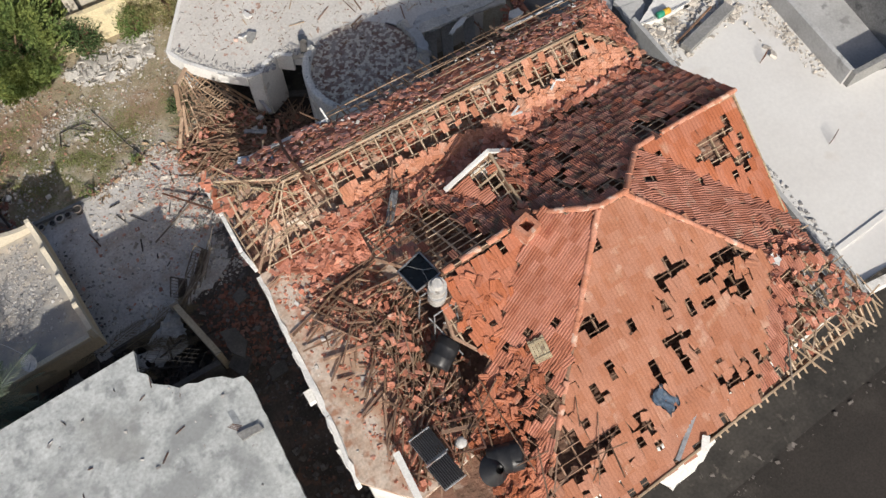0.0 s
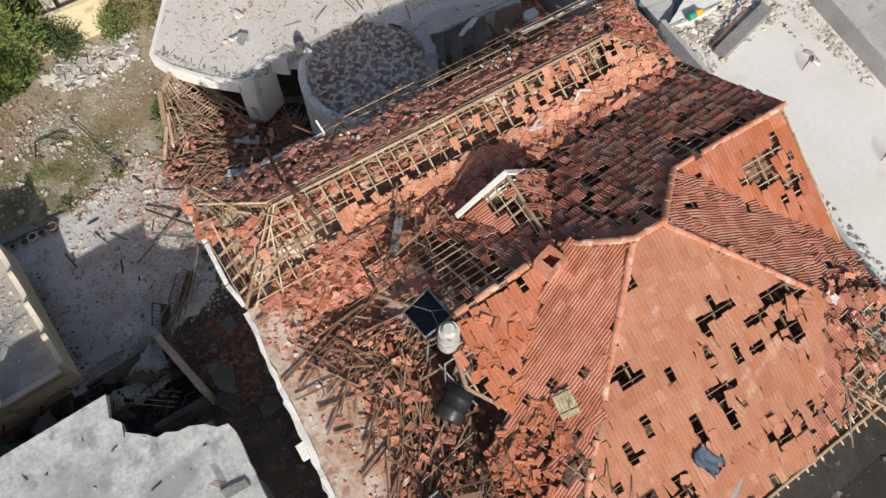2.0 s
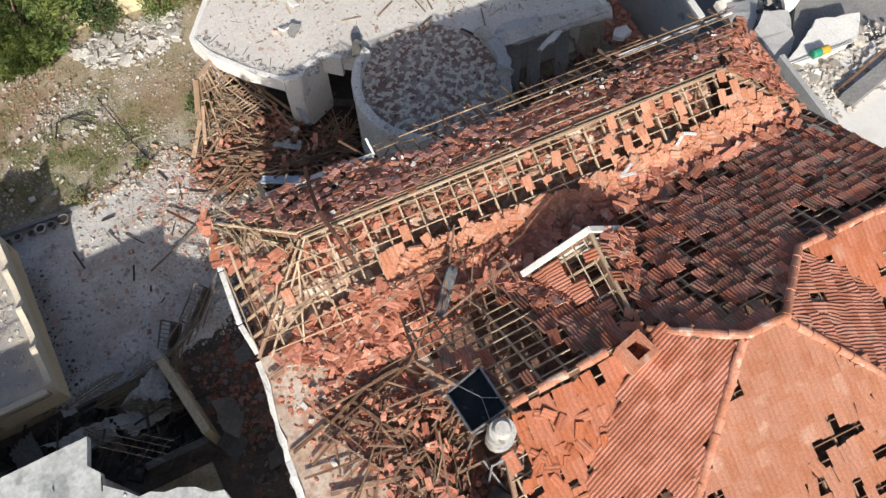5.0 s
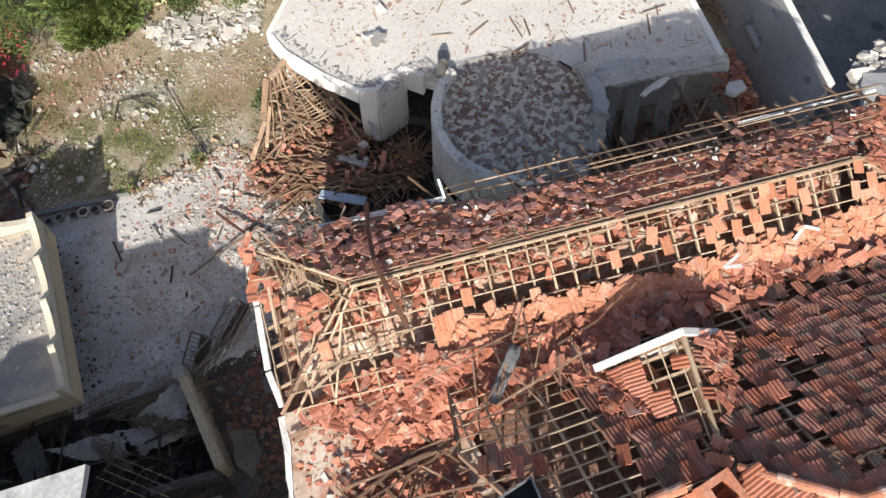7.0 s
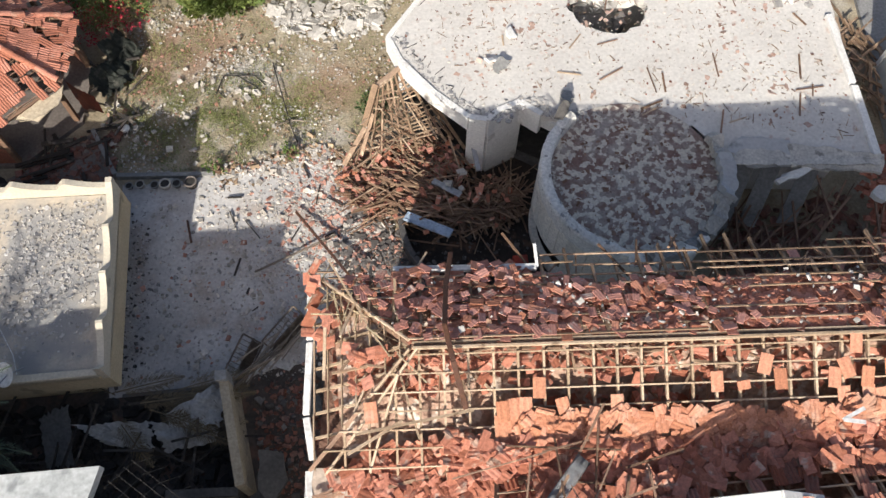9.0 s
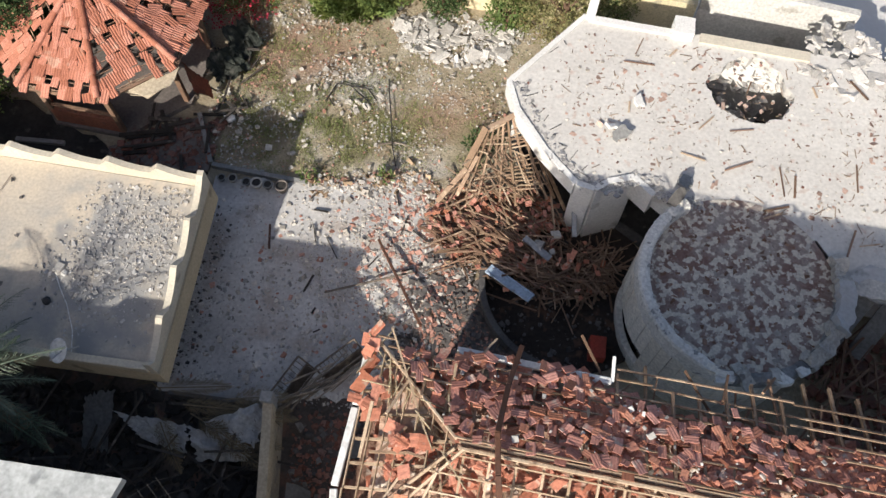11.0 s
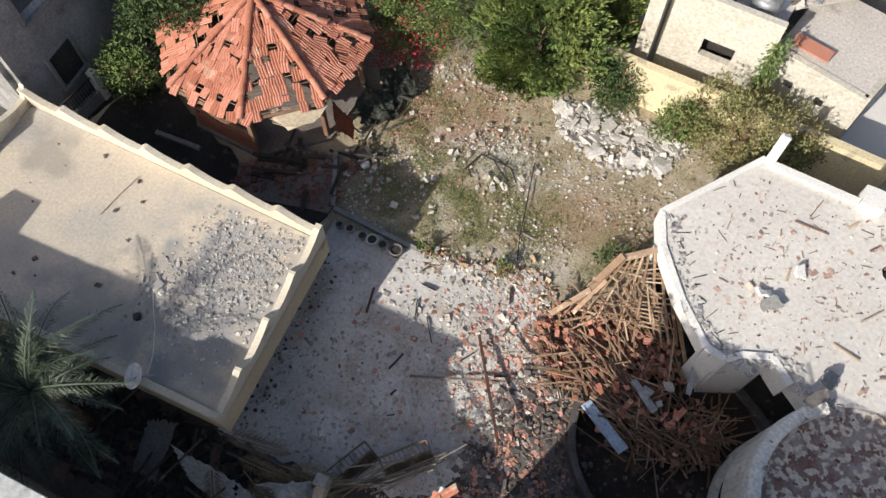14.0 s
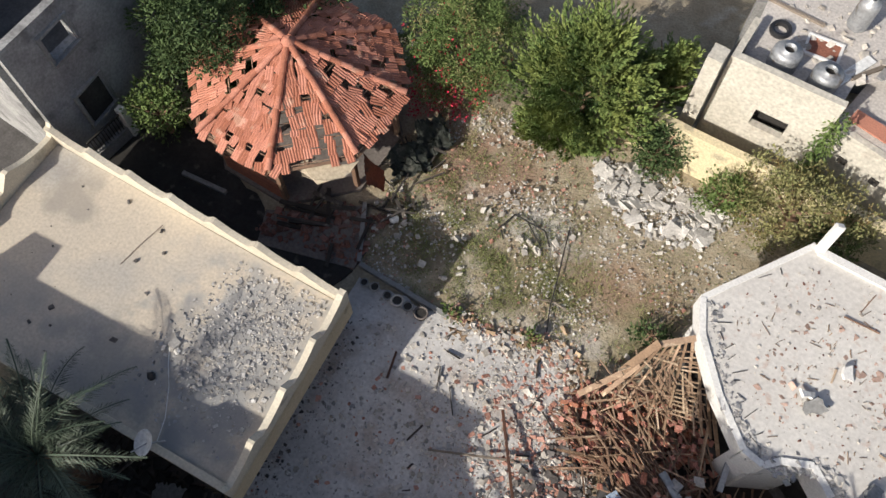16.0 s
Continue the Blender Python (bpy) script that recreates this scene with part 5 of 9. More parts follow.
for s0, s1, cut in ((0.0, 1.95, ()), (1.954, 5.2, ((3.45, 4.5, 1.25, 1.78), (3.3, 3.75, 2.85, 3.05))), (5.204, 7.3, ())):
    spots = [s0] + sorted({v for c in cut for v in c[:2]}) + [s1]
    for a, b in zip(spots, spots[1:]):
        gaps = sorted((c[2], c[3]) for c in cut if c[0] < (a + b) / 2 < c[1])
        low_z = -0.1
        for g0, g1 in gaps + [(3.6, 3.6)]:
            part("wall", wall(tw_at(a), tw_at(b), 0.2, low_z, g0), M_RENDER, tw)
            low_z = g1
    part("coping", wall(tw_at(s0 + 0.004), tw_at(s1 - 0.004), 0.24, 3.604, 3.66), M_PLASTER, tw)
part("window_sill", (lambda b: (bmesh.ops.transform(b, matrix=Matrix.Translation((-0.14, 0, 0)), verts=b.verts[:]), b)[1])(wall(tw_at(3.4), tw_at(4.6), 0.08, 1.13, 1.19)), M_GREYW, tw, "thin pale window sill")
part("end_post", prism([(19.55, 24.25), (19.67, 24.23), (19.7, 24.42), (19.58, 24.44)], -0.1, 2.6), M_PLASTER, tw, "white plastered end post")
tagged(link("far_roof", prism([(19.6, 14.4), (30, 15.5), (30, 17.6), (19.6, 16.9)], -0.1, 2.6), M_CONC), "grey flat roof beyond the standing wall", "roof", kind="structure")
tagged(link("side_yard", prism([(19.1, 16.95), (30, 17.7), (32, 30), (20.3, 29.0)], -0.2, 0.06), M_CONC), "grey concrete yard beyond the standing wall", "yard", kind="structure")


def corrugated(w, l, pitch=0.15, amp=0.028, sag=0.0, seed=0, crumple=0.0):
    bm = bmesh.new()
    nx, ny = int(w / pitch * 6), max(4, int(l / 0.18))
    g = [[bm.verts.new(((i / nx - 0.5) * w, (j / ny - 0.5) * l, amp * math.sin(i / nx * w / pitch * 2 * math.pi) + sag * (2 * j / ny - 1) ** 2 + crumple * fbm(i / nx * w + seed * 7, j / ny * l, 1.3))) for i in range(nx + 1)] for j in range(ny + 1)]
    for j in range(ny):
        for i in range(nx):
            bm.faces.new((g[j][i], g[j][i + 1], g[j + 1][i + 1], g[j + 1][i]))
    r = bmesh.ops.solidify(bm, geom=bm.faces[:], thickness=0.004)
    return bm


def sheet(name, label, w, l, m, material, sag=0.0, seed=0, crumple=0.0, amp=0.028, pitch=0.15, cat="metal sheet"):
    ob = tagged(link(name, corrugated(w, l, pitch, amp, sag, seed, crumple), material, smooth=True), label, cat, "loose sheets")
    ob.matrix_world = m
    return ob


sheet("corrugated_sheet", "pale corrugated roofing sheet beside the broken eave", 1.05, 1.9, pose(16.3, 1.0, 6.2, 4, 8, -6), M_SHEET, 0.0, 1)
sheet("corrugated_sheet", "pale corrugated roofing sheet under fallen tiles", 0.55, 1.7, pose(14.95, 1.25, 6.98, 8, 10, -14), M_SHEET, 0.02, 2)
# ---- what lies on the tiled house ----
TERR = 6.92
terrace = [(0.03, 4.45), (0.35, 6.5), (0.62, 9.2), (0.95, 11.6), (4.2, 11.2), (4.6, 9.0), (4.4, 5.8), (3.4, 3.2), (1.2, 3.0)]
part("terrace", prism(terrace, ATTIC + 0.006, TERR), M_TERR, house, "stained flat terrace littered with tiles and timber")
for k, (p, q) in enumerate((((0.02, 4.4), (0.34, 6.5)), ((0.34, 6.52), (0.6, 9.1)), ((0.6, 9.12), (0.9, 11.55)))):
    rim = jag([(p[0] - 0.10, p[1]), (q[0] - 0.10, q[1]), (q[0] + 0.05, q[1]), (p[0] + 0.05, p[1])], 0.22, 0.05, 50 + k)
    part("edge_plaster", prism(rim, lambda x, y: 6.22 + 0.16 * math.sin(3.1 * y) * math.sin(7 * y + x), lambda x, y: TERR + 0.035 + 0.03 * math.sin(5.3 * y + x)), M_PLASTER, house, "ragged white plaster rim of the terrace")
for x, y, w in ((0.22, 7.5, 0.4), (0.12, 5.4, 0.5)):
    part("broken_ledge", prism(jag([(x - 0.14, y - w / 2), (x + 0.2, y - w / 2), (x + 0.2, y + w / 2), (x - 0.12, y + w / 2)], 0.15, 0.03, int(y * 10)), 6.1, 6.45), M_PLASTER, house, "broken white balcony ledge")

# gutters and fascias
def strip(parent, name, p, q, w, h, material, label=""):
    bm = bmesh.new()
    add_box(bm, (-0.5, -0.5, -0.5), (0.5, 0.5, 0.5), along(p, q, w, h))
    bmesh.ops.bevel(bm, geom=bm.edges[:], offset=min(w, h) * 0.15, segments=1, affect="EDGES")
    return part(name, bm, material, parent, label)


for p, q in (((1.06, 15.6, 7.02), (0.98, 14.1, 7.0)), ((0.98, 14.05, 7.0), (0.86, 12.6, 6.98)), ((0.86, 12.55, 6.98), (0.95, 11.75, 6.93)), ((2.75, 15.3, 7.36), (5.66, 15.06, 7.4))):
    strip(house, "gutter", p, q, 0.14, 0.10, M_WHITE, "white metal gutter")
strip(house, "gutter", (12.98, 14.72, 7.42), (16.85, 14.6, 7.18), 0.06, 0.06, M_WHITE, "thin white metal eaves trim")
strip(house, "gutter_bracket", (5.68, 15.06, 7.38), (5.66, 15.5, 7.6), 0.06, 0.06, M_WHITE, "bent metal bracket")
strip(house, "fascia", (16.15, 7.2, 9.28), (15.68, 3.55, 7.46), 0.05, 0.12, M_WOOD_P, "pale wooden verge board")
strip(house, "fascia", (6.2, -0.42, 6.72), (15.4, -0.45, 6.7), 0.08, 0.14, M_WOOD, "bare wooden eaves board")
for k, (p, q) in enumerate((((3.0, 13.3, 8.28), (9.0, 12.9, 8.28)), ((9.0, 12.92, 8.28), (14.66, 12.55, 8.28)))):
    strip(house, "ridge_board", p, q, 0.06, 0.06, M_WOOD, "pale ridge board")
    strip(house, "ridge_board", (p[0], p[1] + 0.12, p[2] - 0.06), (q[0], q[1] + 0.12, q[2] - 0.06), 0.05, 0.06, M_WOOD)
for p, q in (((2.95, 13.3, 8.26), (0.95, 11.55, 7.1)), ((3.1, 13.3, 8.28), (1.2, 11.4, 7.15)), ((2.95, 13.45, 8.3), (1.1, 15.5, 7.1)), ((2.7, 12.9, 8.1), (2.0, 11.3, 7.2))):
    strip(house, "hip_rafter", p, q, 0.045, 0.08, M_WOOD, "bare hip rafter")

# dormer gable
DT, DL, DRR, DB = (8.58, 9.93, 9.17), (7.12, 10.03, 8.24), (9.82, 9.86, 8.30), (8.32, 7.9, 9.14)
dormer_w = plane3(DT, DL, DB)
dormer_e = plane3(DT, DB, DRR)


def dormer_tiles(x, y):
    """Tiles lie on the low half; along the ridge the battens are bare."""
    off = 8.32 + 0.128 * (y - 7.9) - x
    return (0.985, 0.22) if off > 0.22 + 0.42 * (y - 8.2) else (0.10, 0.9)


roof_slope(house, [DT[:2], DL[:2], (7.5, 9.0), DB[:2]], dormer_w, "W", dormer_tiles, "dormer slope with its tiles slid off the ridge", 71, near=(8, 9), gauge=0.30, spacing=0.4, framed=False)
roof_slope(house, [DT[:2], DB[:2], (9.1, 8.7), DRR[:2]], dormer_e, "N", lambda x, y: (0.15 if x < 8.85 else 0.85, 0.95), "dormer slope stripped to its rafters", 72, near=(8, 9), spacing=0.42)
strip(house, "barge_board", (DL[0] - 0.1, DL[1] + 0.05, DL[2] + 0.02), (DT[0], DT[1] + 0.05, DT[2] + 0.06), 0.15, 0.07, M_PLASTER, "white dormer barge board")
strip(house, "barge_board", (DT[0], DT[1] + 0.05, DT[2] + 0.06), (DRR[0] - 0.25, DRR[1] + 0.05, DRR[2] + 0.16), 0.16, 0.07, M_PLASTER, "white dormer barge board")
strip(house, "dormer_ridge", DT, DB, 0.08, 0.1, M_WOOD, "bare dormer ridge beam")
bm = bmesh.new()
vs = [bm.verts.new(p) for p in ((DL[0], DL[1], DL[2]), (DT[0], DT[1], DT[2]), (DRR[0], DRR[1], DRR[2]), (DRR[0], DRR[1], 7.7), (DL[0], DL[1], 7.7))]
bm.faces.new(vs)
bmesh.ops.solidify(bm, geom=bm.faces[:], thickness=0.12)
part("dormer_wall", bm, M_PLASTER, house, "white dormer gable wall")

# chimney
bm = bmesh.new()
for lo, hi in (((-0.3, -0.3, -0.6), (0.3, -0.17, 0.32)), ((-0.3, 0.17, -0.6), (0.3, 0.3, 0.32)), ((-0.3, -0.17, -0.6), (-0.17, 0.17, 0.32)), ((0.17, -0.17, -0.6), (0.3, 0.17, 0.32))):
    add_box(bm, lo, hi)
bmesh.ops.transform(bm, matrix=pose(7.78, 7.1, 9.42, 0, 0, 12), verts=bm.verts[:])
part("chimney", bm, M_RIDGE, house, "short open chimney of pinkish mortar")
strip(house, "chimney_mortar", (7.95, 7.75, 9.15), (8.25, 7.5, 9.42), 0.22, 0.14, M_RIDGE, "patch of pinkish mortar")


# loose timber
def timbers(name, label, n, place, seed, mesh, cat="timber", lo=1.0, hi=3.2, w=(0.04, 0.11), cap=300):
    pile = thing(name, label, cat)
    rnd = random.Random(seed)
    for _ in range(min(n, cap)):
        x, y, z, yaw, tilt = place(rnd)
        L, ww = rnd.uniform(lo, hi), rnd.uniform(*w)
        d = Vector((math.cos(yaw) * math.cos(tilt), math.sin(yaw) * math.cos(tilt), math.sin(tilt))) * L / 2
        c = Vector((x, y, z))
        shared("timber", mesh, along(c - d, c + d, ww, rnd.uniform(0.03, 0.06)), pile)
    return pile


def terrace_heap(r):
    y = r.uniform(3.4, 9.0)
    x = 3.3 + 0.12 * (y - 6) + r.gauss(0, 0.40)
    z = TERR + 0.08 + 0.55 * math.exp(-((x - 3.3) / 0.8) ** 2) * r.random()
    yaw = radians(r.choice((62, 75, 50, 28, 110)) + r.gauss(0, 22)) if y < 7.4 else radians(r.choice((10, 35, 60, -15)) + r.gauss(0, 18))
    return x, y, z, yaw, r.gauss(0, 0.07)


timbers("timber_heap", "heap of splintered roof timbers on the flat terrace", 80, terrace_heap, 5, ME_WOOD_D, lo=0.6, hi=2.4, w=(0.02, 0.055))
timbers("timber_heap", "paler split rafters lying over the heap", 22, terrace_heap, 6, ME_WOOD_M, lo=0.6, hi=2.3, w=(0.02, 0.045))
timbers("timber_heap", "thin splintered laths through the heap on the terrace", 150, terrace_heap, 7, ME_WOOD_M, lo=0.3, hi=1.6, w=(0.015, 0.035))
BITS_AT = lambda r: (lambda p: (p[0] + r.gauss(0, 0.15), p[1], p[2] + 0.05))(terrace_heap(r))
timbers("scattered_timbers", "scattered roof timbers on the terrace edge", 20, lambda r: (r.uniform(1.6, 3.6), r.uniform(8.2, 11.4), TERR + 0.12 + 0.2 * r.random(), radians(r.choice((5, 12, 40, -50)) + r.gauss(0, 10)), r.gauss(0, 0.04)), 8, ME_WOOD_D, lo=1.0, hi=2.3, w=(0.03, 0.07))
for k, (p, q, w) in enumerate((((0.75, 9.2), (2.75, 9.75), 0.06), ((1.1, 8.0), (3.1, 7.45), 0.09), ((0.95, 7.3), (2.3, 8.25), 0.05), ((1.0, 8.75), (2.4, 9.3), 0.05), ((2.4, 9.6), (3.2, 8.0), 0.07), ((1.5, 6.3), (2.6, 7.4), 0.05))):
    tagged(link("long_timber", (lambda b: (add_box(b, (-0.5, -0.5, -0.5), (0.5, 0.5, 0.5), along((*p, TERR + 0.07 + 0.03 * k), (*q, TERR + 0.1 + 0.04 * k), w, 0.05)), b)[1])(bmesh.new()), M_WOOD_D), "long brown roof timber lying on the terrace", "timber", "long timbers")
timbers("scattered_timbers", "bare battens fallen across the stripped hip", 12, lambda r: (r.uniform(1.1, 3.2), r.uniform(11.7, 14.8), 7.6 + 0.3 * r.random(), radians(r.choice((70, 100, 20, 50)) + r.gauss(0, 15)), r.gauss(0, 0.12)), 9, ME_WOOD, lo=0.8, hi=2.2, w=(0.03, 0.06))
timbers("scattered_timbers", "thin pale laths tangled along the stripped hip", 26, lambda r: (lambda u: (1.25 + 1.8 * u + r.gauss(0, 0.2), 15.1 - 1.8 * u + r.gauss(0, 0.22), 7.12 + 1.05 * u + 0.1 * r.random(), radians(r.choice((75, 100, 130, 150)) + r.gauss(0, 12)), r.gauss(0, 0.09)))(0.1 + 0.9 * r.random()), 19, ME_WOOD_P, lo=0.3, hi=1.2, w=(0.012, 0.024))
timbers("scattered_timbers", "loose battens over the broken lattice", 26, lambda r: (r.uniform(4.2, 7.2), r.uniform(8.2, 11.4), 7.75 + 0.5 * (11 - r.uniform(8.5, 11)) * 0.5, radians(r.choice((0, 90, 60, 30)) + r.gauss(0, 12)), r.gauss(0, 0.12)), 10, ME_WOOD_D, lo=0.8, hi=2.2, w=(0.02, 0.05))
timbers("scattered_timbers", "split rafters around the broken south-west slope", 26, lambda r: (r.uniform(3.4, 6.2), r.uniform(0.6, 5.2), 7.6 + 0.55 * r.random(), radians(r.choice((45, 60, -30, 0)) + r.gauss(0, 15)), r.gauss(0, 0.15)), 21, ME_WOOD_D, lo=0.7, hi=2.3, w=(0.02, 0.05))
timbers("scattered_timbers", "split battens sticking from the broken eave corner", 60, lambda r: (r.uniform(12.6, 16.2), r.uniform(-0.2, 3.0), 6.75 + 0.4 * r.random(), radians(r.choice((90, 100, 10, 70)) + r.gauss(0, 12)), r.gauss(0, 0.1)), 22, ME_WOOD, lo=0.6, hi=1.9, w=(0.02, 0.05))


timbers("scattered_timbers", "thin laths strewn over the dusty terrace", 60, lambda r: (r.uniform(1.3, 3.2), r.uniform(4.0, 9.6), TERR + 0.06 + 0.12 * r.random(), radians(r.choice((10, 40, 60, 80, 120)) + r.gauss(0, 18)), r.gauss(0, 0.05)), 25, ME_WOOD_D, lo=0.3, hi=1.5, w=(0.015, 0.04))
timbers("timber_heap", "split rafters strewn over the terrace corner", 34, lambda r: (r.uniform(1.5, 3.2), r.uniform(3.2, 5.6), TERR + 0.08 + 0.25 * r.random(), radians(r.choice((60, 75, 45, 120)) + r.gauss(0, 14)), r.gauss(0, 0.06)), 24, ME_WOOD_D, lo=0.6, hi=2.0, w=(0.025, 0.07))


# loose tiles
def loose(n, place, seed, small=1.0, tilt=0.28):
    rnd = random.Random(seed)
    out = []
    for _ in range(n):
        x, y, z = place(rnd)
        out.append(Matrix.Translation((x, y, z)) @ Euler((rnd.gauss(0, tilt), rnd.gauss(0, tilt), rnd.uniform(0, 6.28))).to_matrix().to_4x4() @ Matrix.Diagonal((rnd.uniform(0.7, 1) * small, rnd.choice((1.0, 1.0, 0.6, 0.45)) * small, 1, 1)))
    return out


def tile_litter(label, n, place, seed, cap=120, small=1.0, slope=None, tilt=0.28, kind="I"):
    """Loose and broken tiles; slope: the (gx, gy) of the surface on which they lie."""
    ms = loose(n, place, seed, small, tilt)
    if slope:
        lean = Vector((0, 0, 1)).rotation_difference(Vector((-slope[0], -slope[1], 1))).to_matrix().to_4x4()
        ms = [Matrix.Translation(m.translation) @ lean @ Matrix.Translation(-m.translation) @ m for m in ms]
    pile = thing("tile_rubble", label, "rubble")
    for m in ms[:cap]:
        shared("tile", TILES[kind], m, pile)
    if ms[cap:]:
        joined("broken_tiles", ms[cap:], TILES[kind], TILES[kind].materials[0], pile)


def in_poly(r, poly):
    xs, ys = [p[0] for p in poly], [p[1] for p in poly]
    while True:
        x, y = r.uniform(min(xs), max(xs)), r.uniform(min(ys), max(ys))
        if inside(poly, x, y):
            return x, y


def heap_on(poly, z, depth=0.15):
    def f(r):
        x, y = in_poly(r, poly)
        return x, y, (z(x, y) if callable(z) else z) + 0.03 + depth * r.random()
    return f


tile_litter("heap of broken roof tiles at the foot of the stripped slope", 760, heap_on([(1.25, 11.35), (2.2, 11.75), (3.6, 11.8), (4.4, 11.55), (6.8, 11.3), (6.6, 10.5), (4.4, 9.9), (2.7, 10.3)], lambda x, y: max(TERR, P_SF[0](x, y) if x > 3.5 else TERR + 0.1), 0.22), 31, 200, 0.85)
tile_litter("broken tiles strewn over the terrace", 620, heap_on([(1.7, 10.3), (3.8, 10.8), (4.4, 7.0), (3.8, 3.2), (2.3, 3.2), (2.2, 7.5), (1.9, 9.0)], TERR, 0.10), 32, small=0.6)
tile_litter("broken tiles fallen through onto the attic slab", 700, heap_on([(1.4, 12.2), (1.5, 15.0), (9.5, 14.6), (14.0, 14.2), (14.4, 12.8), (9.0, 12.0), (5.0, 12.4)], ATTIC, 0.3), 33, 150)
tile_litter("broken tiles heaped on the south-west slope", 150, heap_on([(2.6, 0.4), (3.0, 3.0), (3.9, 4.4), (5.0, 3.8), (4.4, 2.4), (3.6, 0.8)], lambda x, y: max(TERR, min(P_F1[0](x, y), P_F2[0](x, y)) + 0.04), 0.12), 34, 150, 0.85, kind="R")
tile_litter("broken tiles along the valley below the dormer", 380, heap_on([(5.0, 10.4), (5.2, 11.4), (10.0, 11.25), (15.6, 10.9), (15.6, 10.5), (10.0, 10.6), (7.0, 10.4)], lambda x, y: max(P_SF[0](x, y), P_NP[0](x, y)) + 0.04, 0.10), 35, 150)
tile_litter("peach tiles slid down in a loose band below the bare battens", 430, heap_on([(4.5, 11.3), (5.0, 12.0), (8.2, 11.75), (12.0, 11.55), (15.3, 11.6), (15.6, 10.9), (10.0, 11.1), (7.0, 11.1)], lambda x, y: P_SF[0](x, y) + 0.03, 0.06), 46, 200, 0.9, P_SF[1:], 0.13, "P")
tile_litter("cracked tiles shaken loose beside the chimney", 26, heap_on([(4.5, 5.9), (5.0, 5.0), (6.7, 5.6), (6.4, 6.7), (4.9, 7.2)], lambda x, y: P_FB[0](x, y) + 0.03, 0.05), 49, 90, 0.8, P_FB[1:], 0.15, "R")
tile_litter("broken tiles heaped low on the west slope", 80, heap_on([(3.6, 4.2), (4.9, 4.8), (6.0, 4.6), (5.6, 3.2), (4.2, 2.6)], lambda x, y: P_F1[0](x, y) + 0.03, 0.08), 50, 130, 0.7, P_F1[1:], 0.22, "R")
tile_litter("broken orange tiles tumbled round the dormer", 90, heap_on([(6.6, 10.3), (7.0, 9.2), (7.5, 8.9), (7.3, 10.2)], lambda x, y: P_NP[0](x, y) + 0.05, 0.12), 47, 90, 0.85, P_NP[1:], 0.3)
tile_litter("broken orange tiles lying on the stripped dormer slope", 46, heap_on([(8.9, 9.8), (8.7, 8.6), (9.0, 8.3), (9.7, 9.7)], lambda x, y: dormer_e[0](x, y) + 0.04, 0.08), 48, 46, 0.9, dormer_e[1:], 0.25)
tile_litter("broken tiles hanging on the stripped corner of the roof", 14, heap_on([(0.95, 13.9), (1.6, 13.9), (1.6, 15.5), (1.0, 15.5)], 7.2, 0.2), 36)
for p, q, w, m, lab in (((7.75, -0.3, 6.86), (9.0, 0.42, 7.12), 0.13, M_STEEL, "grey metal flashing bent off the eave"), ((14.0, 1.95, 7.32), (11.85, -0.75, 7.0), 0.04, M_GREYW, "long pale batten hanging over the eave"), ((8.55, -0.55, 6.9), (8.85, -0.25, 6.98), 0.22, M_PLASTER, "white plaster piece at the eave")):
    tagged(link("eave_piece", (lambda b: (add_box(b, (-0.5, -0.5, -0.5), (0.5, 0.5, 0.5), along(p, q, w, 0.03)), b)[1])(bmesh.new()), m), lab, "roof debris")
tile_litter("broken red tiles caught in the timber heap", 330, BITS_AT, 43, 120, 0.6)
tile_litter("broken tiles over the terrace corner", 210, heap_on([(1.2, 3.2), (1.5, 5.2), (2.6, 5.8), (3.4, 3.4)], TERR, 0.1), 42, 90, 0.65)
tile_litter("peach tile pieces lying over the east hip", 170, heap_on([(14.8, 12.5), (16.2, 11.1), (16.9, 14.3)], P_E[0], 0.06), 41, 80, 0.8, P_E[1:], 0.25)
tile_litter("broken tiles on the collapsed eave corner", 110, heap_on([(12.6, 0.0), (13.4, 2.6), (15.2, 3.0), (16.2, 1.2), (15.8, -0.1)], lambda x, y: min(P_F2[0](x, y), P_F3[0](x, y)) + 0.05, 0.14), 37, 60, 0.65)

def under_ridge(r):
    x = r.uniform(1.8, 14.0)
    yr = 13.38 - 0.067 * (x - 2.98)
    y = yr - abs(r.gauss(0.15, 0.3))
    return x, y, max(ATTIC + 0.1, min(P_SF[0](x, y), P_NS[0](x, y)) - 0.42 - 0.55 * r.random() * (0.3 if x < 5.5 else 1))


N_BAND = [(1.6, 15.2), (3.0, 13.45), (14.4, 12.75), (16.3, 14.0), (13.0, 14.0), (5.6, 14.6), (5.2, 15.2)]


def drift(over):
    """Loose pieces of the north slope: in drifts on the battens, or fallen between them."""
    lay = heap_on(N_BAND, P_NS[0], 0.07)

    def f(r):
        while True:
            x, y, z = lay(r)
            if (fbm(x, y + 3, 0.75) > 0.10 or x < 4.6) == over or r.random() < 0.1:
                return x, y, z if over else z - 0.12 - 0.1 * r.random()
    return f


tile_litter("small broken tile pieces fallen between the battens of the north slope", 2000, drift(False), 40, 100, 0.75, (P_NS[1] * 0.6, P_NS[2] * 0.6), 0.2)
tile_litter("small broken tile pieces in drifts on the north slope", 300, drift(True), 44, 150, 0.8, P_NS[1:], 0.12, "B")
tile_litter("broken tiles and plaster caught under the bare ridge battens", 420, under_ridge, 38, 120, 0.7)
timbers("scattered_timbers", "broken laths fallen under the bare ridge battens", 70, lambda r: (*under_ridge(r), radians(r.choice((0, 90, 40, -30)) + r.gauss(0, 15)), r.gauss(0, 0.12)), 39, ME_WOOD_M, lo=0.4, hi=1.6, w=(0.025, 0.05))


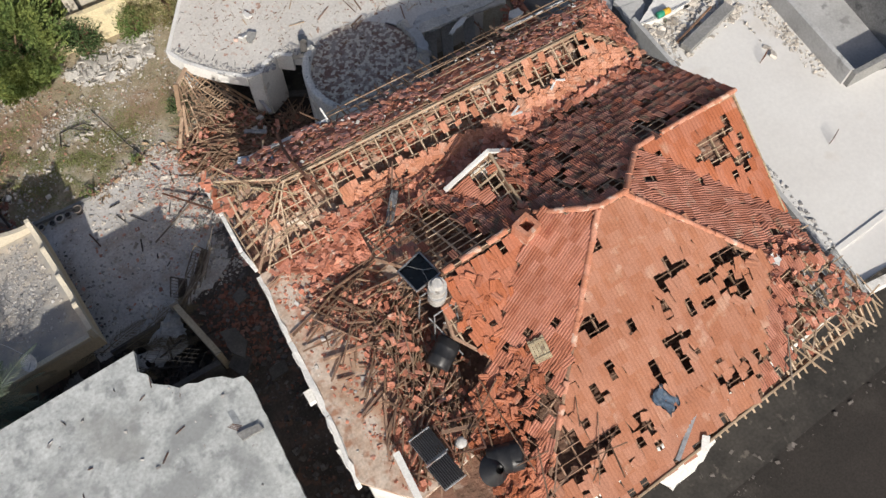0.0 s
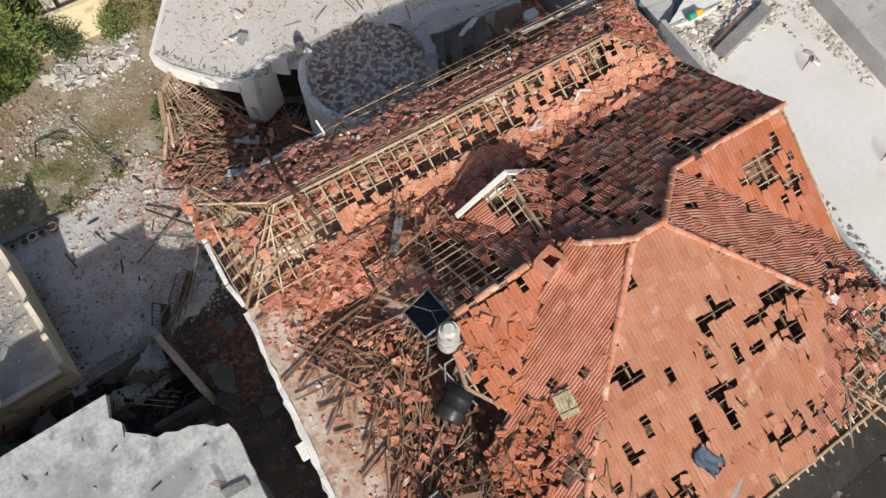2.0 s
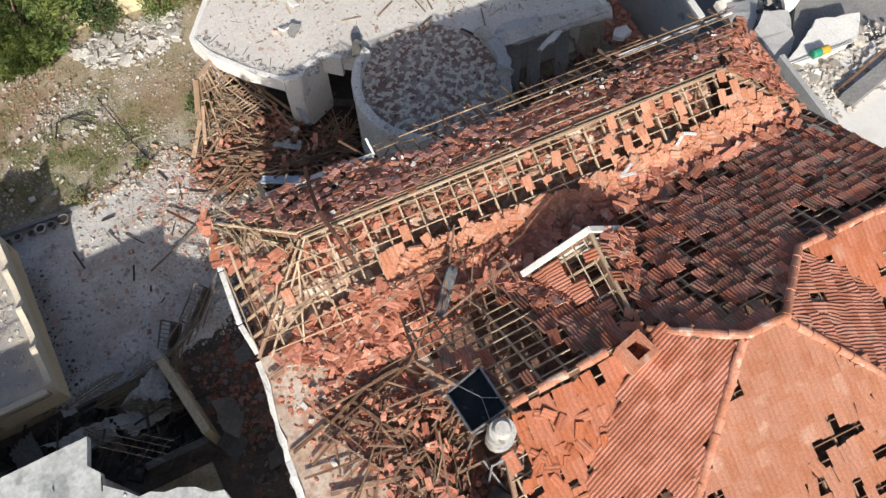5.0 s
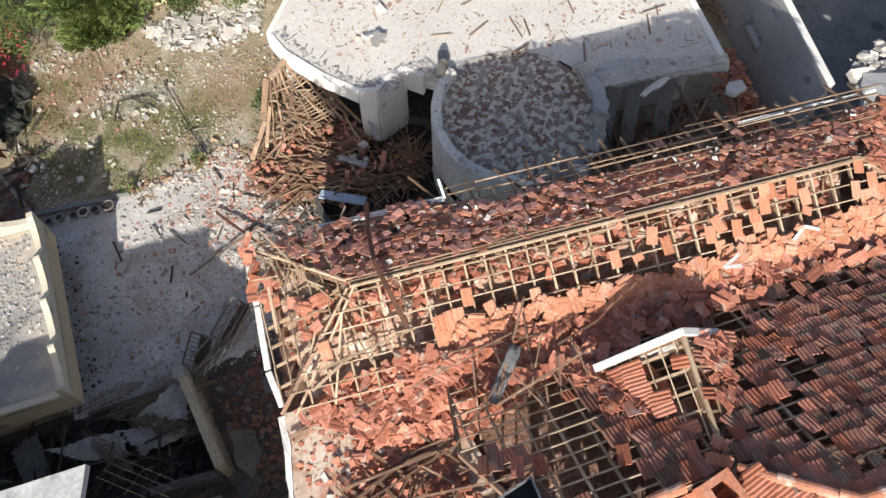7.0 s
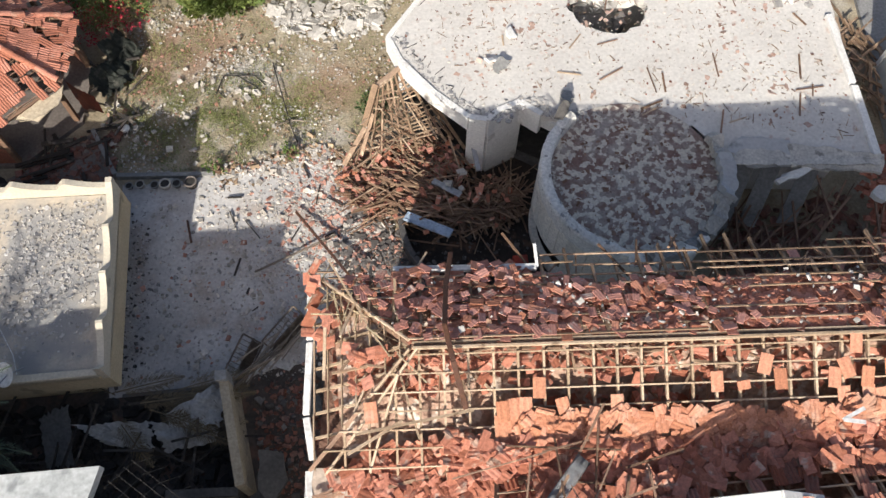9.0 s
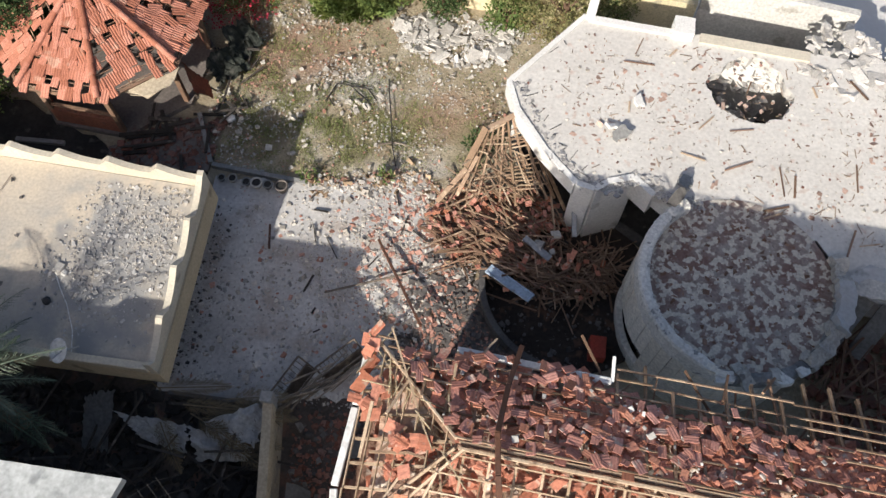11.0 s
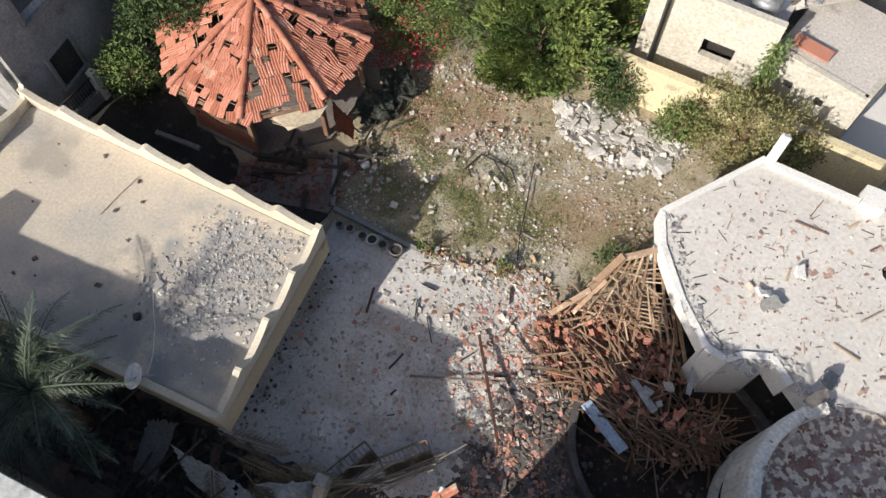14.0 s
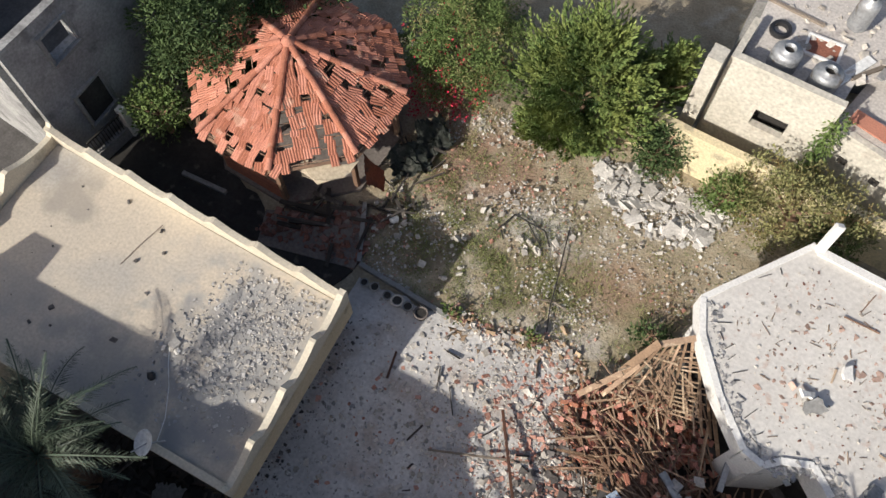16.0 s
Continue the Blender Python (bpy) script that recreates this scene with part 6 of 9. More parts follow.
# solar collector, tanks and frames
def slab_between(name, pts, thick, material, parent, label=""):
    bm = bmesh.new()
    f = bm.faces.new([bm.verts.new(p) for p in pts])
    bmesh.ops.solidify(bm, geom=[f], thickness=thick)
    return part(name, bm, material, parent, label)


panel = thing("solar_collector", "dusty black solar panel in a thin metal frame", "solar panel")
PC = [(4.09, 8.26, 9.09), (4.07, 7.23, 9.65), (4.91, 7.33, 9.59), (4.97, 8.47, 8.97)]
slab_between("glass", PC, 0.03, M_PANEL, panel, "cracked black glass")
for p, q in zip(PC, PC[1:] + PC[:1]):
    strip(panel, "frame", Vector(p) + Vector((0, 0, 0.03)), Vector(q) + Vector((0, 0, 0.03)), 0.04, 0.06, M_STEEL, "thin metal frame")
for p in PC:
    strip(panel, "leg", (p[0], p[1], p[2]), (p[0] + 0.05, p[1], p[2] - 0.6), 0.035, 0.035, M_RUST)
for p, q in (((4.35, 8.33, 9.09), (4.62, 7.8, 9.38)), ((4.62, 7.8, 9.38), (4.9, 7.62, 9.46)), ((4.62, 7.8, 9.38), (4.5, 7.3, 9.64))):
    strip(panel, "crack", Vector(p) + Vector((0, 0, 0.015)), Vector(q) + Vector((0, 0, 0.015)), 0.012, 0.006, M_DUSTW, "pale crack in the glass")
boiler = thing("hot_water_tank", "white upright hot-water tank strapped to a steel frame", "water tank")
for k, (z0, z1, r) in enumerate(((9.0, 9.5, 0.26), (9.5, 9.55, 0.275), (9.55, 10.0, 0.26), (10.0, 10.13, 0.2))):
    bm = bmesh.new()
    bmesh.ops.create_cone(bm, cap_ends=True, segments=28, radius1=r, radius2=r * (0.7 if k == 3 else 1), depth=z1 - z0)
    bmesh.ops.transform(bm, matrix=Matrix.Translation((4.55, 6.96, (z0 + z1) / 2)) @ Matrix.Rotation(0.14, 4, "X"), verts=bm.verts[:])
    part(("body", "strap", "body", "cap")[k], bm, M_DUSTW if k != 1 else M_STEEL, boiler, smooth=False)
for dx, dy in ((-0.35, -0.35), (0.35, -0.35), (-0.35, 0.35), (0.35, 0.35)):
    strip(boiler, "leg", (4.55 + dx, 6.96 + dy, 9.0), (4.6 + dx * 1.3, 6.95 + dy * 1.3, TERR), 0.04, 0.04, M_STEEL)
for p, q in (((4.2, 6.6, 8.98), (4.9, 6.6, 8.98)), ((4.2, 7.3, 8.98), (4.9, 7.3, 8.98)), ((4.5, 6.6, 8.0), (5.3, 5.9, 7.7)), ((4.2, 6.9, 8.2), (4.5, 5.6, 7.5))):
    strip(boiler, "frame_bar", p, q, 0.04, 0.04, M_STEEL)


def drum(name, label, c, r, h, tilt, material, dent=0.0, cut=0.0):
    th = thing(name, label, "tank")
    bm = bmesh.new()
    rings = []
    for z, k in ((0, 0.0), (0, 0.9), (0.04, 1.0), (h * 0.3, 0.985), (h * 0.33, 1.02), (h * 0.36, 0.985), (h * 0.66, 0.985), (h * 0.69, 1.02), (h * 0.72, 0.985), (h - 0.06, 1.0), (h, 0.85), (h, 0.0)):
        rings.append([bm.verts.new((max(k * r, 0.004) * math.cos(a) * (1 - dent * math.sin(3 * z + a)), max(k * r, 0.004) * math.sin(a), z)) for a in np.linspace(0, 2 * math.pi, 29)[:-1]])
    for a, b in zip(rings, rings[1:]):
        for k in range(28):
            bm.faces.new((a[k], a[(k + 1) % 28], b[(k + 1) % 28], b[k]))
    part("shell", bm, material, th, smooth=True)
    th.matrix_world = Matrix.Translation(c) @ Euler([radians(a) for a in tilt]).to_matrix().to_4x4()
    return th


drum("fallen_tank", "dark grey plastic water tank lying on its side", (3.62, 5.72, 7.6), 0.37, 0.9, (82, 0, 118), M_BLACK, 0.04)
drum("fallen_tank", "burst black plastic water tank among broken tiles", (3.3, 2.75, 7.5), 0.42, 1.0, (75, 10, 58), M_BLACK, 0.16)
bm = bmesh.new()
bmesh.ops.create_cone(bm, cap_ends=False, segments=26, radius1=0.45, radius2=0.12, depth=0.35)
bmesh.ops.transform(bm, matrix=pose(3.25, 2.35, 7.85, 22, 15, 0), verts=bm.verts[:])
tagged(link("tank_lid", bm, M_BLACK, smooth=True), "torn conical black tank top beside the burst tank", "tank lid")
louv = thing("solar_collector", "two ribbed dark solar collectors with bent tubes", "solar panel")
for o in (0.0, 0.86):
    c = Vector((2.16, 4.02 - o, 7.45))
    for k in range(11):
        u = -0.32 + 0.064 * k
        strip(louv, "tube", (c.x + u - 0.05, c.y + 0.36, c.z + 0.12 + 0.15 * u), (c.x + u + 0.02, c.y - 0.36, c.z + 0.05 + 0.15 * u), 0.038, 0.03, M_BLACK)
    slab_between("backing", [(c.x - 0.4, c.y + 0.38, c.z + 0.0), (c.x - 0.33, c.y - 0.38, c.z - 0.06), (c.x + 0.37, c.y - 0.38, c.z + 0.04), (c.x + 0.3, c.y + 0.38, c.z + 0.1)], 0.02, M_STEEL, louv)
    strip(louv, "frame", (c.x - 0.4, c.y + 0.4, c.z + 0.08), (c.x + 0.3, c.y + 0.4, c.z + 0.16), 0.04, 0.05, M_STEEL)
    strip(louv, "frame", (c.x - 0.34, c.y - 0.4, c.z + 0.04), (c.x + 0.38, c.y - 0.4, c.z + 0.12), 0.04, 0.05, M_STEEL)
stand = thing("metal_stand", "bent rusty steel tank stand with a white bucket", "metal stand")
SP = [(2.55, 4.3, 8.0), (3.6, 3.85, 8.15), (3.35, 3.0, 8.0), (2.55, 3.35, 7.9)]
for p, q in zip(SP, SP[1:] + SP[:1]):
    strip(stand, "bar", p, q, 0.05, 0.05, M_RUST)
    strip(stand, "leg", p, (p[0], p[1], TERR), 0.045, 0.045, M_RUST)
strip(stand, "bar", (2.6, 4.0, 8.02), (3.5, 3.6, 8.1), 0.12, 0.03, M_WOOD_D)
drum("bucket", "round white plastic bucket on the metal stand", (2.9, 3.55, 7.62), 0.16, 0.36, (12, 0, 0), M_DUSTW)

# odd sheets and boards on the roof
bd = thing("wooden_hatch", "weathered pale slatted wooden hatch lying on the tiles", "hatch")
for k in range(5):
    part("slat", box((-0.25 + 0.1 * k, -0.34, -0.02), (-0.158 + 0.1 * k, 0.34 - 0.03 * (k % 2), 0.02), 0.004), M_WOOD_P, bd)
for y in (-0.28, 0.18):
    part("crosspiece", box((-0.25, y, 0.021), (0.242, y + 0.08, 0.045), 0.004), M_WOOD_P, bd)
bd.matrix_world = Matrix.Translation((6.1, 4.2, P_F1[0](6.1, 4.2) + 0.14)) @ Euler((radians(6), radians(-18), radians(-14))).to_matrix().to_4x4()
bm = bmesh.new()
g = [[bm.verts.new((0.27 * (i / 9 - 0.5) * 2 * (1 + 0.5 * fbm(j * 0.35, 4.0, 1.0)) + 0.06 * math.sin(j * 0.7), 0.43 * (j / 9 - 0.5) * 2 + 0.07 * fbm(i * 0.6, 9.0, 1.0), 0.14 * fbm(i * 0.6, j * 0.5, 1.0) + 0.03)) for i in range(10)] for j in range(10)]
for j in range(9):
    for i in range(9):
        bm.faces.new((g[j][i], g[j][i + 1], g[j + 1][i + 1], g[j + 1][i]))
bmesh.ops.solidify(bm, geom=bm.faces[:], thickness=0.01)
cl = tagged(link("blue_tarp", bm, M_BLUE, smooth=True), "crumpled grey-blue cloth caught on the tiles", "cloth")
cl.matrix_world = Matrix.Translation((8.38, 1.17, P_F2[0](8.38, 1.17) + 0.08)) @ Euler((math.atan(P_F2[2]), 0, radians(14))).to_matrix().to_4x4()
sheet("metal_sheet", "long bent grey metal sheet lying over the rubble", 0.26, 1.25, look((5.36, 10.6, 8.05), (5.36, 10.6, 9), 0) @ pose(0, 0, 0, 8, 180, 44), M_STEEL, 0.05, 3, 0.06, amp=0.004)
brown = thing("bent_pole", "long rusty brown pole bent over the roof ridge", "pole")
for p, q in zip([(3.95, 15.5, 7.5), (3.75, 14.6, 7.95), (3.62, 13.6, 8.5), (3.7, 12.9, 8.55)], [(3.75, 14.6, 7.95), (3.62, 13.6, 8.5), (3.7, 12.9, 8.55), (3.85, 12.1, 8.2)]):
    strip(brown, "length", p, q, 0.10, 0.06, M_RUST)
for p, q in (((10.6, 11.28, 7.95), (11.05, 11.45, 7.95)), ((10.6, 11.28, 7.97), (11.0, 11.2, 7.93)), ((12.4, 11.4, 7.85), (12.75, 11.6, 7.9)), ((12.75, 11.6, 7.9), (13.05, 11.45, 7.85))):
    tagged(link("white_strip", (lambda b: (add_box(b, (-0.5, -0.5, -0.5), (0.5, 0.5, 0.5), along(p, q, 0.07, 0.03)), b)[1])(bmesh.new()), M_WHITE), "broken white plastic strip on the tiles", "plastic strip", "white strips")
tagged(link("white_board", (lambda b: (add_box(b, (-0.5, -0.5, -0.5), (0.5, 0.5, 0.5), along((1.32, 4.4, 7.42), (1.12, 2.9, 7.38), 0.2, 0.06)), b)[1])(bmesh.new()), M_PLASTER), "long white wooden board on the terrace", "board")
bm = prism(jag([(6.95, -0.28), (9.2, -0.28), (9.15, -0.55), (8.5, -0.75), (7.25, -0.85)], 0.2, 0.05, 7), 6.5, 6.6)
for v in bm.verts:
    v.co.z += 0.45 * (v.co.y + 0.3)
part("hanging_plaster", bm, M_PLASTER, house, "torn white eaves soffit hanging from the wall")
for k in range(22):
    x = 9.3 + 0.32 * k + 0.05 * math.sin(k * 5)
    strip(house, "eaves_batten", (x, -0.1, P_F2[0](x, -0.1) - 0.1), (x + 0.04, -0.55 - 0.2 * abs(math.sin(k * 3.1)), 6.55), 0.05, 0.05, M_WOOD)
# ---- rubble and litter ----
def rubble(name, label, n, place, size, material, seed, flat=0.6, parent=None, power=2.2):
    """Many broken angular stones in one mesh."""
    rnd = np.random.RandomState(seed)
    pr = random.Random(seed)
    t = (1 + 5 ** 0.5) / 2
    ico = np.array([(-1, t, 0), (1, t, 0), (-1, -t, 0), (1, -t, 0), (0, -1, t), (0, 1, t), (0, -1, -t), (0, 1, -t), (t, 0, -1), (t, 0, 1), (-t, 0, -1), (-t, 0, 1)], float) / 1.9
    cube = np.array([(x, y, z) for z in (-1, 1) for x, y in ((-1, -1), (1, -1), (1, 1), (-1, 1))], float)
    fi = [(0, 11, 5), (0, 5, 1), (0, 1, 7), (0, 7, 10), (0, 10, 11), (1, 5, 9), (5, 11, 4), (11, 10, 2), (10, 7, 6), (7, 1, 8), (3, 9, 4), (3, 4, 2), (3, 2, 6), (3, 6, 8), (3, 8, 9), (4, 9, 5), (2, 4, 11), (6, 2, 10), (8, 6, 7), (9, 8, 1)]
    fc = [(3, 2, 1, 0), (4, 5, 6, 7), (0, 1, 5, 4), (1, 2, 6, 5), (2, 3, 7, 6), (3, 0, 4, 7)]
    V, F, o = [], [], 0
    for _ in range(n):
        x, y, z = place(pr)
        s = size[0] + (size[1] - size[0]) * pr.random() ** power
        base, faces = (ico, fi) if pr.random() < 0.45 else (cube, fc)
        v = base * (1 + rnd.uniform(-0.28, 0.28, base.shape)) * np.array([rnd.uniform(0.7, 1.3), rnd.uniform(0.5, 1.1), flat * rnd.uniform(0.5, 1.1)]) * s / 2
        r = np.array(Euler((rnd.normal(0, 0.3), rnd.normal(0, 0.3), rnd.uniform(0, 6.28))).to_matrix())
        V.append(v @ r.T + (x, y, z + 0.25 * s * flat))
        F += [tuple(i + o for i in f) for f in faces]
        o += len(base)
    me = bpy.data.meshes.new(name)
    me.from_pydata(np.concatenate(V).tolist(), [], F)
    me.materials.append(material)
    ob = new(name, me)
    if parent:
        ob.parent = parent
    return tagged(ob, label, "rubble", kind="stuff")


def spread_in(poly, z=0.05, dens=None):
    def f(r):
        while True:
            x, y = in_poly(r, poly)
            if dens is None or r.random() < dens(x, y):
                return x, y, (z(x, y) if callable(z) else z)
    return f


def near(cx, cy, r):
    return lambda x, y: math.exp(-((x - cx) ** 2 + (y - cy) ** 2) / (r * r))


def clump(s, off):
    """A patchy density: crumbs lie in drifts, with bare stretches between."""
    return lambda x, y: max(0.03, 0.25 + 1.2 * fbm(x + off, y, s)) ** 1.3


GARDEN = [(-6.4, 22.8), (-2.8, 22.6), (0.6, 23.2), (2.2, 22.0), (3.0, 25.0), (4.9, 28.0), (4.6, 29.8), (-2.0, 30.2), (-6.4, 29.4), (-6.6, 25.0)]
COURT = [(-5.3, 15.6), (0.8, 15.6), (3.0, 19.0), (3.2, 20.8), (1.4, 21.6), (0.8, 23.2), (-3.0, 22.4), (-5.3, 22.3)]
STRIP = [(-1.8, 4.5), (0.2, 4.5), (0.9, 11.0), (0.9, 15.6), (-1.6, 15.6), (-1.4, 12.2), (-1.0, 9.6)]
ALLEY = [(-12.5, 13.2), (-3.2, 12.6), (-1.7, 12.4), (-2.1, 15.1), (-5.0, 15.3), (-12.5, 15.3)]
HEAP = [(-1.3, 29.5), (-0.7, 28.2), (1.0, 27.5), (2.9, 27.9), (3.5, 29.5), (1.2, 29.9)]
heap_d = lambda x, y: 0.12 + near(0.0, 28.9, 1.0)(x, y) + near(2.2, 28.7, 1.0)(x, y)
rubble("white_rubble", "heap of broken white plaster slabs by the garden wall", 140, spread_in(HEAP, 0.05, heap_d), (0.12, 0.5), M_ROCK_W, 1, 0.2, power=2.4)
rubble("white_rubble", "small white plaster pieces around the slab heap", 2200, spread_in(HEAP, 0.02, heap_d), (0.02, 0.16), M_ROCK_W, 101, 0.4, power=3)
rubble("garden_stones", "white crumbs strewn over the dry garden", 5200, spread_in(GARDEN, 0.0, clump(0.6, 8)), (0.012, 0.085), M_ROCK_W, 102, 0.5, power=4)
rubble("garden_stones", "reddish tile crumbs strewn over the dry garden", 1500, spread_in(GARDEN, 0.0, lambda x, y: 0.15 + near(-5.4, 26.4, 1.6)(x, y) + near(-2.5, 28.6, 1.8)(x, y)), (0.015, 0.10), M_BRICK, 103, 0.4, power=3.5)
rubble("garden_stones", "pale stones strewn over the dry garden", 1300, spread_in(GARDEN, 0.0, clump(0.5, 14)), (0.02, 0.2), M_ROCK_T, 2, 0.6, power=6)
rubble("garden_litter", "fine brown litter over the dry garden", 5000, spread_in(GARDEN, 0.0, clump(0.8, 3)), (0.012, 0.07), M_LITTER, 3, 0.4, power=3)
rubble("courtyard_stones", "grey rubble strewn over the courtyard", 2000, spread_in(COURT, 0.05, lambda x, y: 0.35 + 0.65 * min(1, max(0, (x + 4) / 4))), (0.02, 0.15), M_ROCK_T, 4, 0.6, power=5)
rubble("courtyard_stones", "white rubble strewn over the courtyard", 900, spread_in(COURT, 0.05, lambda x, y: 0.12 + near(0.3, 21.2, 2.0)(x, y) + 0.7 * near(-0.5, 19.5, 2.2)(x, y)), (0.02, 0.2), M_ROCK_T, 5, 0.55, power=4)
rubble("courtyard_stones", "fine pale crumbs over the sunlit courtyard", 3200, spread_in(COURT, 0.05, lambda x, y: 0.06 + near(0.3, 20.6, 1.9)(x, y)), (0.015, 0.09), M_ROCK_T, 55, 0.5, power=3)
# dark strip by the wall: debris, and the overhang's shadow put into stone colour
rubble("courtyard_stones", "dark stones for debris and overhang shadow along the cream house", 800, spread_in([(-5.7, 15.6), (-4.6, 15.6), (-4.4, 18.0), (-4.8, 21.4), (-5.8, 21.3)], 0.05, lambda x, y: max(0.1, 1 - 0.9 * (x + 5.4))), (0.015, 0.11), M_ROCK_D, 56, 0.5, power=5)
rubble("courtyard_stones", "small grey stones over the shaded courtyard", 2600, spread_in(COURT, 0.05, lambda x, y: 1.0 if y < 20 else 0.3), (0.015, 0.11), M_ROCK_G, 57, 0.5, power=3)
# dark debris added to darken the path where gazebo and trees shade it
rubble("path_debris", "dark brick debris added to the garden path for the gazebo's shadow", 700, spread_in([(-9.3, 22.2), (-6.0, 22.6), (-5.9, 24.6), (-7.6, 24.2), (-9.2, 23.2)], 0.04), (0.02, 0.22), M_BRICK_D, 58, 0.5, power=3)
rubble("brick_rubble", "broken red brick and tile over the courtyard", 2000, spread_in(COURT + [], 0.05, lambda x, y: 0.03 + near(0.9, 21.5, 1.5)(x, y) + 0.8 * near(1.2, 19.2, 1.5)(x, y)), (0.02, 0.17), M_BRICK, 6, 0.35, power=4)
rubble("brick_rubble", "broken brick in the passage beside the house", 900, spread_in(STRIP, 0.03, lambda x, y: 0.05 + near(0, 13.8, 1.6)(x, y)), (0.03, 0.2), M_BRICK_D, 7, 0.5, power=2.5)
rubble("passage_rubble", "grey rubble in the passage beside the house", 900, spread_in(STRIP, 0.03), (0.03, 0.26), M_ROCK_D, 8, 0.6, power=4)
rubble("alley_debris", "near-black debris between the houses", 1100, spread_in(ALLEY, 0.02), (0.05, 0.45), M_DARK, 9, 0.6, power=2.5)
rubble("roof_gravel", "pale gravel and plaster lumps on the sandy roof", 1500, spread_in([(-9.4, 16.4), (-5.3, 16.4), (-5.4, 20.7), (-8.2, 20.6)], 2.15, lambda x, y: 0.015 + near(-6.0, 19.6, 1.35)(x, y) + 0.5 * near(-6.6, 18.3, 1.3)(x, y)), (0.012, 0.10), M_ROCK_T, 110, 0.45, power=3.6)
rubble("roof_gravel", "grey gravel and plaster lumps on the sandy roof", 3600, spread_in([(-9.4, 16.2), (-5.3, 15.8), (-5.4, 20.7), (-8.2, 20.6)], 2.15, lambda x, y: 0.03 + near(-6.6, 18.8, 1.9)(x, y)), (0.01, 0.12), M_ROCK_G, 10, 0.45, power=5.5)
rubble("roof_gravel", "dark lumps on the sandy roof", 45, spread_in([(-13.5, 16.0), (-5.3, 15.8), (-5.4, 20.7), (-13.5, 20.9)], 2.15), (0.02, 0.14), M_ROCK_D, 11, 0.6, power=3)
rubble("roof_flakes", "reddish burnt flakes on the round deck", 260, lambda r: (lambda a, d: (DC.x + d * math.cos(a), DC.y + d * math.sin(a), SLAB + 0.02))(r.uniform(0, 6.28), 2.3 * r.random() ** 0.5), (0.03, 0.16), M_FLAKE, 12, 0.1)
rubble("roof_flakes", "pale plaster flakes on the round deck", 150, lambda r: (lambda a, d: (DC.x + d * math.cos(a), DC.y + d * math.sin(a), SLAB + 0.03))(r.uniform(0, 6.28), 2.35 * r.random() ** 0.5), (0.03, 0.2), M_ROCK_T, 13, 0.08, power=2.6)
rubble("roof_litter", "white plaster crumbs among the broken tiles", 520, spread_in([(5.0, 13.4), (14.4, 12.9), (14.6, 13.8), (5.0, 14.5)], lambda x, y: min(P_NS[0](x, y) - 0.1, ATTIC + 1.06)), (0.02, 0.2), M_ROCK_T, 131, 0.4, power=3)
rubble("mortar_lump", "pinkish mortar lump at the head of the dormer ridge", 5, lambda r: (8.32 + r.gauss(0, 0.05), 7.85 + r.gauss(0, 0.05), 9.1), (0.1, 0.2), M_RIDGE, 132, 0.8)
rubble("roof_litter", "small plaster lumps over the ruined roof", 1600, spread_in([(3.5, 25), (5.6, 22.2), (8.4, 22.0), (16.3, 19.8), (16.8, 26.4), (5.4, 27.4)], SLAB), (0.01, 0.08), M_ROCK_T, 14, 0.6, power=3)
rubble("roof_litter", "brick crumbs over the ruined roof", 350, spread_in([(3.5, 25), (5.6, 22.2), (8.4, 22.0), (16.3, 19.8), (16.8, 26.4), (5.4, 27.4)], SLAB), (0.01, 0.08), M_BRICK_D, 15, 0.5, power=3)
rubble("roof_litter", "flat red-brown tile flakes over the ruined roof", 380, spread_in([(3.8, 25), (5.6, 22.5), (8.4, 22.3), (16.0, 20.0), (16.4, 26.2), (5.6, 27.2)], SLAB, clump(0.7, 21)), (0.03, 0.2), M_DUSTR, 151, 0.1, power=2.6)
rubble("fallen_plaster", "broken concrete and plaster inside the blown hole", 160, spread_in([(9.0, 24.9), (11.0, 24.9), (11.0, 26.8), (9.2, 26.8)], lambda x, y: 0.1 + 1.5 * max(0, (y - 25.2)) * 0.7), (0.06, 0.5), M_ROCK_G, 16, 0.4)
rubble("fallen_plaster", "white rubble spilled at the ruined roof's far end", 460, spread_in([(11.3, 26.2), (16.8, 24.8), (16.9, 27.4), (12.0, 28.4)], SLAB - 0.1), (0.06, 0.5), M_ROCK_W, 17, 0.5, power=3)
rubble("yard_rubble", "rubble along the edge of the concrete roof", 420, spread_in([(18.8, 12.3), (23.0, 12.6), (22.4, 9.0), (22.9, 13.6), (18.9, 13.6)], 4.72), (0.03, 0.3), M_ROCK_T, 18, 0.5, power=4)
rubble("yard_rubble", "crumbs along the parapet of the concrete roof", 260, spread_in([(17.2, 1.8), (18.1, 1.8), (18.6, 6.0), (18.0, 6.0)], 4.7), (0.03, 0.2), M_ROCK_G, 19, 0.5, power=3)
rubble("roadside_rubble", "grey and red rubble along the road edge", 700, spread_in([(3.0, -2.9), (22, -2.9), (22, -0.6), (16.2, -0.4), (3.0, -0.4)], 0.02), (0.03, 0.2), M_ROCK_D, 20, 0.6, power=4)
rubble("debris", "broken blocks and tiles beside the round bay", 500, spread_in([(12.3, 16.2), (17.4, 15.8), (17.2, 19.8), (12.4, 19.4)], 0.05), (0.06, 0.4), M_BRICK_D, 21, 0.6)
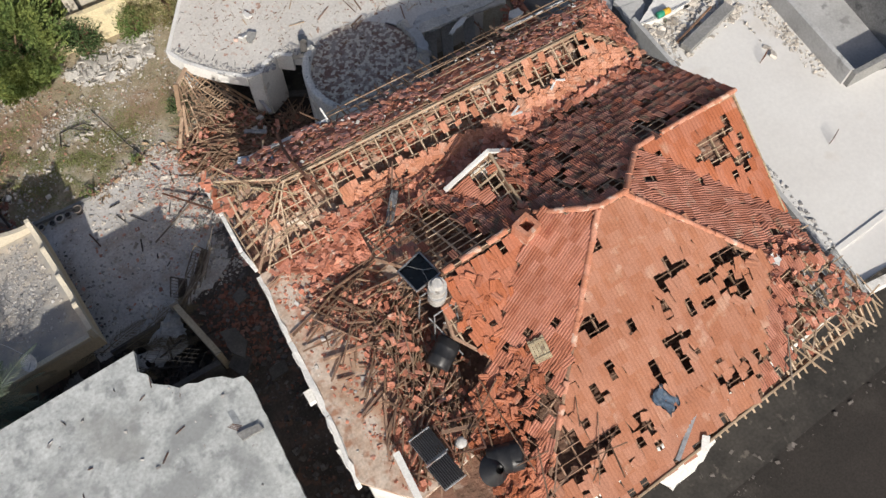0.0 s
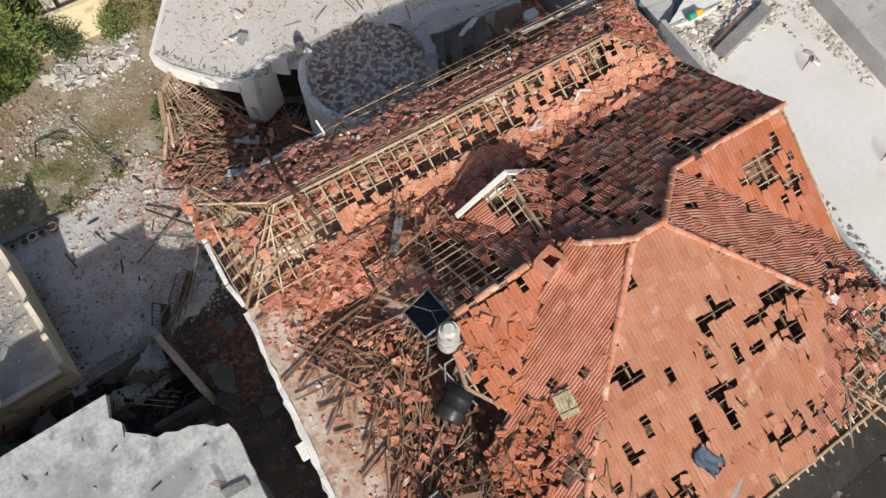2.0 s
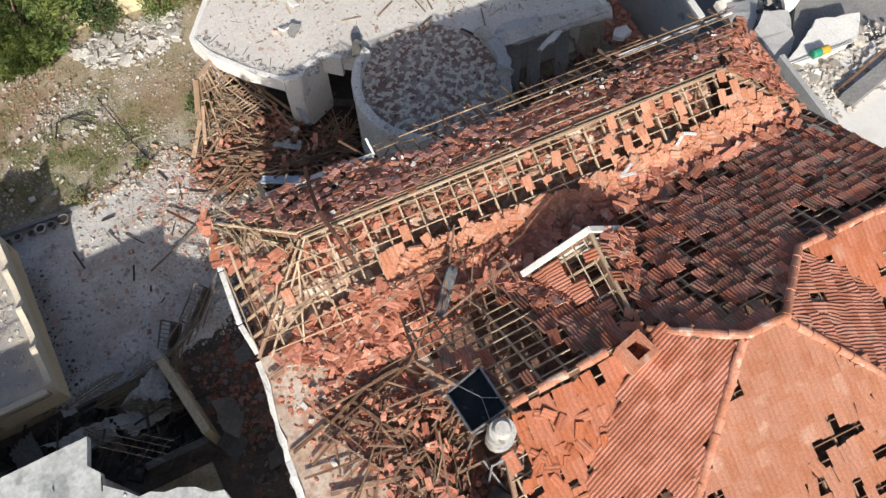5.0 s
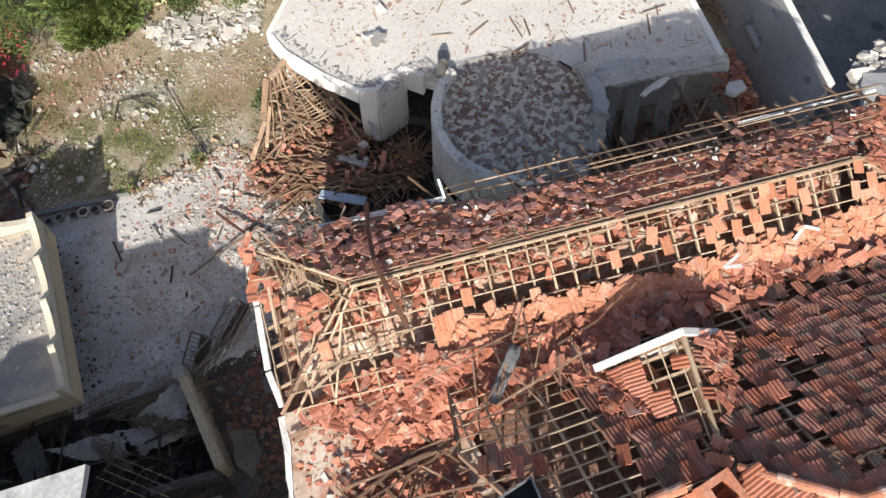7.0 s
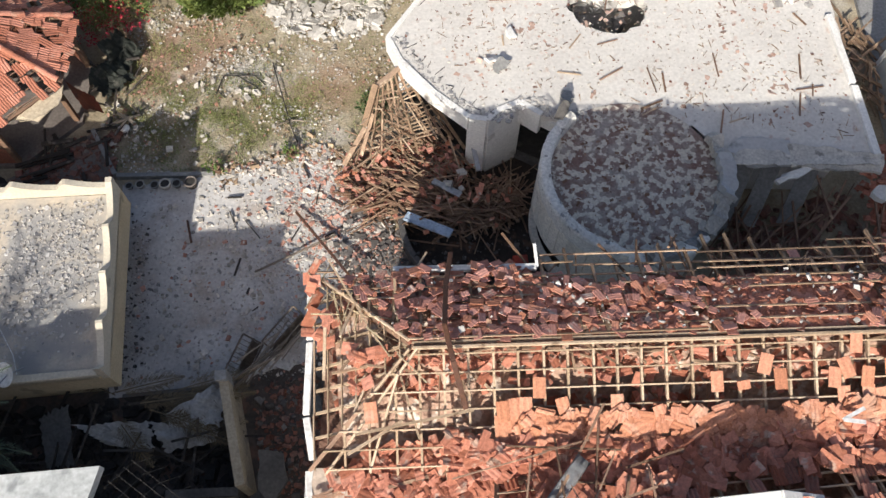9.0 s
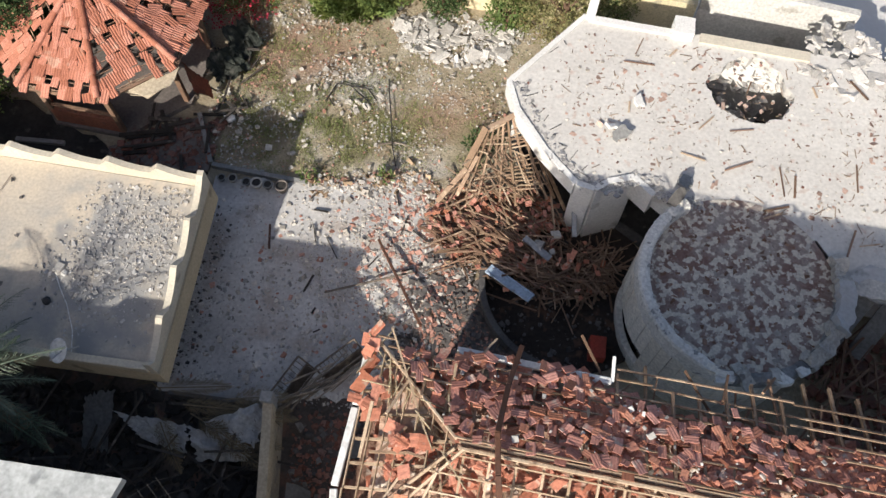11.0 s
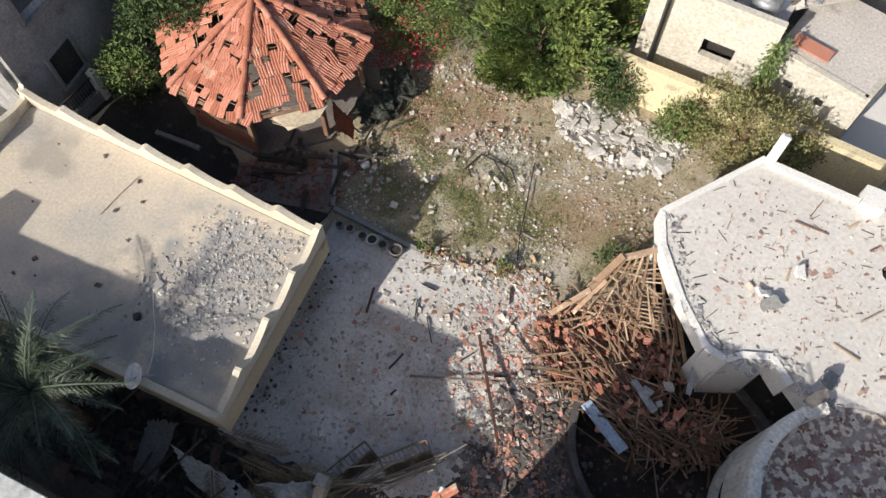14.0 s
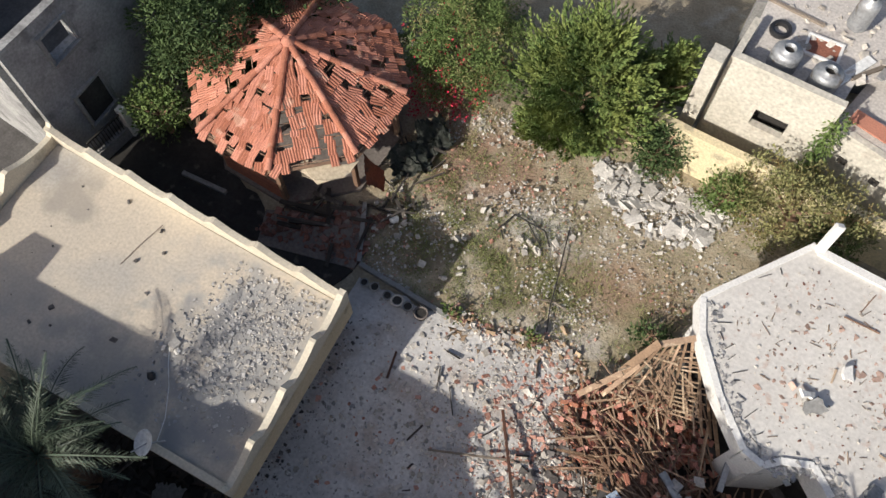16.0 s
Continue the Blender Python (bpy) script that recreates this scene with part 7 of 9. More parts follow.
rubble("terrace_dust", "fine reddish tile crumbs on the terrace", 2400, spread_in([(0.6, 4.5), (1.0, 11.4), (4.2, 11.0), (4.2, 3.6), (1.8, 3.2)], TERR, lambda x, y: 0.05 + near(3.0, 7.0, 1.6)(x, y) + near(2.6, 10.4, 1.5)(x, y)), (0.02, 0.13), M_TILE_I, 122, 0.4, power=3)
rubble("terrace_dust", "fine reddish crumbs on the terrace corner", 400, spread_in([(0.9, 3.4), (0.9, 5.6), (2.8, 6.2), (3.4, 3.2)], TERR), (0.02, 0.12), M_TILE_I, 123, 0.4, power=3)
rubble("terrace_dust", "plaster crumbs on the terrace", 260, spread_in([(0.3, 4.5), (0.9, 11.4), (3.8, 10.8), (3.6, 3.6)], TERR), (0.02, 0.15), M_ROCK_W, 22, 0.5, power=3)
rubble("attic_rubble", "plaster lumps on the attic slab", 700, spread_in([(1.6, 12.8), (1.6, 15.0), (16.4, 14.0), (14.5, 12.6)], ATTIC), (0.04, 0.25), M_ROCK_T, 23, 0.5, power=3)
rubble("brick_rubble", "broken tile and brick between courtyard and house", 1900, spread_in([(0.9, 15.7), (3.2, 15.7), (3.4, 17.6), (3.1, 19.4), (1.9, 20.6), (1.2, 18.6)], 0.05), (0.02, 0.16), M_BRICK, 25, 0.4, power=3)
rubble("yard_rubble", "beige crumbs beside the fallen concrete beam", 900, spread_in([(18.9, 10.9), (20.2, 11.2), (23.3, 11.5), (23.3, 13.2), (19.2, 13.2)], 4.7, lambda x, y: 0.15 + near(19.8, 12.2, 0.7)(x, y) + near(22.9, 11.5, 0.8)(x, y)), (0.02, 0.2), M_ROCK_T, 26, 0.5, power=3.5)
rubble("yard_rubble", "beige crumbs along the far concrete wall", 500, spread_in([(23.0, 7.4), (23.6, 7.2), (24.4, 12.0), (23.4, 11.8)], 4.7), (0.02, 0.16), M_ROCK_T, 27, 0.5, power=3.5)
rubble("slope_plaster", "pale plaster bits among the tiles of the north slope", 220, spread_in([(1.6, 15.0), (3.0, 13.5), (14.4, 12.8), (16.3, 14.0), (5.6, 14.75)], lambda x, y: P_NS[0](x, y) + 0.04), (0.02, 0.13), M_ROCK_W, 28, 0.5, power=3)
rubble("roof_litter", "grey crumbs along the cracked edge of the ruined roof", 900, lambda r: (lambda k, f: (roof_ring[k][0] + (roof_ring[k + 1][0] - roof_ring[k][0]) * f + r.gauss(0.28, 0.14), roof_ring[k][1] + (roof_ring[k + 1][1] - roof_ring[k][1]) * f + r.gauss(0.05, 0.12), SLAB))(r.randrange(8), r.random()), (0.015, 0.14), M_ROCK_G, 29, 0.5, power=3)
rubble("roof_litter", "broken blocks and bits on the far roof", 130, spread_in([(1.8, 33.0), (4.4, 32.6), (6.5, 34.6), (2.2, 36.2)], 3.4), (0.04, 0.3), M_ROCK_T, 160, 0.5, power=3)
rubble("pit_rubble", "brown rubble in the sunken corner", 450, spread_in([(3.4, 18.6), (5.2, 17.4), (6.9, 17.6), (6.9, 21.4), (4.6, 21.6), (3.2, 20.4)], 0.05), (0.02, 0.16), M_ROCK_D, 24, 0.5, power=3)

# splinters over the ruined roof
rnd = random.Random(77)
ms = []
for _ in range(480):
    x, y = in_poly(rnd, [(3.7, 25), (5.6, 22.4), (8.4, 22.2), (16.3, 19.9), (16.7, 26.2), (5.6, 27.2)])
    a, L = rnd.uniform(0, 3.14), 0.03 + 0.32 * rnd.random() ** 3
    ms.append(Matrix.Translation((x, y, SLAB + 0.02)) @ Matrix.Rotation(a, 4, "Z") @ Matrix.Diagonal((L, rnd.uniform(0.008, 0.024), 0.014, 1)))
joined("splinters", ms, ME_WOOD_D, M_SPLINT, None, "brown wood splinters strewn over the ruined roof")
pl = thing("planks", "loose brown planks lying on the ruined flat roof", "timber")
for _ in range(26):
    x, y = in_poly(rnd, [(4.6, 25), (6.4, 23.0), (12.4, 20.8), (16.3, 20.4), (16.6, 25.6), (5.8, 26.9)])
    a, L = rnd.choice((1.1, 1.4, 0.9, 2.2, 0.1)) + rnd.gauss(0, 0.3), rnd.uniform(0.3, 0.95)
    d = Vector((math.cos(a), math.sin(a), rnd.gauss(0, 0.03))) * L / 2
    c = Vector((x, y, SLAB + 0.05))
    shared("plank", ME_WOOD_D if rnd.random() < 0.6 else ME_WOOD, along(c - d, c + d, rnd.uniform(0.025, 0.06), 0.025), pl)
# bent wires along the slab's edge
wires = thing("wires", "short bent black wires along the ruined roof's edge", "wire")
for k in range(15):
    f = (k + rnd.uniform(-0.4, 0.4)) / 15
    p = Vector((3.2, 25.0)).lerp(Vector((5.2, 22.1)), f * 1.25) if f < 0.8 else Vector((3.3, 25.2)).lerp(Vector((4.9, 27.3)), (f - 0.8) * 5)
    q = p + Vector((rnd.uniform(0.05, 0.35), rnd.uniform(-0.3, 0.35)))
    strip(wires, "wire", (p.x + 0.15, p.y, SLAB + 0.02), (q.x + 0.15, q.y, SLAB + 0.03), 0.016, 0.016, M_IRON)

# ---- the collapsed pergola between the houses ----
perg = thing("collapsed_pergola", "collapsed wooden pergola roof of pale rafters and boards", "pergola")
top0, top1 = Vector((3.58, 24.17, 2.68)), Vector((2.61, 23.45, 2.6))
bot0, bot1 = Vector((5.15, 22.1, 0.9)), Vector((1.75, 21.95, 0.6))


def on_panel(f, g, up=0.0):
    """A place on the slumped panel: f across it, g down it."""
    return top0.lerp(top1, f).lerp(bot0.lerp(bot1, f), g) + Vector((0, 0, up - 0.5 * math.sin(math.pi * min(1, g)) * (0.25 + 0.4 * f)))


for k in range(9):
    f = k / 8
    g1 = rnd.uniform(0.8, 1.05) if k in (0, 1, 3) else rnd.uniform(0.45, 1.0)
    a, b = on_panel(f, 0.0), on_panel(f + rnd.gauss(0, 0.05), g1)
    shared("rafter", ME_WOOD_M, along(a, (a + b) / 2 + Vector((0, 0, -0.05)), 0.055, 0.07), perg)
    shared("rafter", ME_WOOD_M, along((a + b) / 2 + Vector((0, 0, -0.05)), b, 0.055, 0.07), perg)
for k in range(17):
    g = 0.03 + k * 0.045
    for f0, f1 in ((0.0, 0.45), (0.4, 0.95)):
        if rnd.random() < (0.9 if f0 == 0 else 0.65 - 0.4 * g):
            e = rnd.uniform(-0.05, 0.12)
            tw = rnd.gauss(0, 0.015 if f0 == 0 else 0.06)
            shared("batten", ME_WOOD_M if k % 3 else ME_WOOD, along(on_panel(f0 + e, g, 0.06), on_panel(min(1, f1 + e * 0.6), g + tw, 0.06), 0.035, 0.028), perg)
for k in range(52):
    f, g = rnd.random(), rnd.uniform(0.2, 1.0)
    c = on_panel(f, g, rnd.uniform(0.0, 0.22))
    a = rnd.choice((0.25, 2.2, 2.5, 1.1, 2.0)) + rnd.gauss(0, 0.25)
    d = Vector((math.cos(a), math.sin(a), rnd.gauss(0, 0.25))) * rnd.uniform(0.2, 0.75)
    shared("batten", ME_WOOD_M if k % 3 else ME_WOOD, along(c - d, c + d, rnd.uniform(0.025, 0.045), 0.026), perg)
for a, b, w in ((on_panel(1.0, -0.02, 0.1), on_panel(1.05, 0.42, 0.22), 0.2), (on_panel(1.02, 0.45, 0.22), on_panel(1.1, 1.0, 0.3), 0.16), (on_panel(0.93, 0.3, 0.16), on_panel(0.97, 0.85, 0.2), 0.12), (on_panel(1.0, 0.0, 0.08), on_panel(0.0, 0.0, 0.08), 0.16), (on_panel(0.0, 0.0, 0.06), on_panel(-0.02, 1.0, 0.06), 0.1)):
    shared("board", ME_WOOD_M, along(a, b, w, 0.03), perg)
tile_litter("broken tiles under the collapsed pergola", 70, heap_on([(1.8, 21.0), (2.6, 23.2), (4.6, 22.2), (6.2, 21.4), (6.0, 20.2), (3.6, 20.3)], 0.12, 0.3), 51, 70, 0.7, kind="B")


def pit_heap(r):
    u = r.random()
    x = 1.9 + 4.9 * u + r.gauss(0, 0.2)
    y = 21.45 - 1.15 * math.sin(math.pi * min(1.0, u * 0.8)) + r.gauss(0, 0.42)
    yaw = radians((r.choice((-32, -24, -42, -15, 20)) if u < 0.55 else r.choice((-55, 15, 45, -20, 80, 110))) + r.gauss(0, 13))
    return x, y, 0.14 + 0.8 * r.random() * math.exp(-((x - 4.0) / 1.9) ** 2), yaw, r.gauss(0, 0.12)


timbers("timber_heap", "tangled broken laths below the white building", 290, pit_heap, 61, ME_WOOD_D, lo=0.6, hi=2.1, w=(0.02, 0.055))


def foot_heap(r):
    """Between the panel's foot and the planter."""
    x, y = in_poly(r, FOOT)
    yaw = radians(r.choice((-35, -60, 20, 75, 110, -20)) + r.gauss(0, 15))
    return x, y, 0.12 + 0.55 * r.random(), yaw, r.gauss(0, 0.14)


FOOT = [(1.3, 22.3), (2.5, 23.0), (4.3, 23.3), (5.3, 22.4), (5.0, 21.2), (3.6, 20.6), (2.2, 20.5), (1.1, 21.3)]
timbers("timber_heap", "broken laths and rafters under the fallen pergola", 150, foot_heap, 65, ME_WOOD_M, lo=0.35, hi=1.5, w=(0.02, 0.05))
tile_litter("broken red tiles under the foot of the pergola", 230, lambda r: (lambda p: (p[0], p[1], 0.2 + 0.5 * r.random()))(foot_heap(r)), 66, 120, 0.6, kind="B")
tile_litter("maroon broken tiles under the foot of the pergola", 200, lambda r: (lambda p: (p[0], p[1], 0.05 + 0.22 * r.random()))(foot_heap(r)), 67, 100, 0.75, kind="B")
rubble("foot_rubble", "dark brown crumbs under the fallen pergola", 900, spread_in(FOOT, 0.04), (0.02, 0.15), M_BRICK_D, 68, 0.5, power=3)
timbers("timber_heap", "paler laths on top of the tangle", 130, pit_heap, 62, ME_WOOD_M, lo=0.5, hi=1.8, w=(0.02, 0.045))
tile_litter("broken red tiles caught on top of the lath tangle", 60, lambda r: (lambda p: (p[0], p[1], p[2] + 0.15))(pit_heap(r)), 64, 110, 0.7)
timbers("scattered_timbers", "broken timbers and bars between house and round bay", 60, lambda r: (r.uniform(12.6, 17.0), r.uniform(15.8, 19.2), 0.3 + 1.4 * r.random(), radians(r.choice((80, 100, 40, 10)) + r.gauss(0, 14)), r.gauss(0, 0.25)), 63, ME_WOOD_D, lo=0.9, hi=2.6, w=(0.03, 0.07))
tile_litter("red tiles lying along the foot of the standing wall", 190, heap_on([(17.5, 18.2), (18.6, 18.0), (19.0, 21.2), (18.6, 21.2), (18.2, 19.6)], 0.1, 0.3), 69, 120, 0.8, kind="B")
timbers("scattered_timbers", "sunlit brown timbers in the gap behind the ruined roof", 70, lambda r: (r.uniform(18.4, 19.9), r.uniform(22.6, 26.6), 0.1 + 0.5 * r.random(), radians(r.choice((80, 100, 60, 130)) + r.gauss(0, 20)), r.gauss(0, 0.2)), 70, ME_WOOD_M, lo=0.5, hi=1.8, w=(0.04, 0.12))
curb = thing("curved_wall", "low dark curved wall round a sunken planter", "wall", kind="structure")
for k in range(14):
    a0, a1 = radians(168 + 8 * k), radians(176 + 8 * k) - 0.004
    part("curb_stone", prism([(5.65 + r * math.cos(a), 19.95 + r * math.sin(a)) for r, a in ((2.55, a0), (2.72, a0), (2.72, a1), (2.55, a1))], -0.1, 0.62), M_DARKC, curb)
tagged(link("curved_path", prism([(5.65 + 3.4 * math.cos(a), 19.95 + 3.4 * math.sin(a)) for a in np.linspace(radians(192), radians(262), 24)] + [(5.65 + 2.725 * math.cos(a), 19.95 + 2.725 * math.sin(a)) for a in np.linspace(radians(262), radians(192), 24)], -0.1, 0.12), M_PATHG), "grey-brown curved path round the planter", "path", kind="structure")
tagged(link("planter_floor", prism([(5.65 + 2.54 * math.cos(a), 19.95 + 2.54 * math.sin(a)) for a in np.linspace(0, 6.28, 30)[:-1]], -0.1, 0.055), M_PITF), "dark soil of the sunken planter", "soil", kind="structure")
door = tagged(link("fallen_shutter", (lambda b: (add_box(b, (-0.13, -0.76, -0.025), (0.13, 0.76, 0.02)), add_box(b, (-0.15, -0.78, -0.03), (-0.115, 0.78, 0.05)), add_box(b, (0.115, -0.78, -0.03), (0.15, 0.78, 0.05)), add_box(b, (-0.114, -0.78, -0.03), (0.114, -0.73, 0.045)), add_box(b, (-0.114, 0.73, -0.03), (0.114, 0.78, 0.045)), b)[5])(bmesh.new()), M_BLUE_W), "narrow pale blue shutter leaf lying on the rubble", "shutter")
door.matrix_world = pose(3.82, 19.58, 0.9, -8, 4, 56.2)
tagged(link("red_box", box((6.25, 17.85, 0.05), (6.7, 18.5, 0.5), 0.02), M_RED), "faded red metal box among dark rubble", "box")
for x, y, z, s, sd, m, lab in ((5.0, 21.25, 0.95, 0.22, 1, M_ROCK_W, "white"), (4.95, 20.75, 0.8, 0.18, 2, M_ROCK_W, "white"), (4.55, 20.9, 0.85, 0.3, 3, M_STEEL, "grey")):
    rubble("broken_lump", lab + " broken lump resting on the laths", 1, lambda r: (x, y, z), (s, s + 0.01), m, sd)
tagged(link("metal_duct", (lambda b: (add_box(b, (-0.5, -0.5, -0.5), (0.5, 0.5, 0.5), along((5.45, 22.2, 1.15), (5.55, 21.3, 0.9), 0.14, 0.1)), b)[1])(bmesh.new()), M_STEEL), "grey metal duct piece on the timber tangle", "duct")
tagged(link("metal_duct", (lambda b: (add_box(b, (-0.5, -0.5, -0.5), (0.5, 0.5, 0.5), along((4.1, 21.05, 0.95), (4.9, 20.5, 0.9), 0.2, 0.06)), b)[1])(bmesh.new()), M_STEEL), "bent grey metal strip on the timber tangle", "metal strip")


def along_edge(r):
    """Over the ragged garden edge of the courtyard."""
    k = r.randrange(len(EDGE) - 1)
    p = Vector(EDGE[k]).lerp(Vector(EDGE[k + 1]), r.random())
    return p.x + r.gauss(0, 0.22), p.y + r.gauss(0, 0.22), 0.0


EDGE = [(1.4, 19.0), (1.7, 20.8), (1.2, 22.1), (0.6, 23.1), (-0.5, 22.8), (-1.6, 22.5), (-2.6, 22.45)]
rubble("edge_rubble", "pale rubble over the broken edge of the courtyard", 1500, along_edge, (0.02, 0.2), M_ROCK_T, 131, 0.5, power=3.2)
rubble("edge_rubble", "red tile crumbs over the broken edge of the courtyard", 700, along_edge, (0.02, 0.15), M_BRICK, 132, 0.35, power=2.6)
rubble("edge_rubble", "brown soil lumps over the broken edge of the courtyard", 700, along_edge, (0.03, 0.22), M_LITTER, 133, 0.5, power=3)

rubble("path_rubble", "brown rubble lying on the curved path", 900, lambda r: (lambda a, d: (5.65 + d * math.cos(a), 19.95 + d * math.sin(a), 0.12))(radians(r.uniform(190, 262)), r.uniform(2.75, 3.5)), (0.02, 0.15), M_ROCK_D, 134, 0.5, power=3)
rubble("path_rubble", "red tile crumbs lying on the curved path", 500, lambda r: (lambda a, d: (5.65 + d * math.cos(a), 19.95 + d * math.sin(a), 0.12))(radians(r.uniform(190, 255)), r.uniform(2.8, 3.6)), (0.02, 0.12), M_BRICK, 135, 0.35, power=3)

# dark pieces added in place of shadows from taller rubble and plants
rubble("yard_debris", "dark rubble for shadows of taller rubble and plants by the planter", 1500, spread_in([(0.6, 16.6), (2.8, 16.8), (3.1, 19.6), (1.8, 21.2), (1.0, 20.0)], 0.03), (0.02, 0.26), M_ROCK_D, 136, 0.5, power=3)

# ---- courtyard things ----
def bar_thing(name, label, cat, pts, w, material, group=""):
    th = thing(name, label, cat, group)
    for p, q in zip(pts, pts[1:]):
        strip(th, "length", p, q, w, w * 0.8, material)
    return th


bar_thing("fallen_pole", "thin dark branch lying across the dry garden", "pole", [(-0.88, 26.8, 0.08), (-0.72, 26.0, 0.1), (-0.5, 25.0, 0.12), (-0.35, 24.2, 0.1), (-0.1, 23.4, 0.1)], 0.04, M_IRON)
bar_thing("rusty_beam", "long rusty red steel beam across the courtyard", "beam", [(-0.2, 20.75, 0.3), (1.5, 18.0, 0.8)], 0.08, M_RUST)
bar_thing("wooden_pole", "grey wooden pole lying over rubble", "pole", [(-1.5, 18.9, 0.15), (1.0, 19.8, 0.35)], 0.06, M_GREYW)
bar_thing("pale_stick", "pale curved stick on the garden soil", "stick", [(-0.8, 24.2, 0.06), (-0.3, 24.35, 0.07), (0.1, 24.3, 0.06)], 0.045, M_GREYW)
bar_thing("metal_bar", "short rusty bar lying on the courtyard", "bar", [(-3.6, 20.9, 0.1), (-3.45, 20.1, 0.1)], 0.06, M_RUST)
fr = thing("metal_rack", "bent green-grey metal rack lying on the grass", "rack")
for p, q in (((-2.8, 25.7, 0.05), (-2.55, 26.4, 0.08)), ((-2.55, 26.4, 0.08), (-1.5, 26.3, 0.1)), ((-1.5, 26.3, 0.1), (-1.15, 25.9, 0.05)), ((-2.1, 26.35, 0.1), (-1.4, 25.8, 0.06)), ((-2.7, 25.75, 0.05), (-2.5, 25.5, 0.05))):
    strip(fr, "bar", p, q, 0.045, 0.04, M_IRON)
tagged(link("white_bag", (lambda b: (bmesh.ops.create_icosphere(b, subdivisions=2, radius=0.3), [setattr(v, "co", v.co * (0.8 + 0.5 * fbm(v.co.x * 6, v.co.y * 6 + 3)) * 1.0) for v in b.verts], bmesh.ops.transform(b, matrix=pose(-5.75, 24.55, 0.12) @ Matrix.Diagonal((0.72, 0.62, 0.5, 1)), verts=b.verts[:]), b)[3])(bmesh.new()), M_WHITE, smooth=True), "crumpled white bag on the shaded soil", "bag")


def pot(x, y, r, seed):
    th = thing("flower_pot", "terracotta flower pot with dark soil by the kerb", "flower pot", "pots along the kerb")
    bm = bmesh.new()
    rings = [[bm.verts.new((p * math.cos(a), p * math.sin(a), z)) for a in np.linspace(0, 2 * math.pi, 19)[:-1]] for p, z in ((0.02, 0.0), (r * 0.65, 0.0), (r * 0.9, r * 1.1), (r, r * 1.12), (r, r * 1.3), (r * 0.76, r * 1.3), (r * 0.72, r * 1.05))]
    for a, b in zip(rings, rings[1:]):
        for k in range(18):
            bm.faces.new((a[k], a[(k + 1) % 18], b[(k + 1) % 18], b[k]))
    part("pot", bm, M_PAVE if seed == 5 else M_ROCK_T if seed % 2 else M_CONC, th, smooth=True)
    bm = bmesh.new()
    bmesh.ops.create_circle(bm, cap_ends=True, segments=18, radius=r * 0.76)
    bmesh.ops.translate(bm, vec=(0, 0, r * 1.12), verts=bm.verts[:])
    part("soil", bm, M_DARK, th)
    th.matrix_world = pose(x, y, 0.05, random.Random(seed).gauss(0, 4), 0, 0)


for k, (x, y, r) in enumerate(((-5.45, 22.28, 0.13), (-5.1, 22.3, 0.15), (-4.65, 22.25, 0.14), (-4.3, 22.2, 0.19), (-3.95, 22.2, 0.16), (-3.5, 22.15, 0.22))):
    pot(x, y, r, k)


def gate(m, w, h, seed):
    th = thing("iron_gate", "dusty brown wrought-iron gate leaf lying askew", "gate", "fallen gates")
    for p, q in (((0, 0, 0), (w, 0, 0)), ((0, h, 0), (w, h, 0)), ((0, 0, 0), (0, h, 0)), ((w, 0, 0), (w, h, 0)), ((0, h * 0.5, 0), (w, h * 0.5, 0))):
        strip(th, "frame", p, q, 0.05, 0.04, M_IRON_D)
    for k in range(1, 10):
        strip(th, "bar", (w * k / 10, 0.02, 0.0), (w * k / 10, h - 0.02, 0.0), 0.018, 0.018, M_IRON_D)
    slab_between("plate", [(0.03, 0.03, -0.02), (w - 0.03, 0.03, -0.02), (w - 0.03, h * 0.5, -0.02), (0.03, h * 0.5, -0.02)], 0.006, M_IRON_D, th)
    th.matrix_world = m


gate(pose(-1.86, 15.3, 0.25, 48, -6, 62), 1.35, 0.72, 1)
gate(pose(-0.79, 16.13, 0.3, 44, -8, 44), 1.3, 0.7, 2)
# near-black boards added on the path, also in place of that shadow
timbers("scattered_timbers", "dark boards added over the garden path for the gazebo's shadow", 14, lambda r: (r.uniform(-8.6, -6.2), r.uniform(22.4, 24.2), 0.12 + 0.1 * r.random(), radians(r.choice((10, 25, 100)) + r.gauss(0, 12)), 0.0), 85, ME_CHAR, lo=0.6, hi=1.8, w=(0.06, 0.16))
timbers("scattered_timbers", "dry broken branches over the fallen gates", 16, lambda r: (lambda x: (x, 16.75 + 0.75 * x + r.gauss(0, 0.16), 0.75 + 0.35 * r.random(), radians(42 + r.gauss(0, 9)), r.gauss(0.05, 0.06)))(r.uniform(-1.6, 0.2)), 66, ME_GREYW, lo=1.0, hi=2.4, w=(0.025, 0.06))
timbers("scattered_timbers", "short broken timbers strewn over the courtyard", 16, lambda r: (r.uniform(-2.5, 2.4), r.uniform(17.5, 22.8), 0.12, radians(r.uniform(0, 180)), r.gauss(0, 0.03)), 67, ME_CHAR, lo=0.2, hi=0.8, w=(0.02, 0.05))
timbers("scattered_timbers", "charred timbers in the dark alley", 34, lambda r: (r.uniform(-9, -2.2), r.uniform(13.0, 15.1), 0.3 + 0.8 * r.random(), radians(r.choice((10, -15, 80, 60)) + r.gauss(0, 14)), r.gauss(0, 0.1)), 68, ME_CHAR, lo=0.8, hi=2.6, w=(0.03, 0.08))

# alley: low wall, torn sheets, hanging reinforcement
lw = thing("low_wall", "low yellowish garden wall with a block post", "wall", kind="structure")
part("wall_length", wall((-2.05, 15.15), (-1.6, 12.4), 0.24, -0.1, 1.6), M_CREAM_D, lw)
part("post", box((-2.25, 15.12, -0.1), (-1.93, 15.42, 1.75), 0.02), M_CONC, lw, "concrete block post")
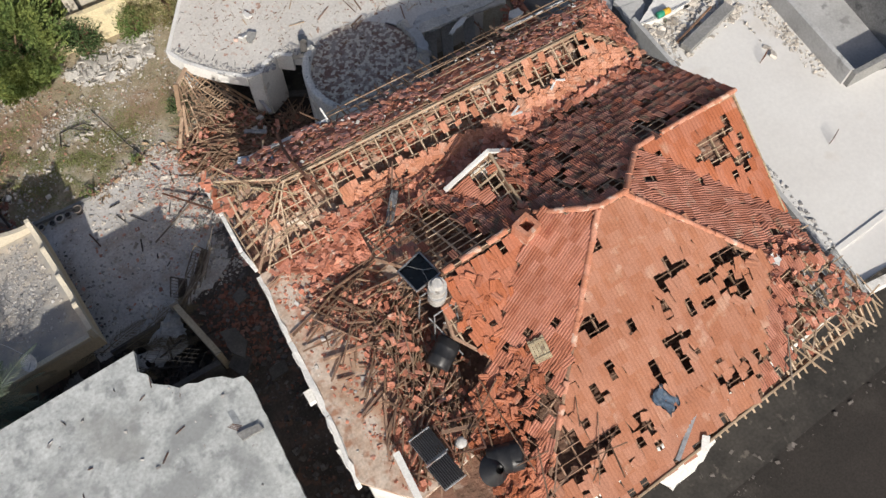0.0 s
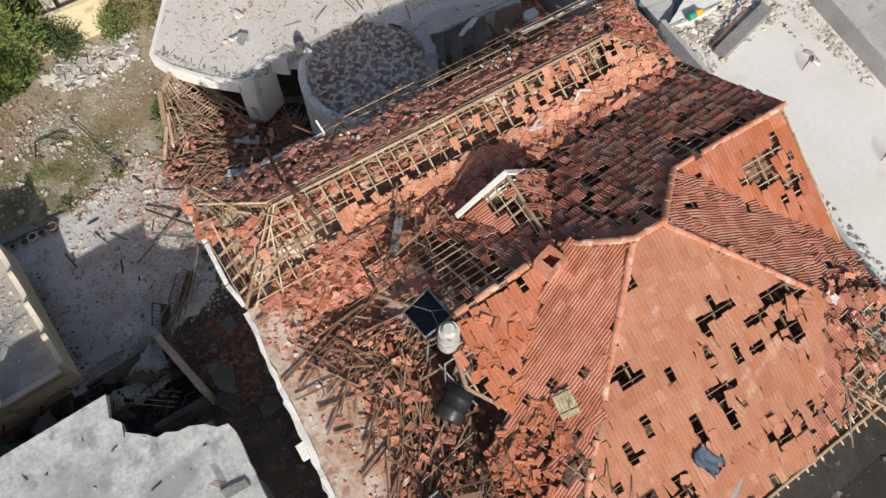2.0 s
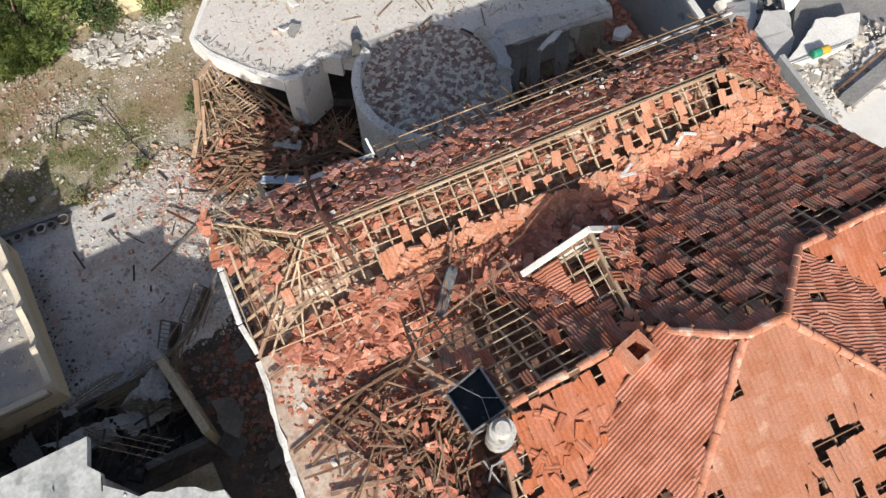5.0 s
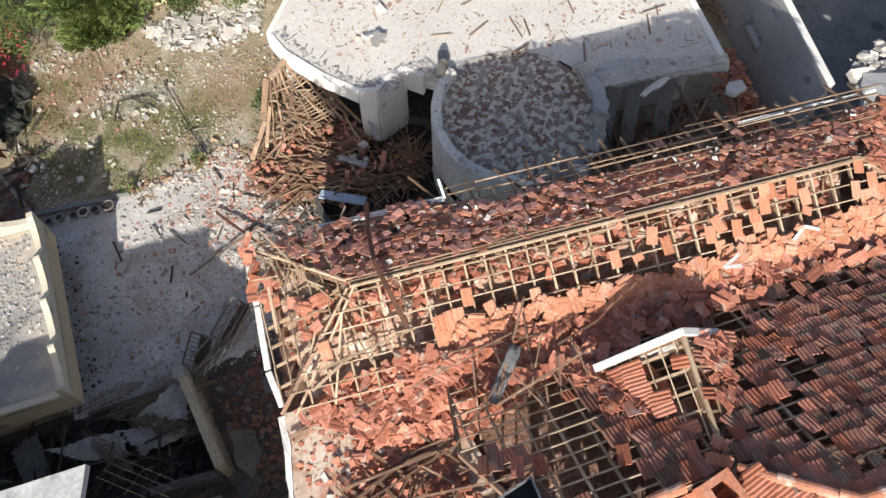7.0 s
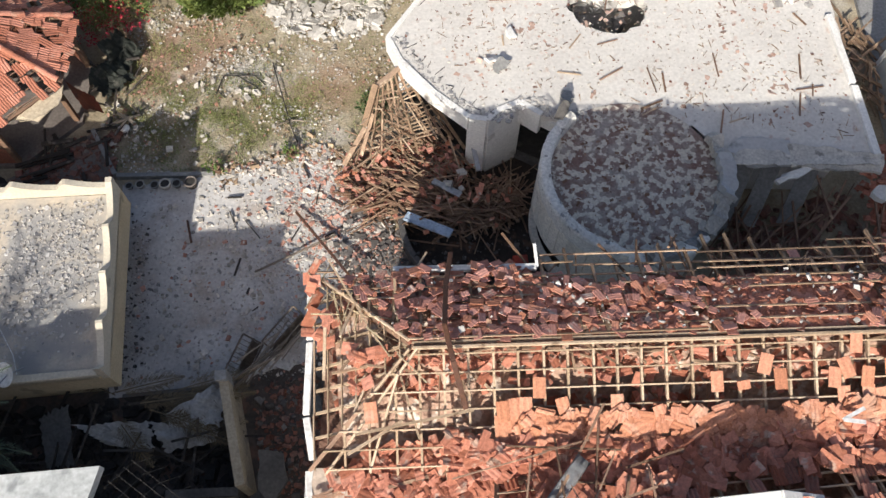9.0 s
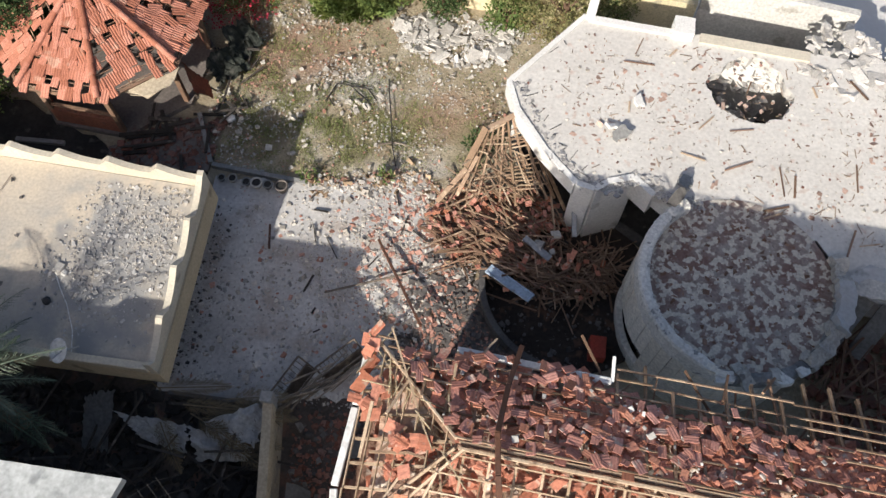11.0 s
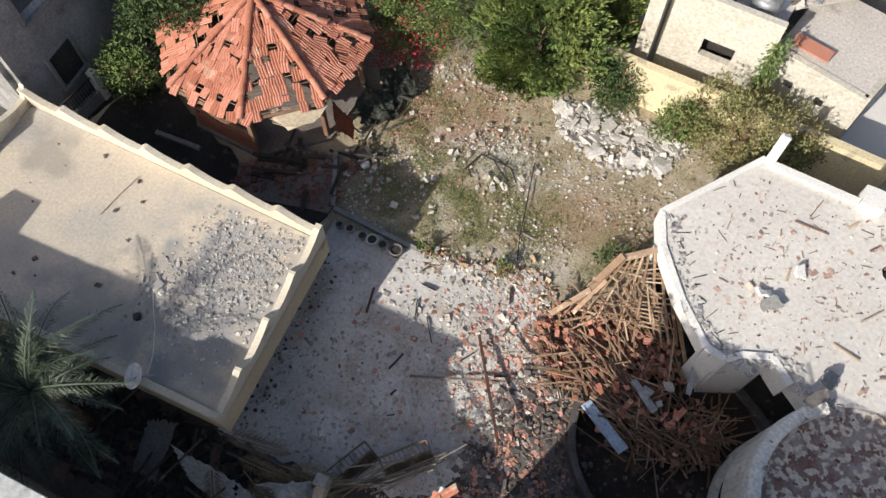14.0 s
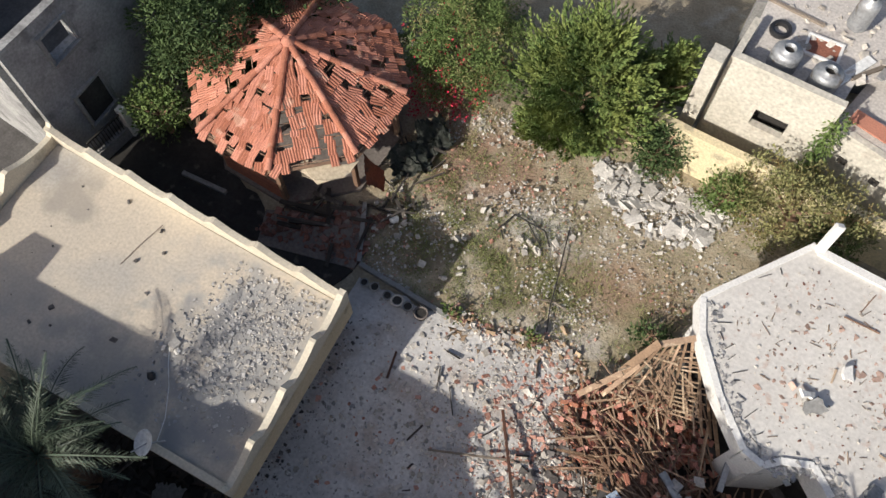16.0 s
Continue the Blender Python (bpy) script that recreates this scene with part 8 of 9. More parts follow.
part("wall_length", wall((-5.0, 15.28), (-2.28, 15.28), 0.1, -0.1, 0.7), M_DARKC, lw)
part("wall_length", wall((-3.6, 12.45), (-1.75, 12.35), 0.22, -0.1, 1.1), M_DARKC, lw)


def torn_sheet(label, p00, p10, p11, p01, material, seed, crease=0.07):
    """A crumpled thin sheet between four corners, with ragged sides."""
    c = [Vector(p) for p in (p00, p10, p11, p01)]
    bm, n = bmesh.new(), 16
    rr = random.Random(seed)
    rag = [rr.uniform(-0.05, 0.05) for _ in range(4 * n + 4)]

    def at(i, j):
        u, v = i / n, j / n
        u2 = u + (rag[j] * (1 if i == n else 0) + rag[n + j] * (1 if i == 0 else 0))
        v2 = v + (rag[2 * n + i] * (1 if j == n else 0) + rag[3 * n + i] * (1 if j == 0 else 0))
        p = c[0].lerp(c[1], u2).lerp(c[3].lerp(c[2], u2), v2)
        return p + Vector((0, 0, crease * (fbm(p.x * 2.4 + seed, p.y * 2.4, 1.0) * 2.2 + abs(math.sin(p.x * 3.1 + p.y * 5.0 + seed)) - 0.5)))
    g = [[bm.verts.new(at(i, j)) for i in range(n + 1)] for j in range(n + 1)]
    for j in range(n):
        for i in range(n):
            bm.faces.new((g[j][i], g[j][i + 1], g[j + 1][i + 1], g[j + 1][i]))
    bmesh.ops.solidify(bm, geom=bm.faces[:], thickness=0.006)
    return tagged(link("metal_sheet", bm, material), label, "metal sheet", "torn sheets")


torn_sheet("torn pale metal sheet fallen over alley debris", (-3.69, 14.57, 1.1), (-3.55, 14.2, 0.95), (-2.2, 14.1, 1.0), (-2.16, 15.28, 1.3), M_SHEET, 4)
torn_sheet("long crumpled pale metal sheet fallen over alley debris", (-6.09, 14.5, 1.05), (-5.32, 13.97, 0.8), (-4.0, 13.7, 0.75), (-4.17, 14.42, 1.0), M_SHEET, 5)
torn_sheet("torn pale metal sheet bent over the alley wall", (-4.1, 14.4, 1.0), (-3.73, 13.62, 0.72), (-2.41, 13.75, 0.75), (-2.41, 14.12, 0.85), M_SHEET, 6)
torn_sheet("scorched dark panel leaning in the alley", (-7.1, 14.85, 0.9), (-6.95, 13.54, 0.45), (-6.22, 13.54, 0.55), (-6.24, 15.06, 1.1), M_CONC, 7, 0.02)
torn_sheet("dark crumpled sheet fallen beside the gazebo", (-6.9, 26.2, 0.7), (-6.3, 25.6, 0.25), (-5.5, 26.5, 0.2), (-6.2, 27.2, 0.6), M_SHADEG, 11, 0.12)
torn_sheet("dark grey-green sheet bent against the gazebo post", (-6.6, 27.4, 0.9), (-5.9, 26.7, 0.3), (-5.3, 27.6, 0.2), (-6.0, 28.2, 0.8), M_SHADEG, 12, 0.12)
torn_sheet("brown board panel leaning on the gazebo eave", (-7.0, 25.2, 1.9), (-6.75, 24.75, 1.1), (-6.45, 25.2, 0.1), (-6.75, 25.75, 0.3), M_BRICKW, 13, 0.02)
timbers("scattered_timbers", "dark broken boards beside the gazebo", 26, lambda r: (r.uniform(-7.2, -5.4), r.uniform(24.4, 27.6), 0.1 + 0.25 * r.random(), radians(r.uniform(0, 180)), r.gauss(0, 0.1)), 86, ME_CHAR, lo=0.3, hi=1.3, w=(0.03, 0.09))
for pts, z, sd in (([(-1.2, 13.3), (-0.6, 13.2), (-0.5, 12.5), (-0.9, 11.9), (-1.2, 12.3)], 1.0, 1), ([(-1.6, 12.2), (-0.95, 12.5), (-0.7, 11.8), (-1.3, 11.4)], 0.8, 2), ([(-0.4, 11.3), (0.3, 11.4), (0.2, 10.9), (-0.5, 10.8)], 0.4, 3), ([(-0.1, 14.6), (0.4, 14.7), (0.45, 14.2), (-0.05, 14.15)], 0.35, 4)):
    bm = prism(jag(pts, 0.3, 0.04, sd), 0, 0.16)
    for v in bm.verts:
        v.co.z += z + 0.35 * (v.co.x + 0.8) * (-1) ** sd
    tagged(link("concrete_chunk", bm, M_DARKC), "broken grey concrete slab piece in the passage", "concrete", "concrete pieces")
mesh_th = thing("hanging_rebar", "rusty reinforcement mesh hanging from the broken roof corner", "rebar")
for k in range(7):
    p = Vector((-3.55 + 0.28 * k, 11.95 - 0.24 * k, 5.28))
    q = p + Vector((0.35, 0.55, -0.5))
    strip(mesh_th, "bar", p, q, 0.012, 0.012, M_IRON)
    strip(mesh_th, "bar", q, q + Vector((0.2, 0.3, -0.9)), 0.012, 0.012, M_IRON)
for k in range(4):
    o = Vector((0.1 * k, 0.16 * k, -0.14 * k))
    strip(mesh_th, "bar", Vector((-3.5, 12.1, 5.2)) + o, Vector((-2.2, 11.0, 5.2)) + o, 0.012, 0.012, M_IRON)
timbers("roof_bits", "rusty bars and splinters on the whitewashed roof", 14, lambda r: (r.uniform(-9, -2.2), r.uniform(5.5, 12.0), 5.43, radians(r.uniform(0, 180)), 0), 69, ME_RUST, lo=0.1, hi=0.4, w=(0.01, 0.02), cat="scrap")
rubble("roof_crumbs", "crumbs on the whitewashed roof", 260, spread_in([(-13, 12.4), (-3.9, 12.0), (-1.6, 9.0), (-2.0, 3), (-13, 3)], 5.4), (0.02, 0.14), M_ROCK_G, 70, 0.6, power=3)
blk = thing("roof_stub", "broken concrete stub with bars on the whitewashed roof", "concrete stub")
part("stub", prism(jag([(-2.2, 8.1), (-1.5, 8.0), (-1.45, 7.75), (-2.15, 7.8)], 0.15, 0.02, 3), 5.4, 5.5), M_CONC, blk)
for k in range(4):
    strip(blk, "bar", (-2.1 + 0.05 * k, 8.15 + 0.03 * k, 5.4), (-2.3 + 0.05 * k, 8.35, 5.75), 0.02, 0.02, M_RUST)

# on the sandy roof
dish = thing("satellite_dish", "white dented satellite dish on a short arm", "dish")
bm = bmesh.new()
rings = [[bm.verts.new((p * math.cos(a), p * math.sin(a), z)) for a in np.linspace(0, 2 * math.pi, 25)[:-1]] for p, z in ((0.01, 0.0), (0.15, 0.02), (0.26, 0.07), (0.32, 0.12), (0.31, 0.13), (0.25, 0.08), (0.01, 0.02))]
for a, b in zip(rings, rings[1:]):
    for k in range(24):
        bm.faces.new((a[k], a[(k + 1) % 24], b[(k + 1) % 24], b[k]))
part("reflector", bm, M_WHITE, dish, smooth=True)
strip(dish, "arm", (0, 0, 0.0), (0.0, -0.25, 0.36), 0.03, 0.03, M_STEEL)
strip(dish, "mast", (0, 0.0, -0.05), (0.05, 0.1, -0.45), 0.04, 0.04, M_STEEL)
dish.matrix_world = pose(-7.14, 15.5, 2.72, 20, -25, 0)
bar_thing("roof_cable", "thin pale cable across the sandy roof", "cable", [(-7.1, 15.6, 2.35), (-7.35, 16.2, 2.17), (-7.75, 16.9, 2.17), (-8.1, 17.35, 2.17), (-8.37, 17.77, 2.17)], 0.018, M_WHITE)
bar_thing("roof_rod", "thin dark rod lying across the sandy roof", "rod", [(-10.92, 19.01, 2.17), (-10.78, 19.8, 2.18), (-10.6, 20.5, 2.2)], 0.018, M_GREYW)
rubble("roof_lump", "white plaster lumps by the cable on the sandy roof", 9, lambda r: (-8.3 + r.gauss(0, 0.14), 17.8 + r.gauss(0, 0.12), 2.15), (0.08, 0.24), M_ROCK_W, 5, 0.5)
rubble("black_lump", "black scorched lump on the sandy roof", 1, lambda r: (-8.3, 16.9, 2.15), (0.3, 0.31), M_BLACK, 4)


# ---- plants ----
def leaf_mesh(name, l, w, material):
    bm = bmesh.new()
    a, b, c, d = (bm.verts.new(p) for p in ((0, 0, 0), (l * 0.5, w / 2, l * 0.08), (l, 0, 0), (l * 0.5, -w / 2, l * 0.08)))
    bm.faces.new((a, b, c))
    bm.faces.new((a, c, d))
    me = bpy.data.meshes.new(name)
    bm.to_mesh(me)
    bm.free()
    me.materials.append(material)
    return me


def crown(th, name, clumps, leaf, per, seed, material, up=0.4, droop=0.0, spread=1.0):
    """Leaves in clumps; each clump is (x, y, z, r)."""
    rnd = random.Random(seed)
    ms = []
    for x, y, z, r in clumps:
        for _ in range(int(per * r * r * 10)):
            v = Vector((rnd.gauss(0, 1), rnd.gauss(0, 1), rnd.gauss(0, 1))).normalized()
            d = r * (rnd.random() ** 0.4)
            at = Vector((x, y, z)) + v * d
            aim = (v + Vector((rnd.gauss(0, 0.5), rnd.gauss(0, 0.5), up + rnd.gauss(0, 0.4)))).normalized()
            s = rnd.uniform(0.6, 1.25)
            ms.append(Matrix.Translation(at) @ aim.to_track_quat("X", "Z").to_matrix().to_4x4() @ Matrix.Rotation(rnd.uniform(0, 6.28), 4, "X") @ Matrix.Diagonal((s, s, s, 1)))
    ob = joined(name, ms, leaf, material, th, kind="")
    return ob


def limbs(th, x, y, h, r, seed, n=6):
    rnd = random.Random(seed)

    def limb(p, q, r0, r1, name="branch"):
        ax = (Vector(q) - Vector(p)).to_track_quat("Z", "Y").to_matrix().to_4x4()
        bm = bmesh.new()
        c = bmesh.ops.create_cone(bm, cap_ends=True, segments=8, radius1=r0, radius2=r1, depth=(Vector(q) - Vector(p)).length)
        bmesh.ops.transform(bm, matrix=Matrix.Translation((Vector(p) + Vector(q)) / 2) @ ax, verts=c["verts"])
        part(name, bm, M_WOOD_D, th)

    limb((x, y, -0.1), (x + 0.05, y, h * 0.45), r, r * 0.7, "trunk")
    for k in range(n):
        a = 6.28 * k / n + rnd.uniform(-0.3, 0.3)
        z0 = h * rnd.uniform(0.25, 0.45)
        limb((x, y, z0), (x + math.cos(a) * h * 0.28, y + math.sin(a) * h * 0.28, z0 + h * rnd.uniform(0.2, 0.45)), r * 0.5, r * 0.15)


def blob(x, y, z, rx, ry, rz, n, r, seed, cone=0.0):
    """Clumps spread over an ellipsoid's shell; cone narrows it upwards."""
    rnd = random.Random(seed)
    out = []
    for _ in range(n):
        v = Vector((rnd.gauss(0, 1), rnd.gauss(0, 1), rnd.gauss(0.1, 1))).normalized()
        k = rnd.uniform(0.55, 1.08)
        taper = 1 - cone * max(0, v.z)
        out.append((x + v.x * rx * k * taper, y + v.y * ry * k * taper, max(0.25, z + v.z * rz * k), r * rnd.uniform(0.6, 1.3)))
    return out


def tree(name, label, cat, x, y, h, rx, ry, leaf, material, seed, n=60, r=0.4, per=34, cone=0.4, up=0.4, low=0.5):
    th = thing(name, label, cat)
    limbs(th, x, y, h, 0.13, seed)
    crown(th, "crown", blob(x, y, h * low, rx, ry, h * (1 - low), n, r, seed, cone), leaf, per, seed + 1, material, up)
    return th


M_LEAF = mat("juniper green", (0.105, 0.165, 0.05), (0.21, 0.25, 0.068), 1.2, 12, 0.75, 0.1, vary=0.35)
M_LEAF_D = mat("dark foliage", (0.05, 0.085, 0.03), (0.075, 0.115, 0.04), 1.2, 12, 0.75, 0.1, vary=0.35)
M_LEAF_Y = mat("olive shrub", (0.25, 0.225, 0.10), (0.17, 0.18, 0.07), 1.4, 12, 0.8, 0.1, (0.20, 0.14, 0.06), 0.58, 1.5, vary=0.35)
M_LEAF_G = mat("bright shrub", (0.15, 0.20, 0.06), (0.10, 0.155, 0.045), 1.4, 12, 0.7, 0.1, vary=0.3)
M_PALM = mat("palm frond", (0.045, 0.068, 0.042), (0.09, 0.112, 0.078), 0.9, 12, 0.5, 0.1, vary=0.45)
M_FROND = mat("dry palm frond", (0.20, 0.155, 0.095), (0.14, 0.11, 0.07), 1.4, 12, 0.8, 0.1, vary=0.3)
M_FLOWER = mat("crimson blossom", (0.52, 0.02, 0.05), (0.42, 0.015, 0.06), 2.0, 12, 0.6, 0.05, vary=0.25)
M_GRASS = mat("sparse grass", (0.25, 0.265, 0.10), (0.17, 0.205, 0.07), 1.0, 12, 0.8, 0.1, vary=0.3)
L_CON, L_DRK = leaf_mesh("needle_spray", 0.23, 0.085, M_LEAF), leaf_mesh("dark_spray", 0.15, 0.065, M_LEAF_D)
L_BR, L_GR = leaf_mesh("leaf", 0.12, 0.06, M_LEAF_Y), leaf_mesh("green_leaf", 0.13, 0.07, M_LEAF_G)
L_FL = leaf_mesh("petal", 0.07, 0.06, M_FLOWER)
L_SM, L_SY = leaf_mesh("small_leaf", 0.10, 0.042, M_LEAF_G), leaf_mesh("dry_leaf", 0.10, 0.04, M_LEAF_Y)


def plume_tree(label, x, y, h, rx, ry, n, seed, low=0.42, length=(0.5, 0.95), cone=0.5, trunk=True, extra=False):
    """A juniper: upswept feathery plumes on an ellipsoid, each a tapering spray of small scale-leaves."""
    th = thing("juniper_tree", label, "tree")
    if trunk:
        limbs(th, x, y, h, 0.13, seed)
    rr = random.Random(seed)
    ms = []
    for _ in range(n):
        v = Vector((rr.gauss(0, 1), rr.gauss(0, 1), rr.gauss(0.25, 0.9))).normalized()
        k = rr.uniform(0.45, 0.98)
        taper = 1 - cone * max(0, v.z)
        at = Vector((x + v.x * rx * k * taper, y + v.y * ry * k * taper, max(0.15, h * low + v.z * h * (1 - low) * k * 0.9)))
        ax = (Vector((v.x, v.y, 0)) * 0.75 + Vector((rr.gauss(0, 0.22), rr.gauss(0, 0.22), 0.75))).normalized()
        L = rr.uniform(*length)
        q = ax.to_track_quat("X", "Z").to_matrix().to_4x4()
        for j in range(46):
            t = (j + rr.random()) / 46
            a = rr.uniform(0, 6.28)
            flare = 0.75 * (1 - 0.5 * t)
            r = 0.10 * L * math.sin(math.pi * min(1, 0.2 + 0.8 * t))
            s = rr.uniform(0.85, 1.35) * (1.0 - 0.45 * t)
            ms.append(Matrix.Translation(at) @ q @ Matrix.Translation((L * t, r * math.cos(a), r * math.sin(a))) @ Matrix.Rotation(a, 4, "X") @ Matrix.Rotation(flare, 4, "Z") @ Matrix.Diagonal((s, s, s, 1)))
    joined("crown", ms, L_CON, M_LEAF, th, kind="")
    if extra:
        # darker core: the shade in the gaps between plumes put into leaf colour
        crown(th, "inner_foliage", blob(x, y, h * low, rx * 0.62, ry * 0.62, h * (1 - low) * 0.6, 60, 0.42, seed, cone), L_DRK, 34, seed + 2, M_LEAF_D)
    return th


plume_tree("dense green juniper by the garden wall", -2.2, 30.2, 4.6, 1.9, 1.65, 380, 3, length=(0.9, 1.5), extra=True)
plume_tree("slim green juniper shoot beside the garden wall", -0.2, 31.9, 3.2, 0.5, 0.45, 110, 4, 0.5)
plume_tree("low spreading juniper boughs over white rubble", -2.6, 29.5, 1.1, 1.3, 0.7, 190, 5, 0.4, (0.35, 0.6), 0.2, False)
bou = tree("bougainvillea", "bougainvillea bush with crimson blossom", "shrub", -6.3, 30.3, 3.6, 2.2, 2.0, L_SM, M_LEAF_G, 6, 190, 0.36, 120, 0.3, 0.4, 0.45)
crown(bou, "dry_leaves", blob(-6.3, 30.2, 1.7, 2.2, 2.0, 1.9, 120, 0.3, 7, 0.3), L_SY, 60, 11, M_LEAF_Y, 0.3)
crown(bou, "blossom", blob(-6.4, 29.8, 1.3, 2.1, 1.9, 1.9, 190, 0.12, 8, 0.2), L_FL, 34, 9, M_FLOWER, 0.3)
crown(bou, "blossom", blob(-6.6, 28.8, 0.5, 1.2, 0.9, 1.0, 110, 0.12, 18, 0.2), L_FL, 60, 19, M_FLOWER, 0.3)
tree("conifer", "big dark conifer behind the gazebo", "tree", -13.0, 26.6, 5.2, 1.9, 2.2, L_DRK, M_LEAF_D, 10, 190, 0.42, 80, 0.3, 0.3, 0.5)
tree("conifer", "dark conifer behind the gazebo roof", "tree", -11.6, 29.0, 4.8, 1.6, 1.4, L_DRK, M_LEAF_D, 12, 120, 0.4, 80, 0.4, 0.3, 0.5)
tree("green_bush", "light green bush beside the grey house", "shrub", -13.7, 24.0, 2.4, 1.0, 0.95, L_GR, M_LEAF_G, 13, 50, 0.32, 44, 0.1, 0.4, 0.5)
tree("shrub", "straggly olive shrub by the yellow wall", "shrub", 4.7, 29.6, 3.1, 2.1, 1.15, L_BR, M_LEAF_Y, 14, 190, 0.30, 52, 0.1, 0.5, 0.5)
tree("shrub", "green shrub at the wall's foot", "shrub", 6.0, 29.5, 1.9, 0.75, 0.6, L_GR, M_LEAF_G, 15, 34, 0.26, 44, 0.1, 0.5, 0.5)
tree("shrub", "green shrub at the wall's foot", "shrub", 2.8, 29.6, 1.5, 0.8, 0.5, L_GR, M_LEAF_G, 16, 50, 0.26, 60, 0.1, 0.5, 0.5)
tree("shrub", "green shrub at the wall's foot", "shrub", 0.45, 30.0, 1.9, 0.75, 0.6, L_GR, M_LEAF_D, 17, 60, 0.28, 60, 0.1, 0.5, 0.5)
crown(thing("creeper", "bright creeper hanging over the house corner", "creeper"), "foliage", [(4.55 + 0.12 * math.sin(k * 2.1), 31.25 - 0.02 * k, 3.7 - 0.17 * k, 0.2 + 0.08 * abs(math.sin(k * 1.7))) for k in range(17)], L_GR, 90, 18, M_LEAF_G, -0.6)
tree("shrub", "low weed tuft in the courtyard rubble", "shrub", -0.35, 23.0, 0.5, 0.3, 0.25, L_GR, M_LEAF_G, 19, 10, 0.14, 60, 0.0, 0.8, 0.4)
tree("shrub", "low weed tuft by the pots", "shrub", -2.7, 22.6, 0.5, 0.3, 0.25, L_GR, M_LEAF_G, 20, 10, 0.14, 60, 0.0, 0.8, 0.4)
tree("shrub", "dark green shrub below the ruined roof", "shrub", 2.6, 24.6, 0.6, 0.7, 0.35, L_GR, M_LEAF_D, 21, 22, 0.18, 50, 0.0, 0.6, 0.4)

# grass blades in thin patches
blade = leaf_mesh("grass_blade", 0.09, 0.016, M_GRASS)
gr = random.Random(5)
ms = []
while len(ms) < 20000:
    x, y = in_poly(gr, GARDEN)
    if gr.random() > (0.04 + max(0, 0.35 + 1.1 * fbm(x, y, 1.1))) * (0.08 + 0.75 * near(-2.0, 24.8, 1.5)(x, y) + 0.5 * near(-4.5, 24.5, 1.4)(x, y) + 0.3 * near(-0.4, 25.2, 1.1)(x, y) + 0.4 * near(-5, 27.0, 1.5)(x, y) + 0.35 * near(2.4, 25.0, 0.9)(x, y)):
        continue
    ms.append(Matrix.Translation((x, y, -0.02)) @ Euler((0, -gr.uniform(0.3, 1.3), gr.uniform(0, 6.28))).to_matrix().to_4x4() @ Matrix.Diagonal((gr.uniform(0.5, 1.4),) * 3 + (1,)))
joined("grass", ms, blade, M_GRASS, None, "thin yellow-green grass on the dry soil")


def frond_mesh(name, L, material, seed, sag=0.9, leaf=0.42):
    """A palm frond: a curved rib with narrow leaflets on both sides, in one piece."""
    rnd = random.Random(seed)
    bm = bmesh.new()
    n = 84
    pts = [Vector((L * t * (1 - 0.12 * t), 0, L * (0.42 * t - sag * t * t * 0.62))) for t in np.linspace(0, 1, n + 1)]
    rib = [[bm.verts.new(p + Vector((0, s * 0.018, 0.0))) for p in pts] for s in (-1, 1)]
    for k in range(n):
        bm.faces.new((rib[0][k], rib[0][k + 1], rib[1][k + 1], rib[1][k]))
        t = k / n
        if t < 0.14:
            continue
        d = (pts[k + 1] - pts[k]).normalized()
        for s in (0, 1):
            ll = leaf * math.sin(math.pi * min(1, 0.25 + 0.72 * t)) * rnd.uniform(0.55, 1.2)
            side = (-1, 1)[s]
            tip = pts[k] + d * ll * 0.62 + Vector((0, side * ll * 0.75, -0.28 * ll + 0.3 * rnd.gauss(0, 1) * ll))
            mid = (pts[k] + tip) / 2 + Vector((0, 0, 0.05 * ll))
            w = d * 0.011
            bm.faces.new((rib[s][k], bm.verts.new(mid - w), bm.verts.new(tip), bm.verts.new(mid + w)))
    me = bpy.data.meshes.new(name)
    bm.to_mesh(me)
    bm.free()
    me.materials.append(material)
    return me


palm = thing("palm_tree", "date palm with grey-green drooping fronds beside the house", "palm tree")
PX, PY, PZ = -8.9, 14.1, 3.4
bm = bmesh.new()
rings = []
for k in range(16):
    z = PZ * k / 15
    r = 0.24 - 0.05 * k / 15 + (0.03 if k % 2 else 0)
    rings.append([bm.verts.new((PX + r * math.cos(a), PY + r * math.sin(a), z)) for a in np.linspace(0, 2 * math.pi, 13)[:-1]])
for a, b in zip(rings, rings[1:]):
    for k in range(12):
        bm.faces.new((a[k], a[(k + 1) % 12], b[(k + 1) % 12], b[k]))
part("trunk", bm, M_WOOD_D, palm)
FR = [frond_mesh("frond", L, M_PALM, i, s) for i, (L, s) in enumerate(((3.2, 0.85), (2.7, 1.1), (3.4, 1.0), (2.3, 0.9), (3.0, 1.25)))]
pr = random.Random(3)
for k in range(46):
    a = 2.399 * k
    shared("frond", FR[(k * 7) % 5], Matrix.Translation((PX, PY, PZ - 0.05)) @ Euler((pr.gauss(0, 0.55), radians(-26 + 46 * (k / 38)) * -1 - 0.3 + pr.gauss(0, 0.14), a + pr.gauss(0, 0.25))).to_matrix().to_4x4() @ Matrix.Diagonal((pr.uniform(0.7, 1.08),) * 3 + (1,)), palm)
dead = thing("dead_fronds", "dry brown palm fronds lying in the alley", "palm fronds")
DF = frond_mesh("dry_frond", 2.2, M_FROND, 9, 0.5, 0.4)
for k in range(12):
    shared("frond", DF, pose(pr.uniform(-5.2, -3.2), pr.uniform(14.3, 15.35), 0.75 + 0.25 * pr.random(), pr.gauss(0, 14), 8, pr.choice((0, 12, -18, 175)) + pr.gauss(0, 14)), dead)
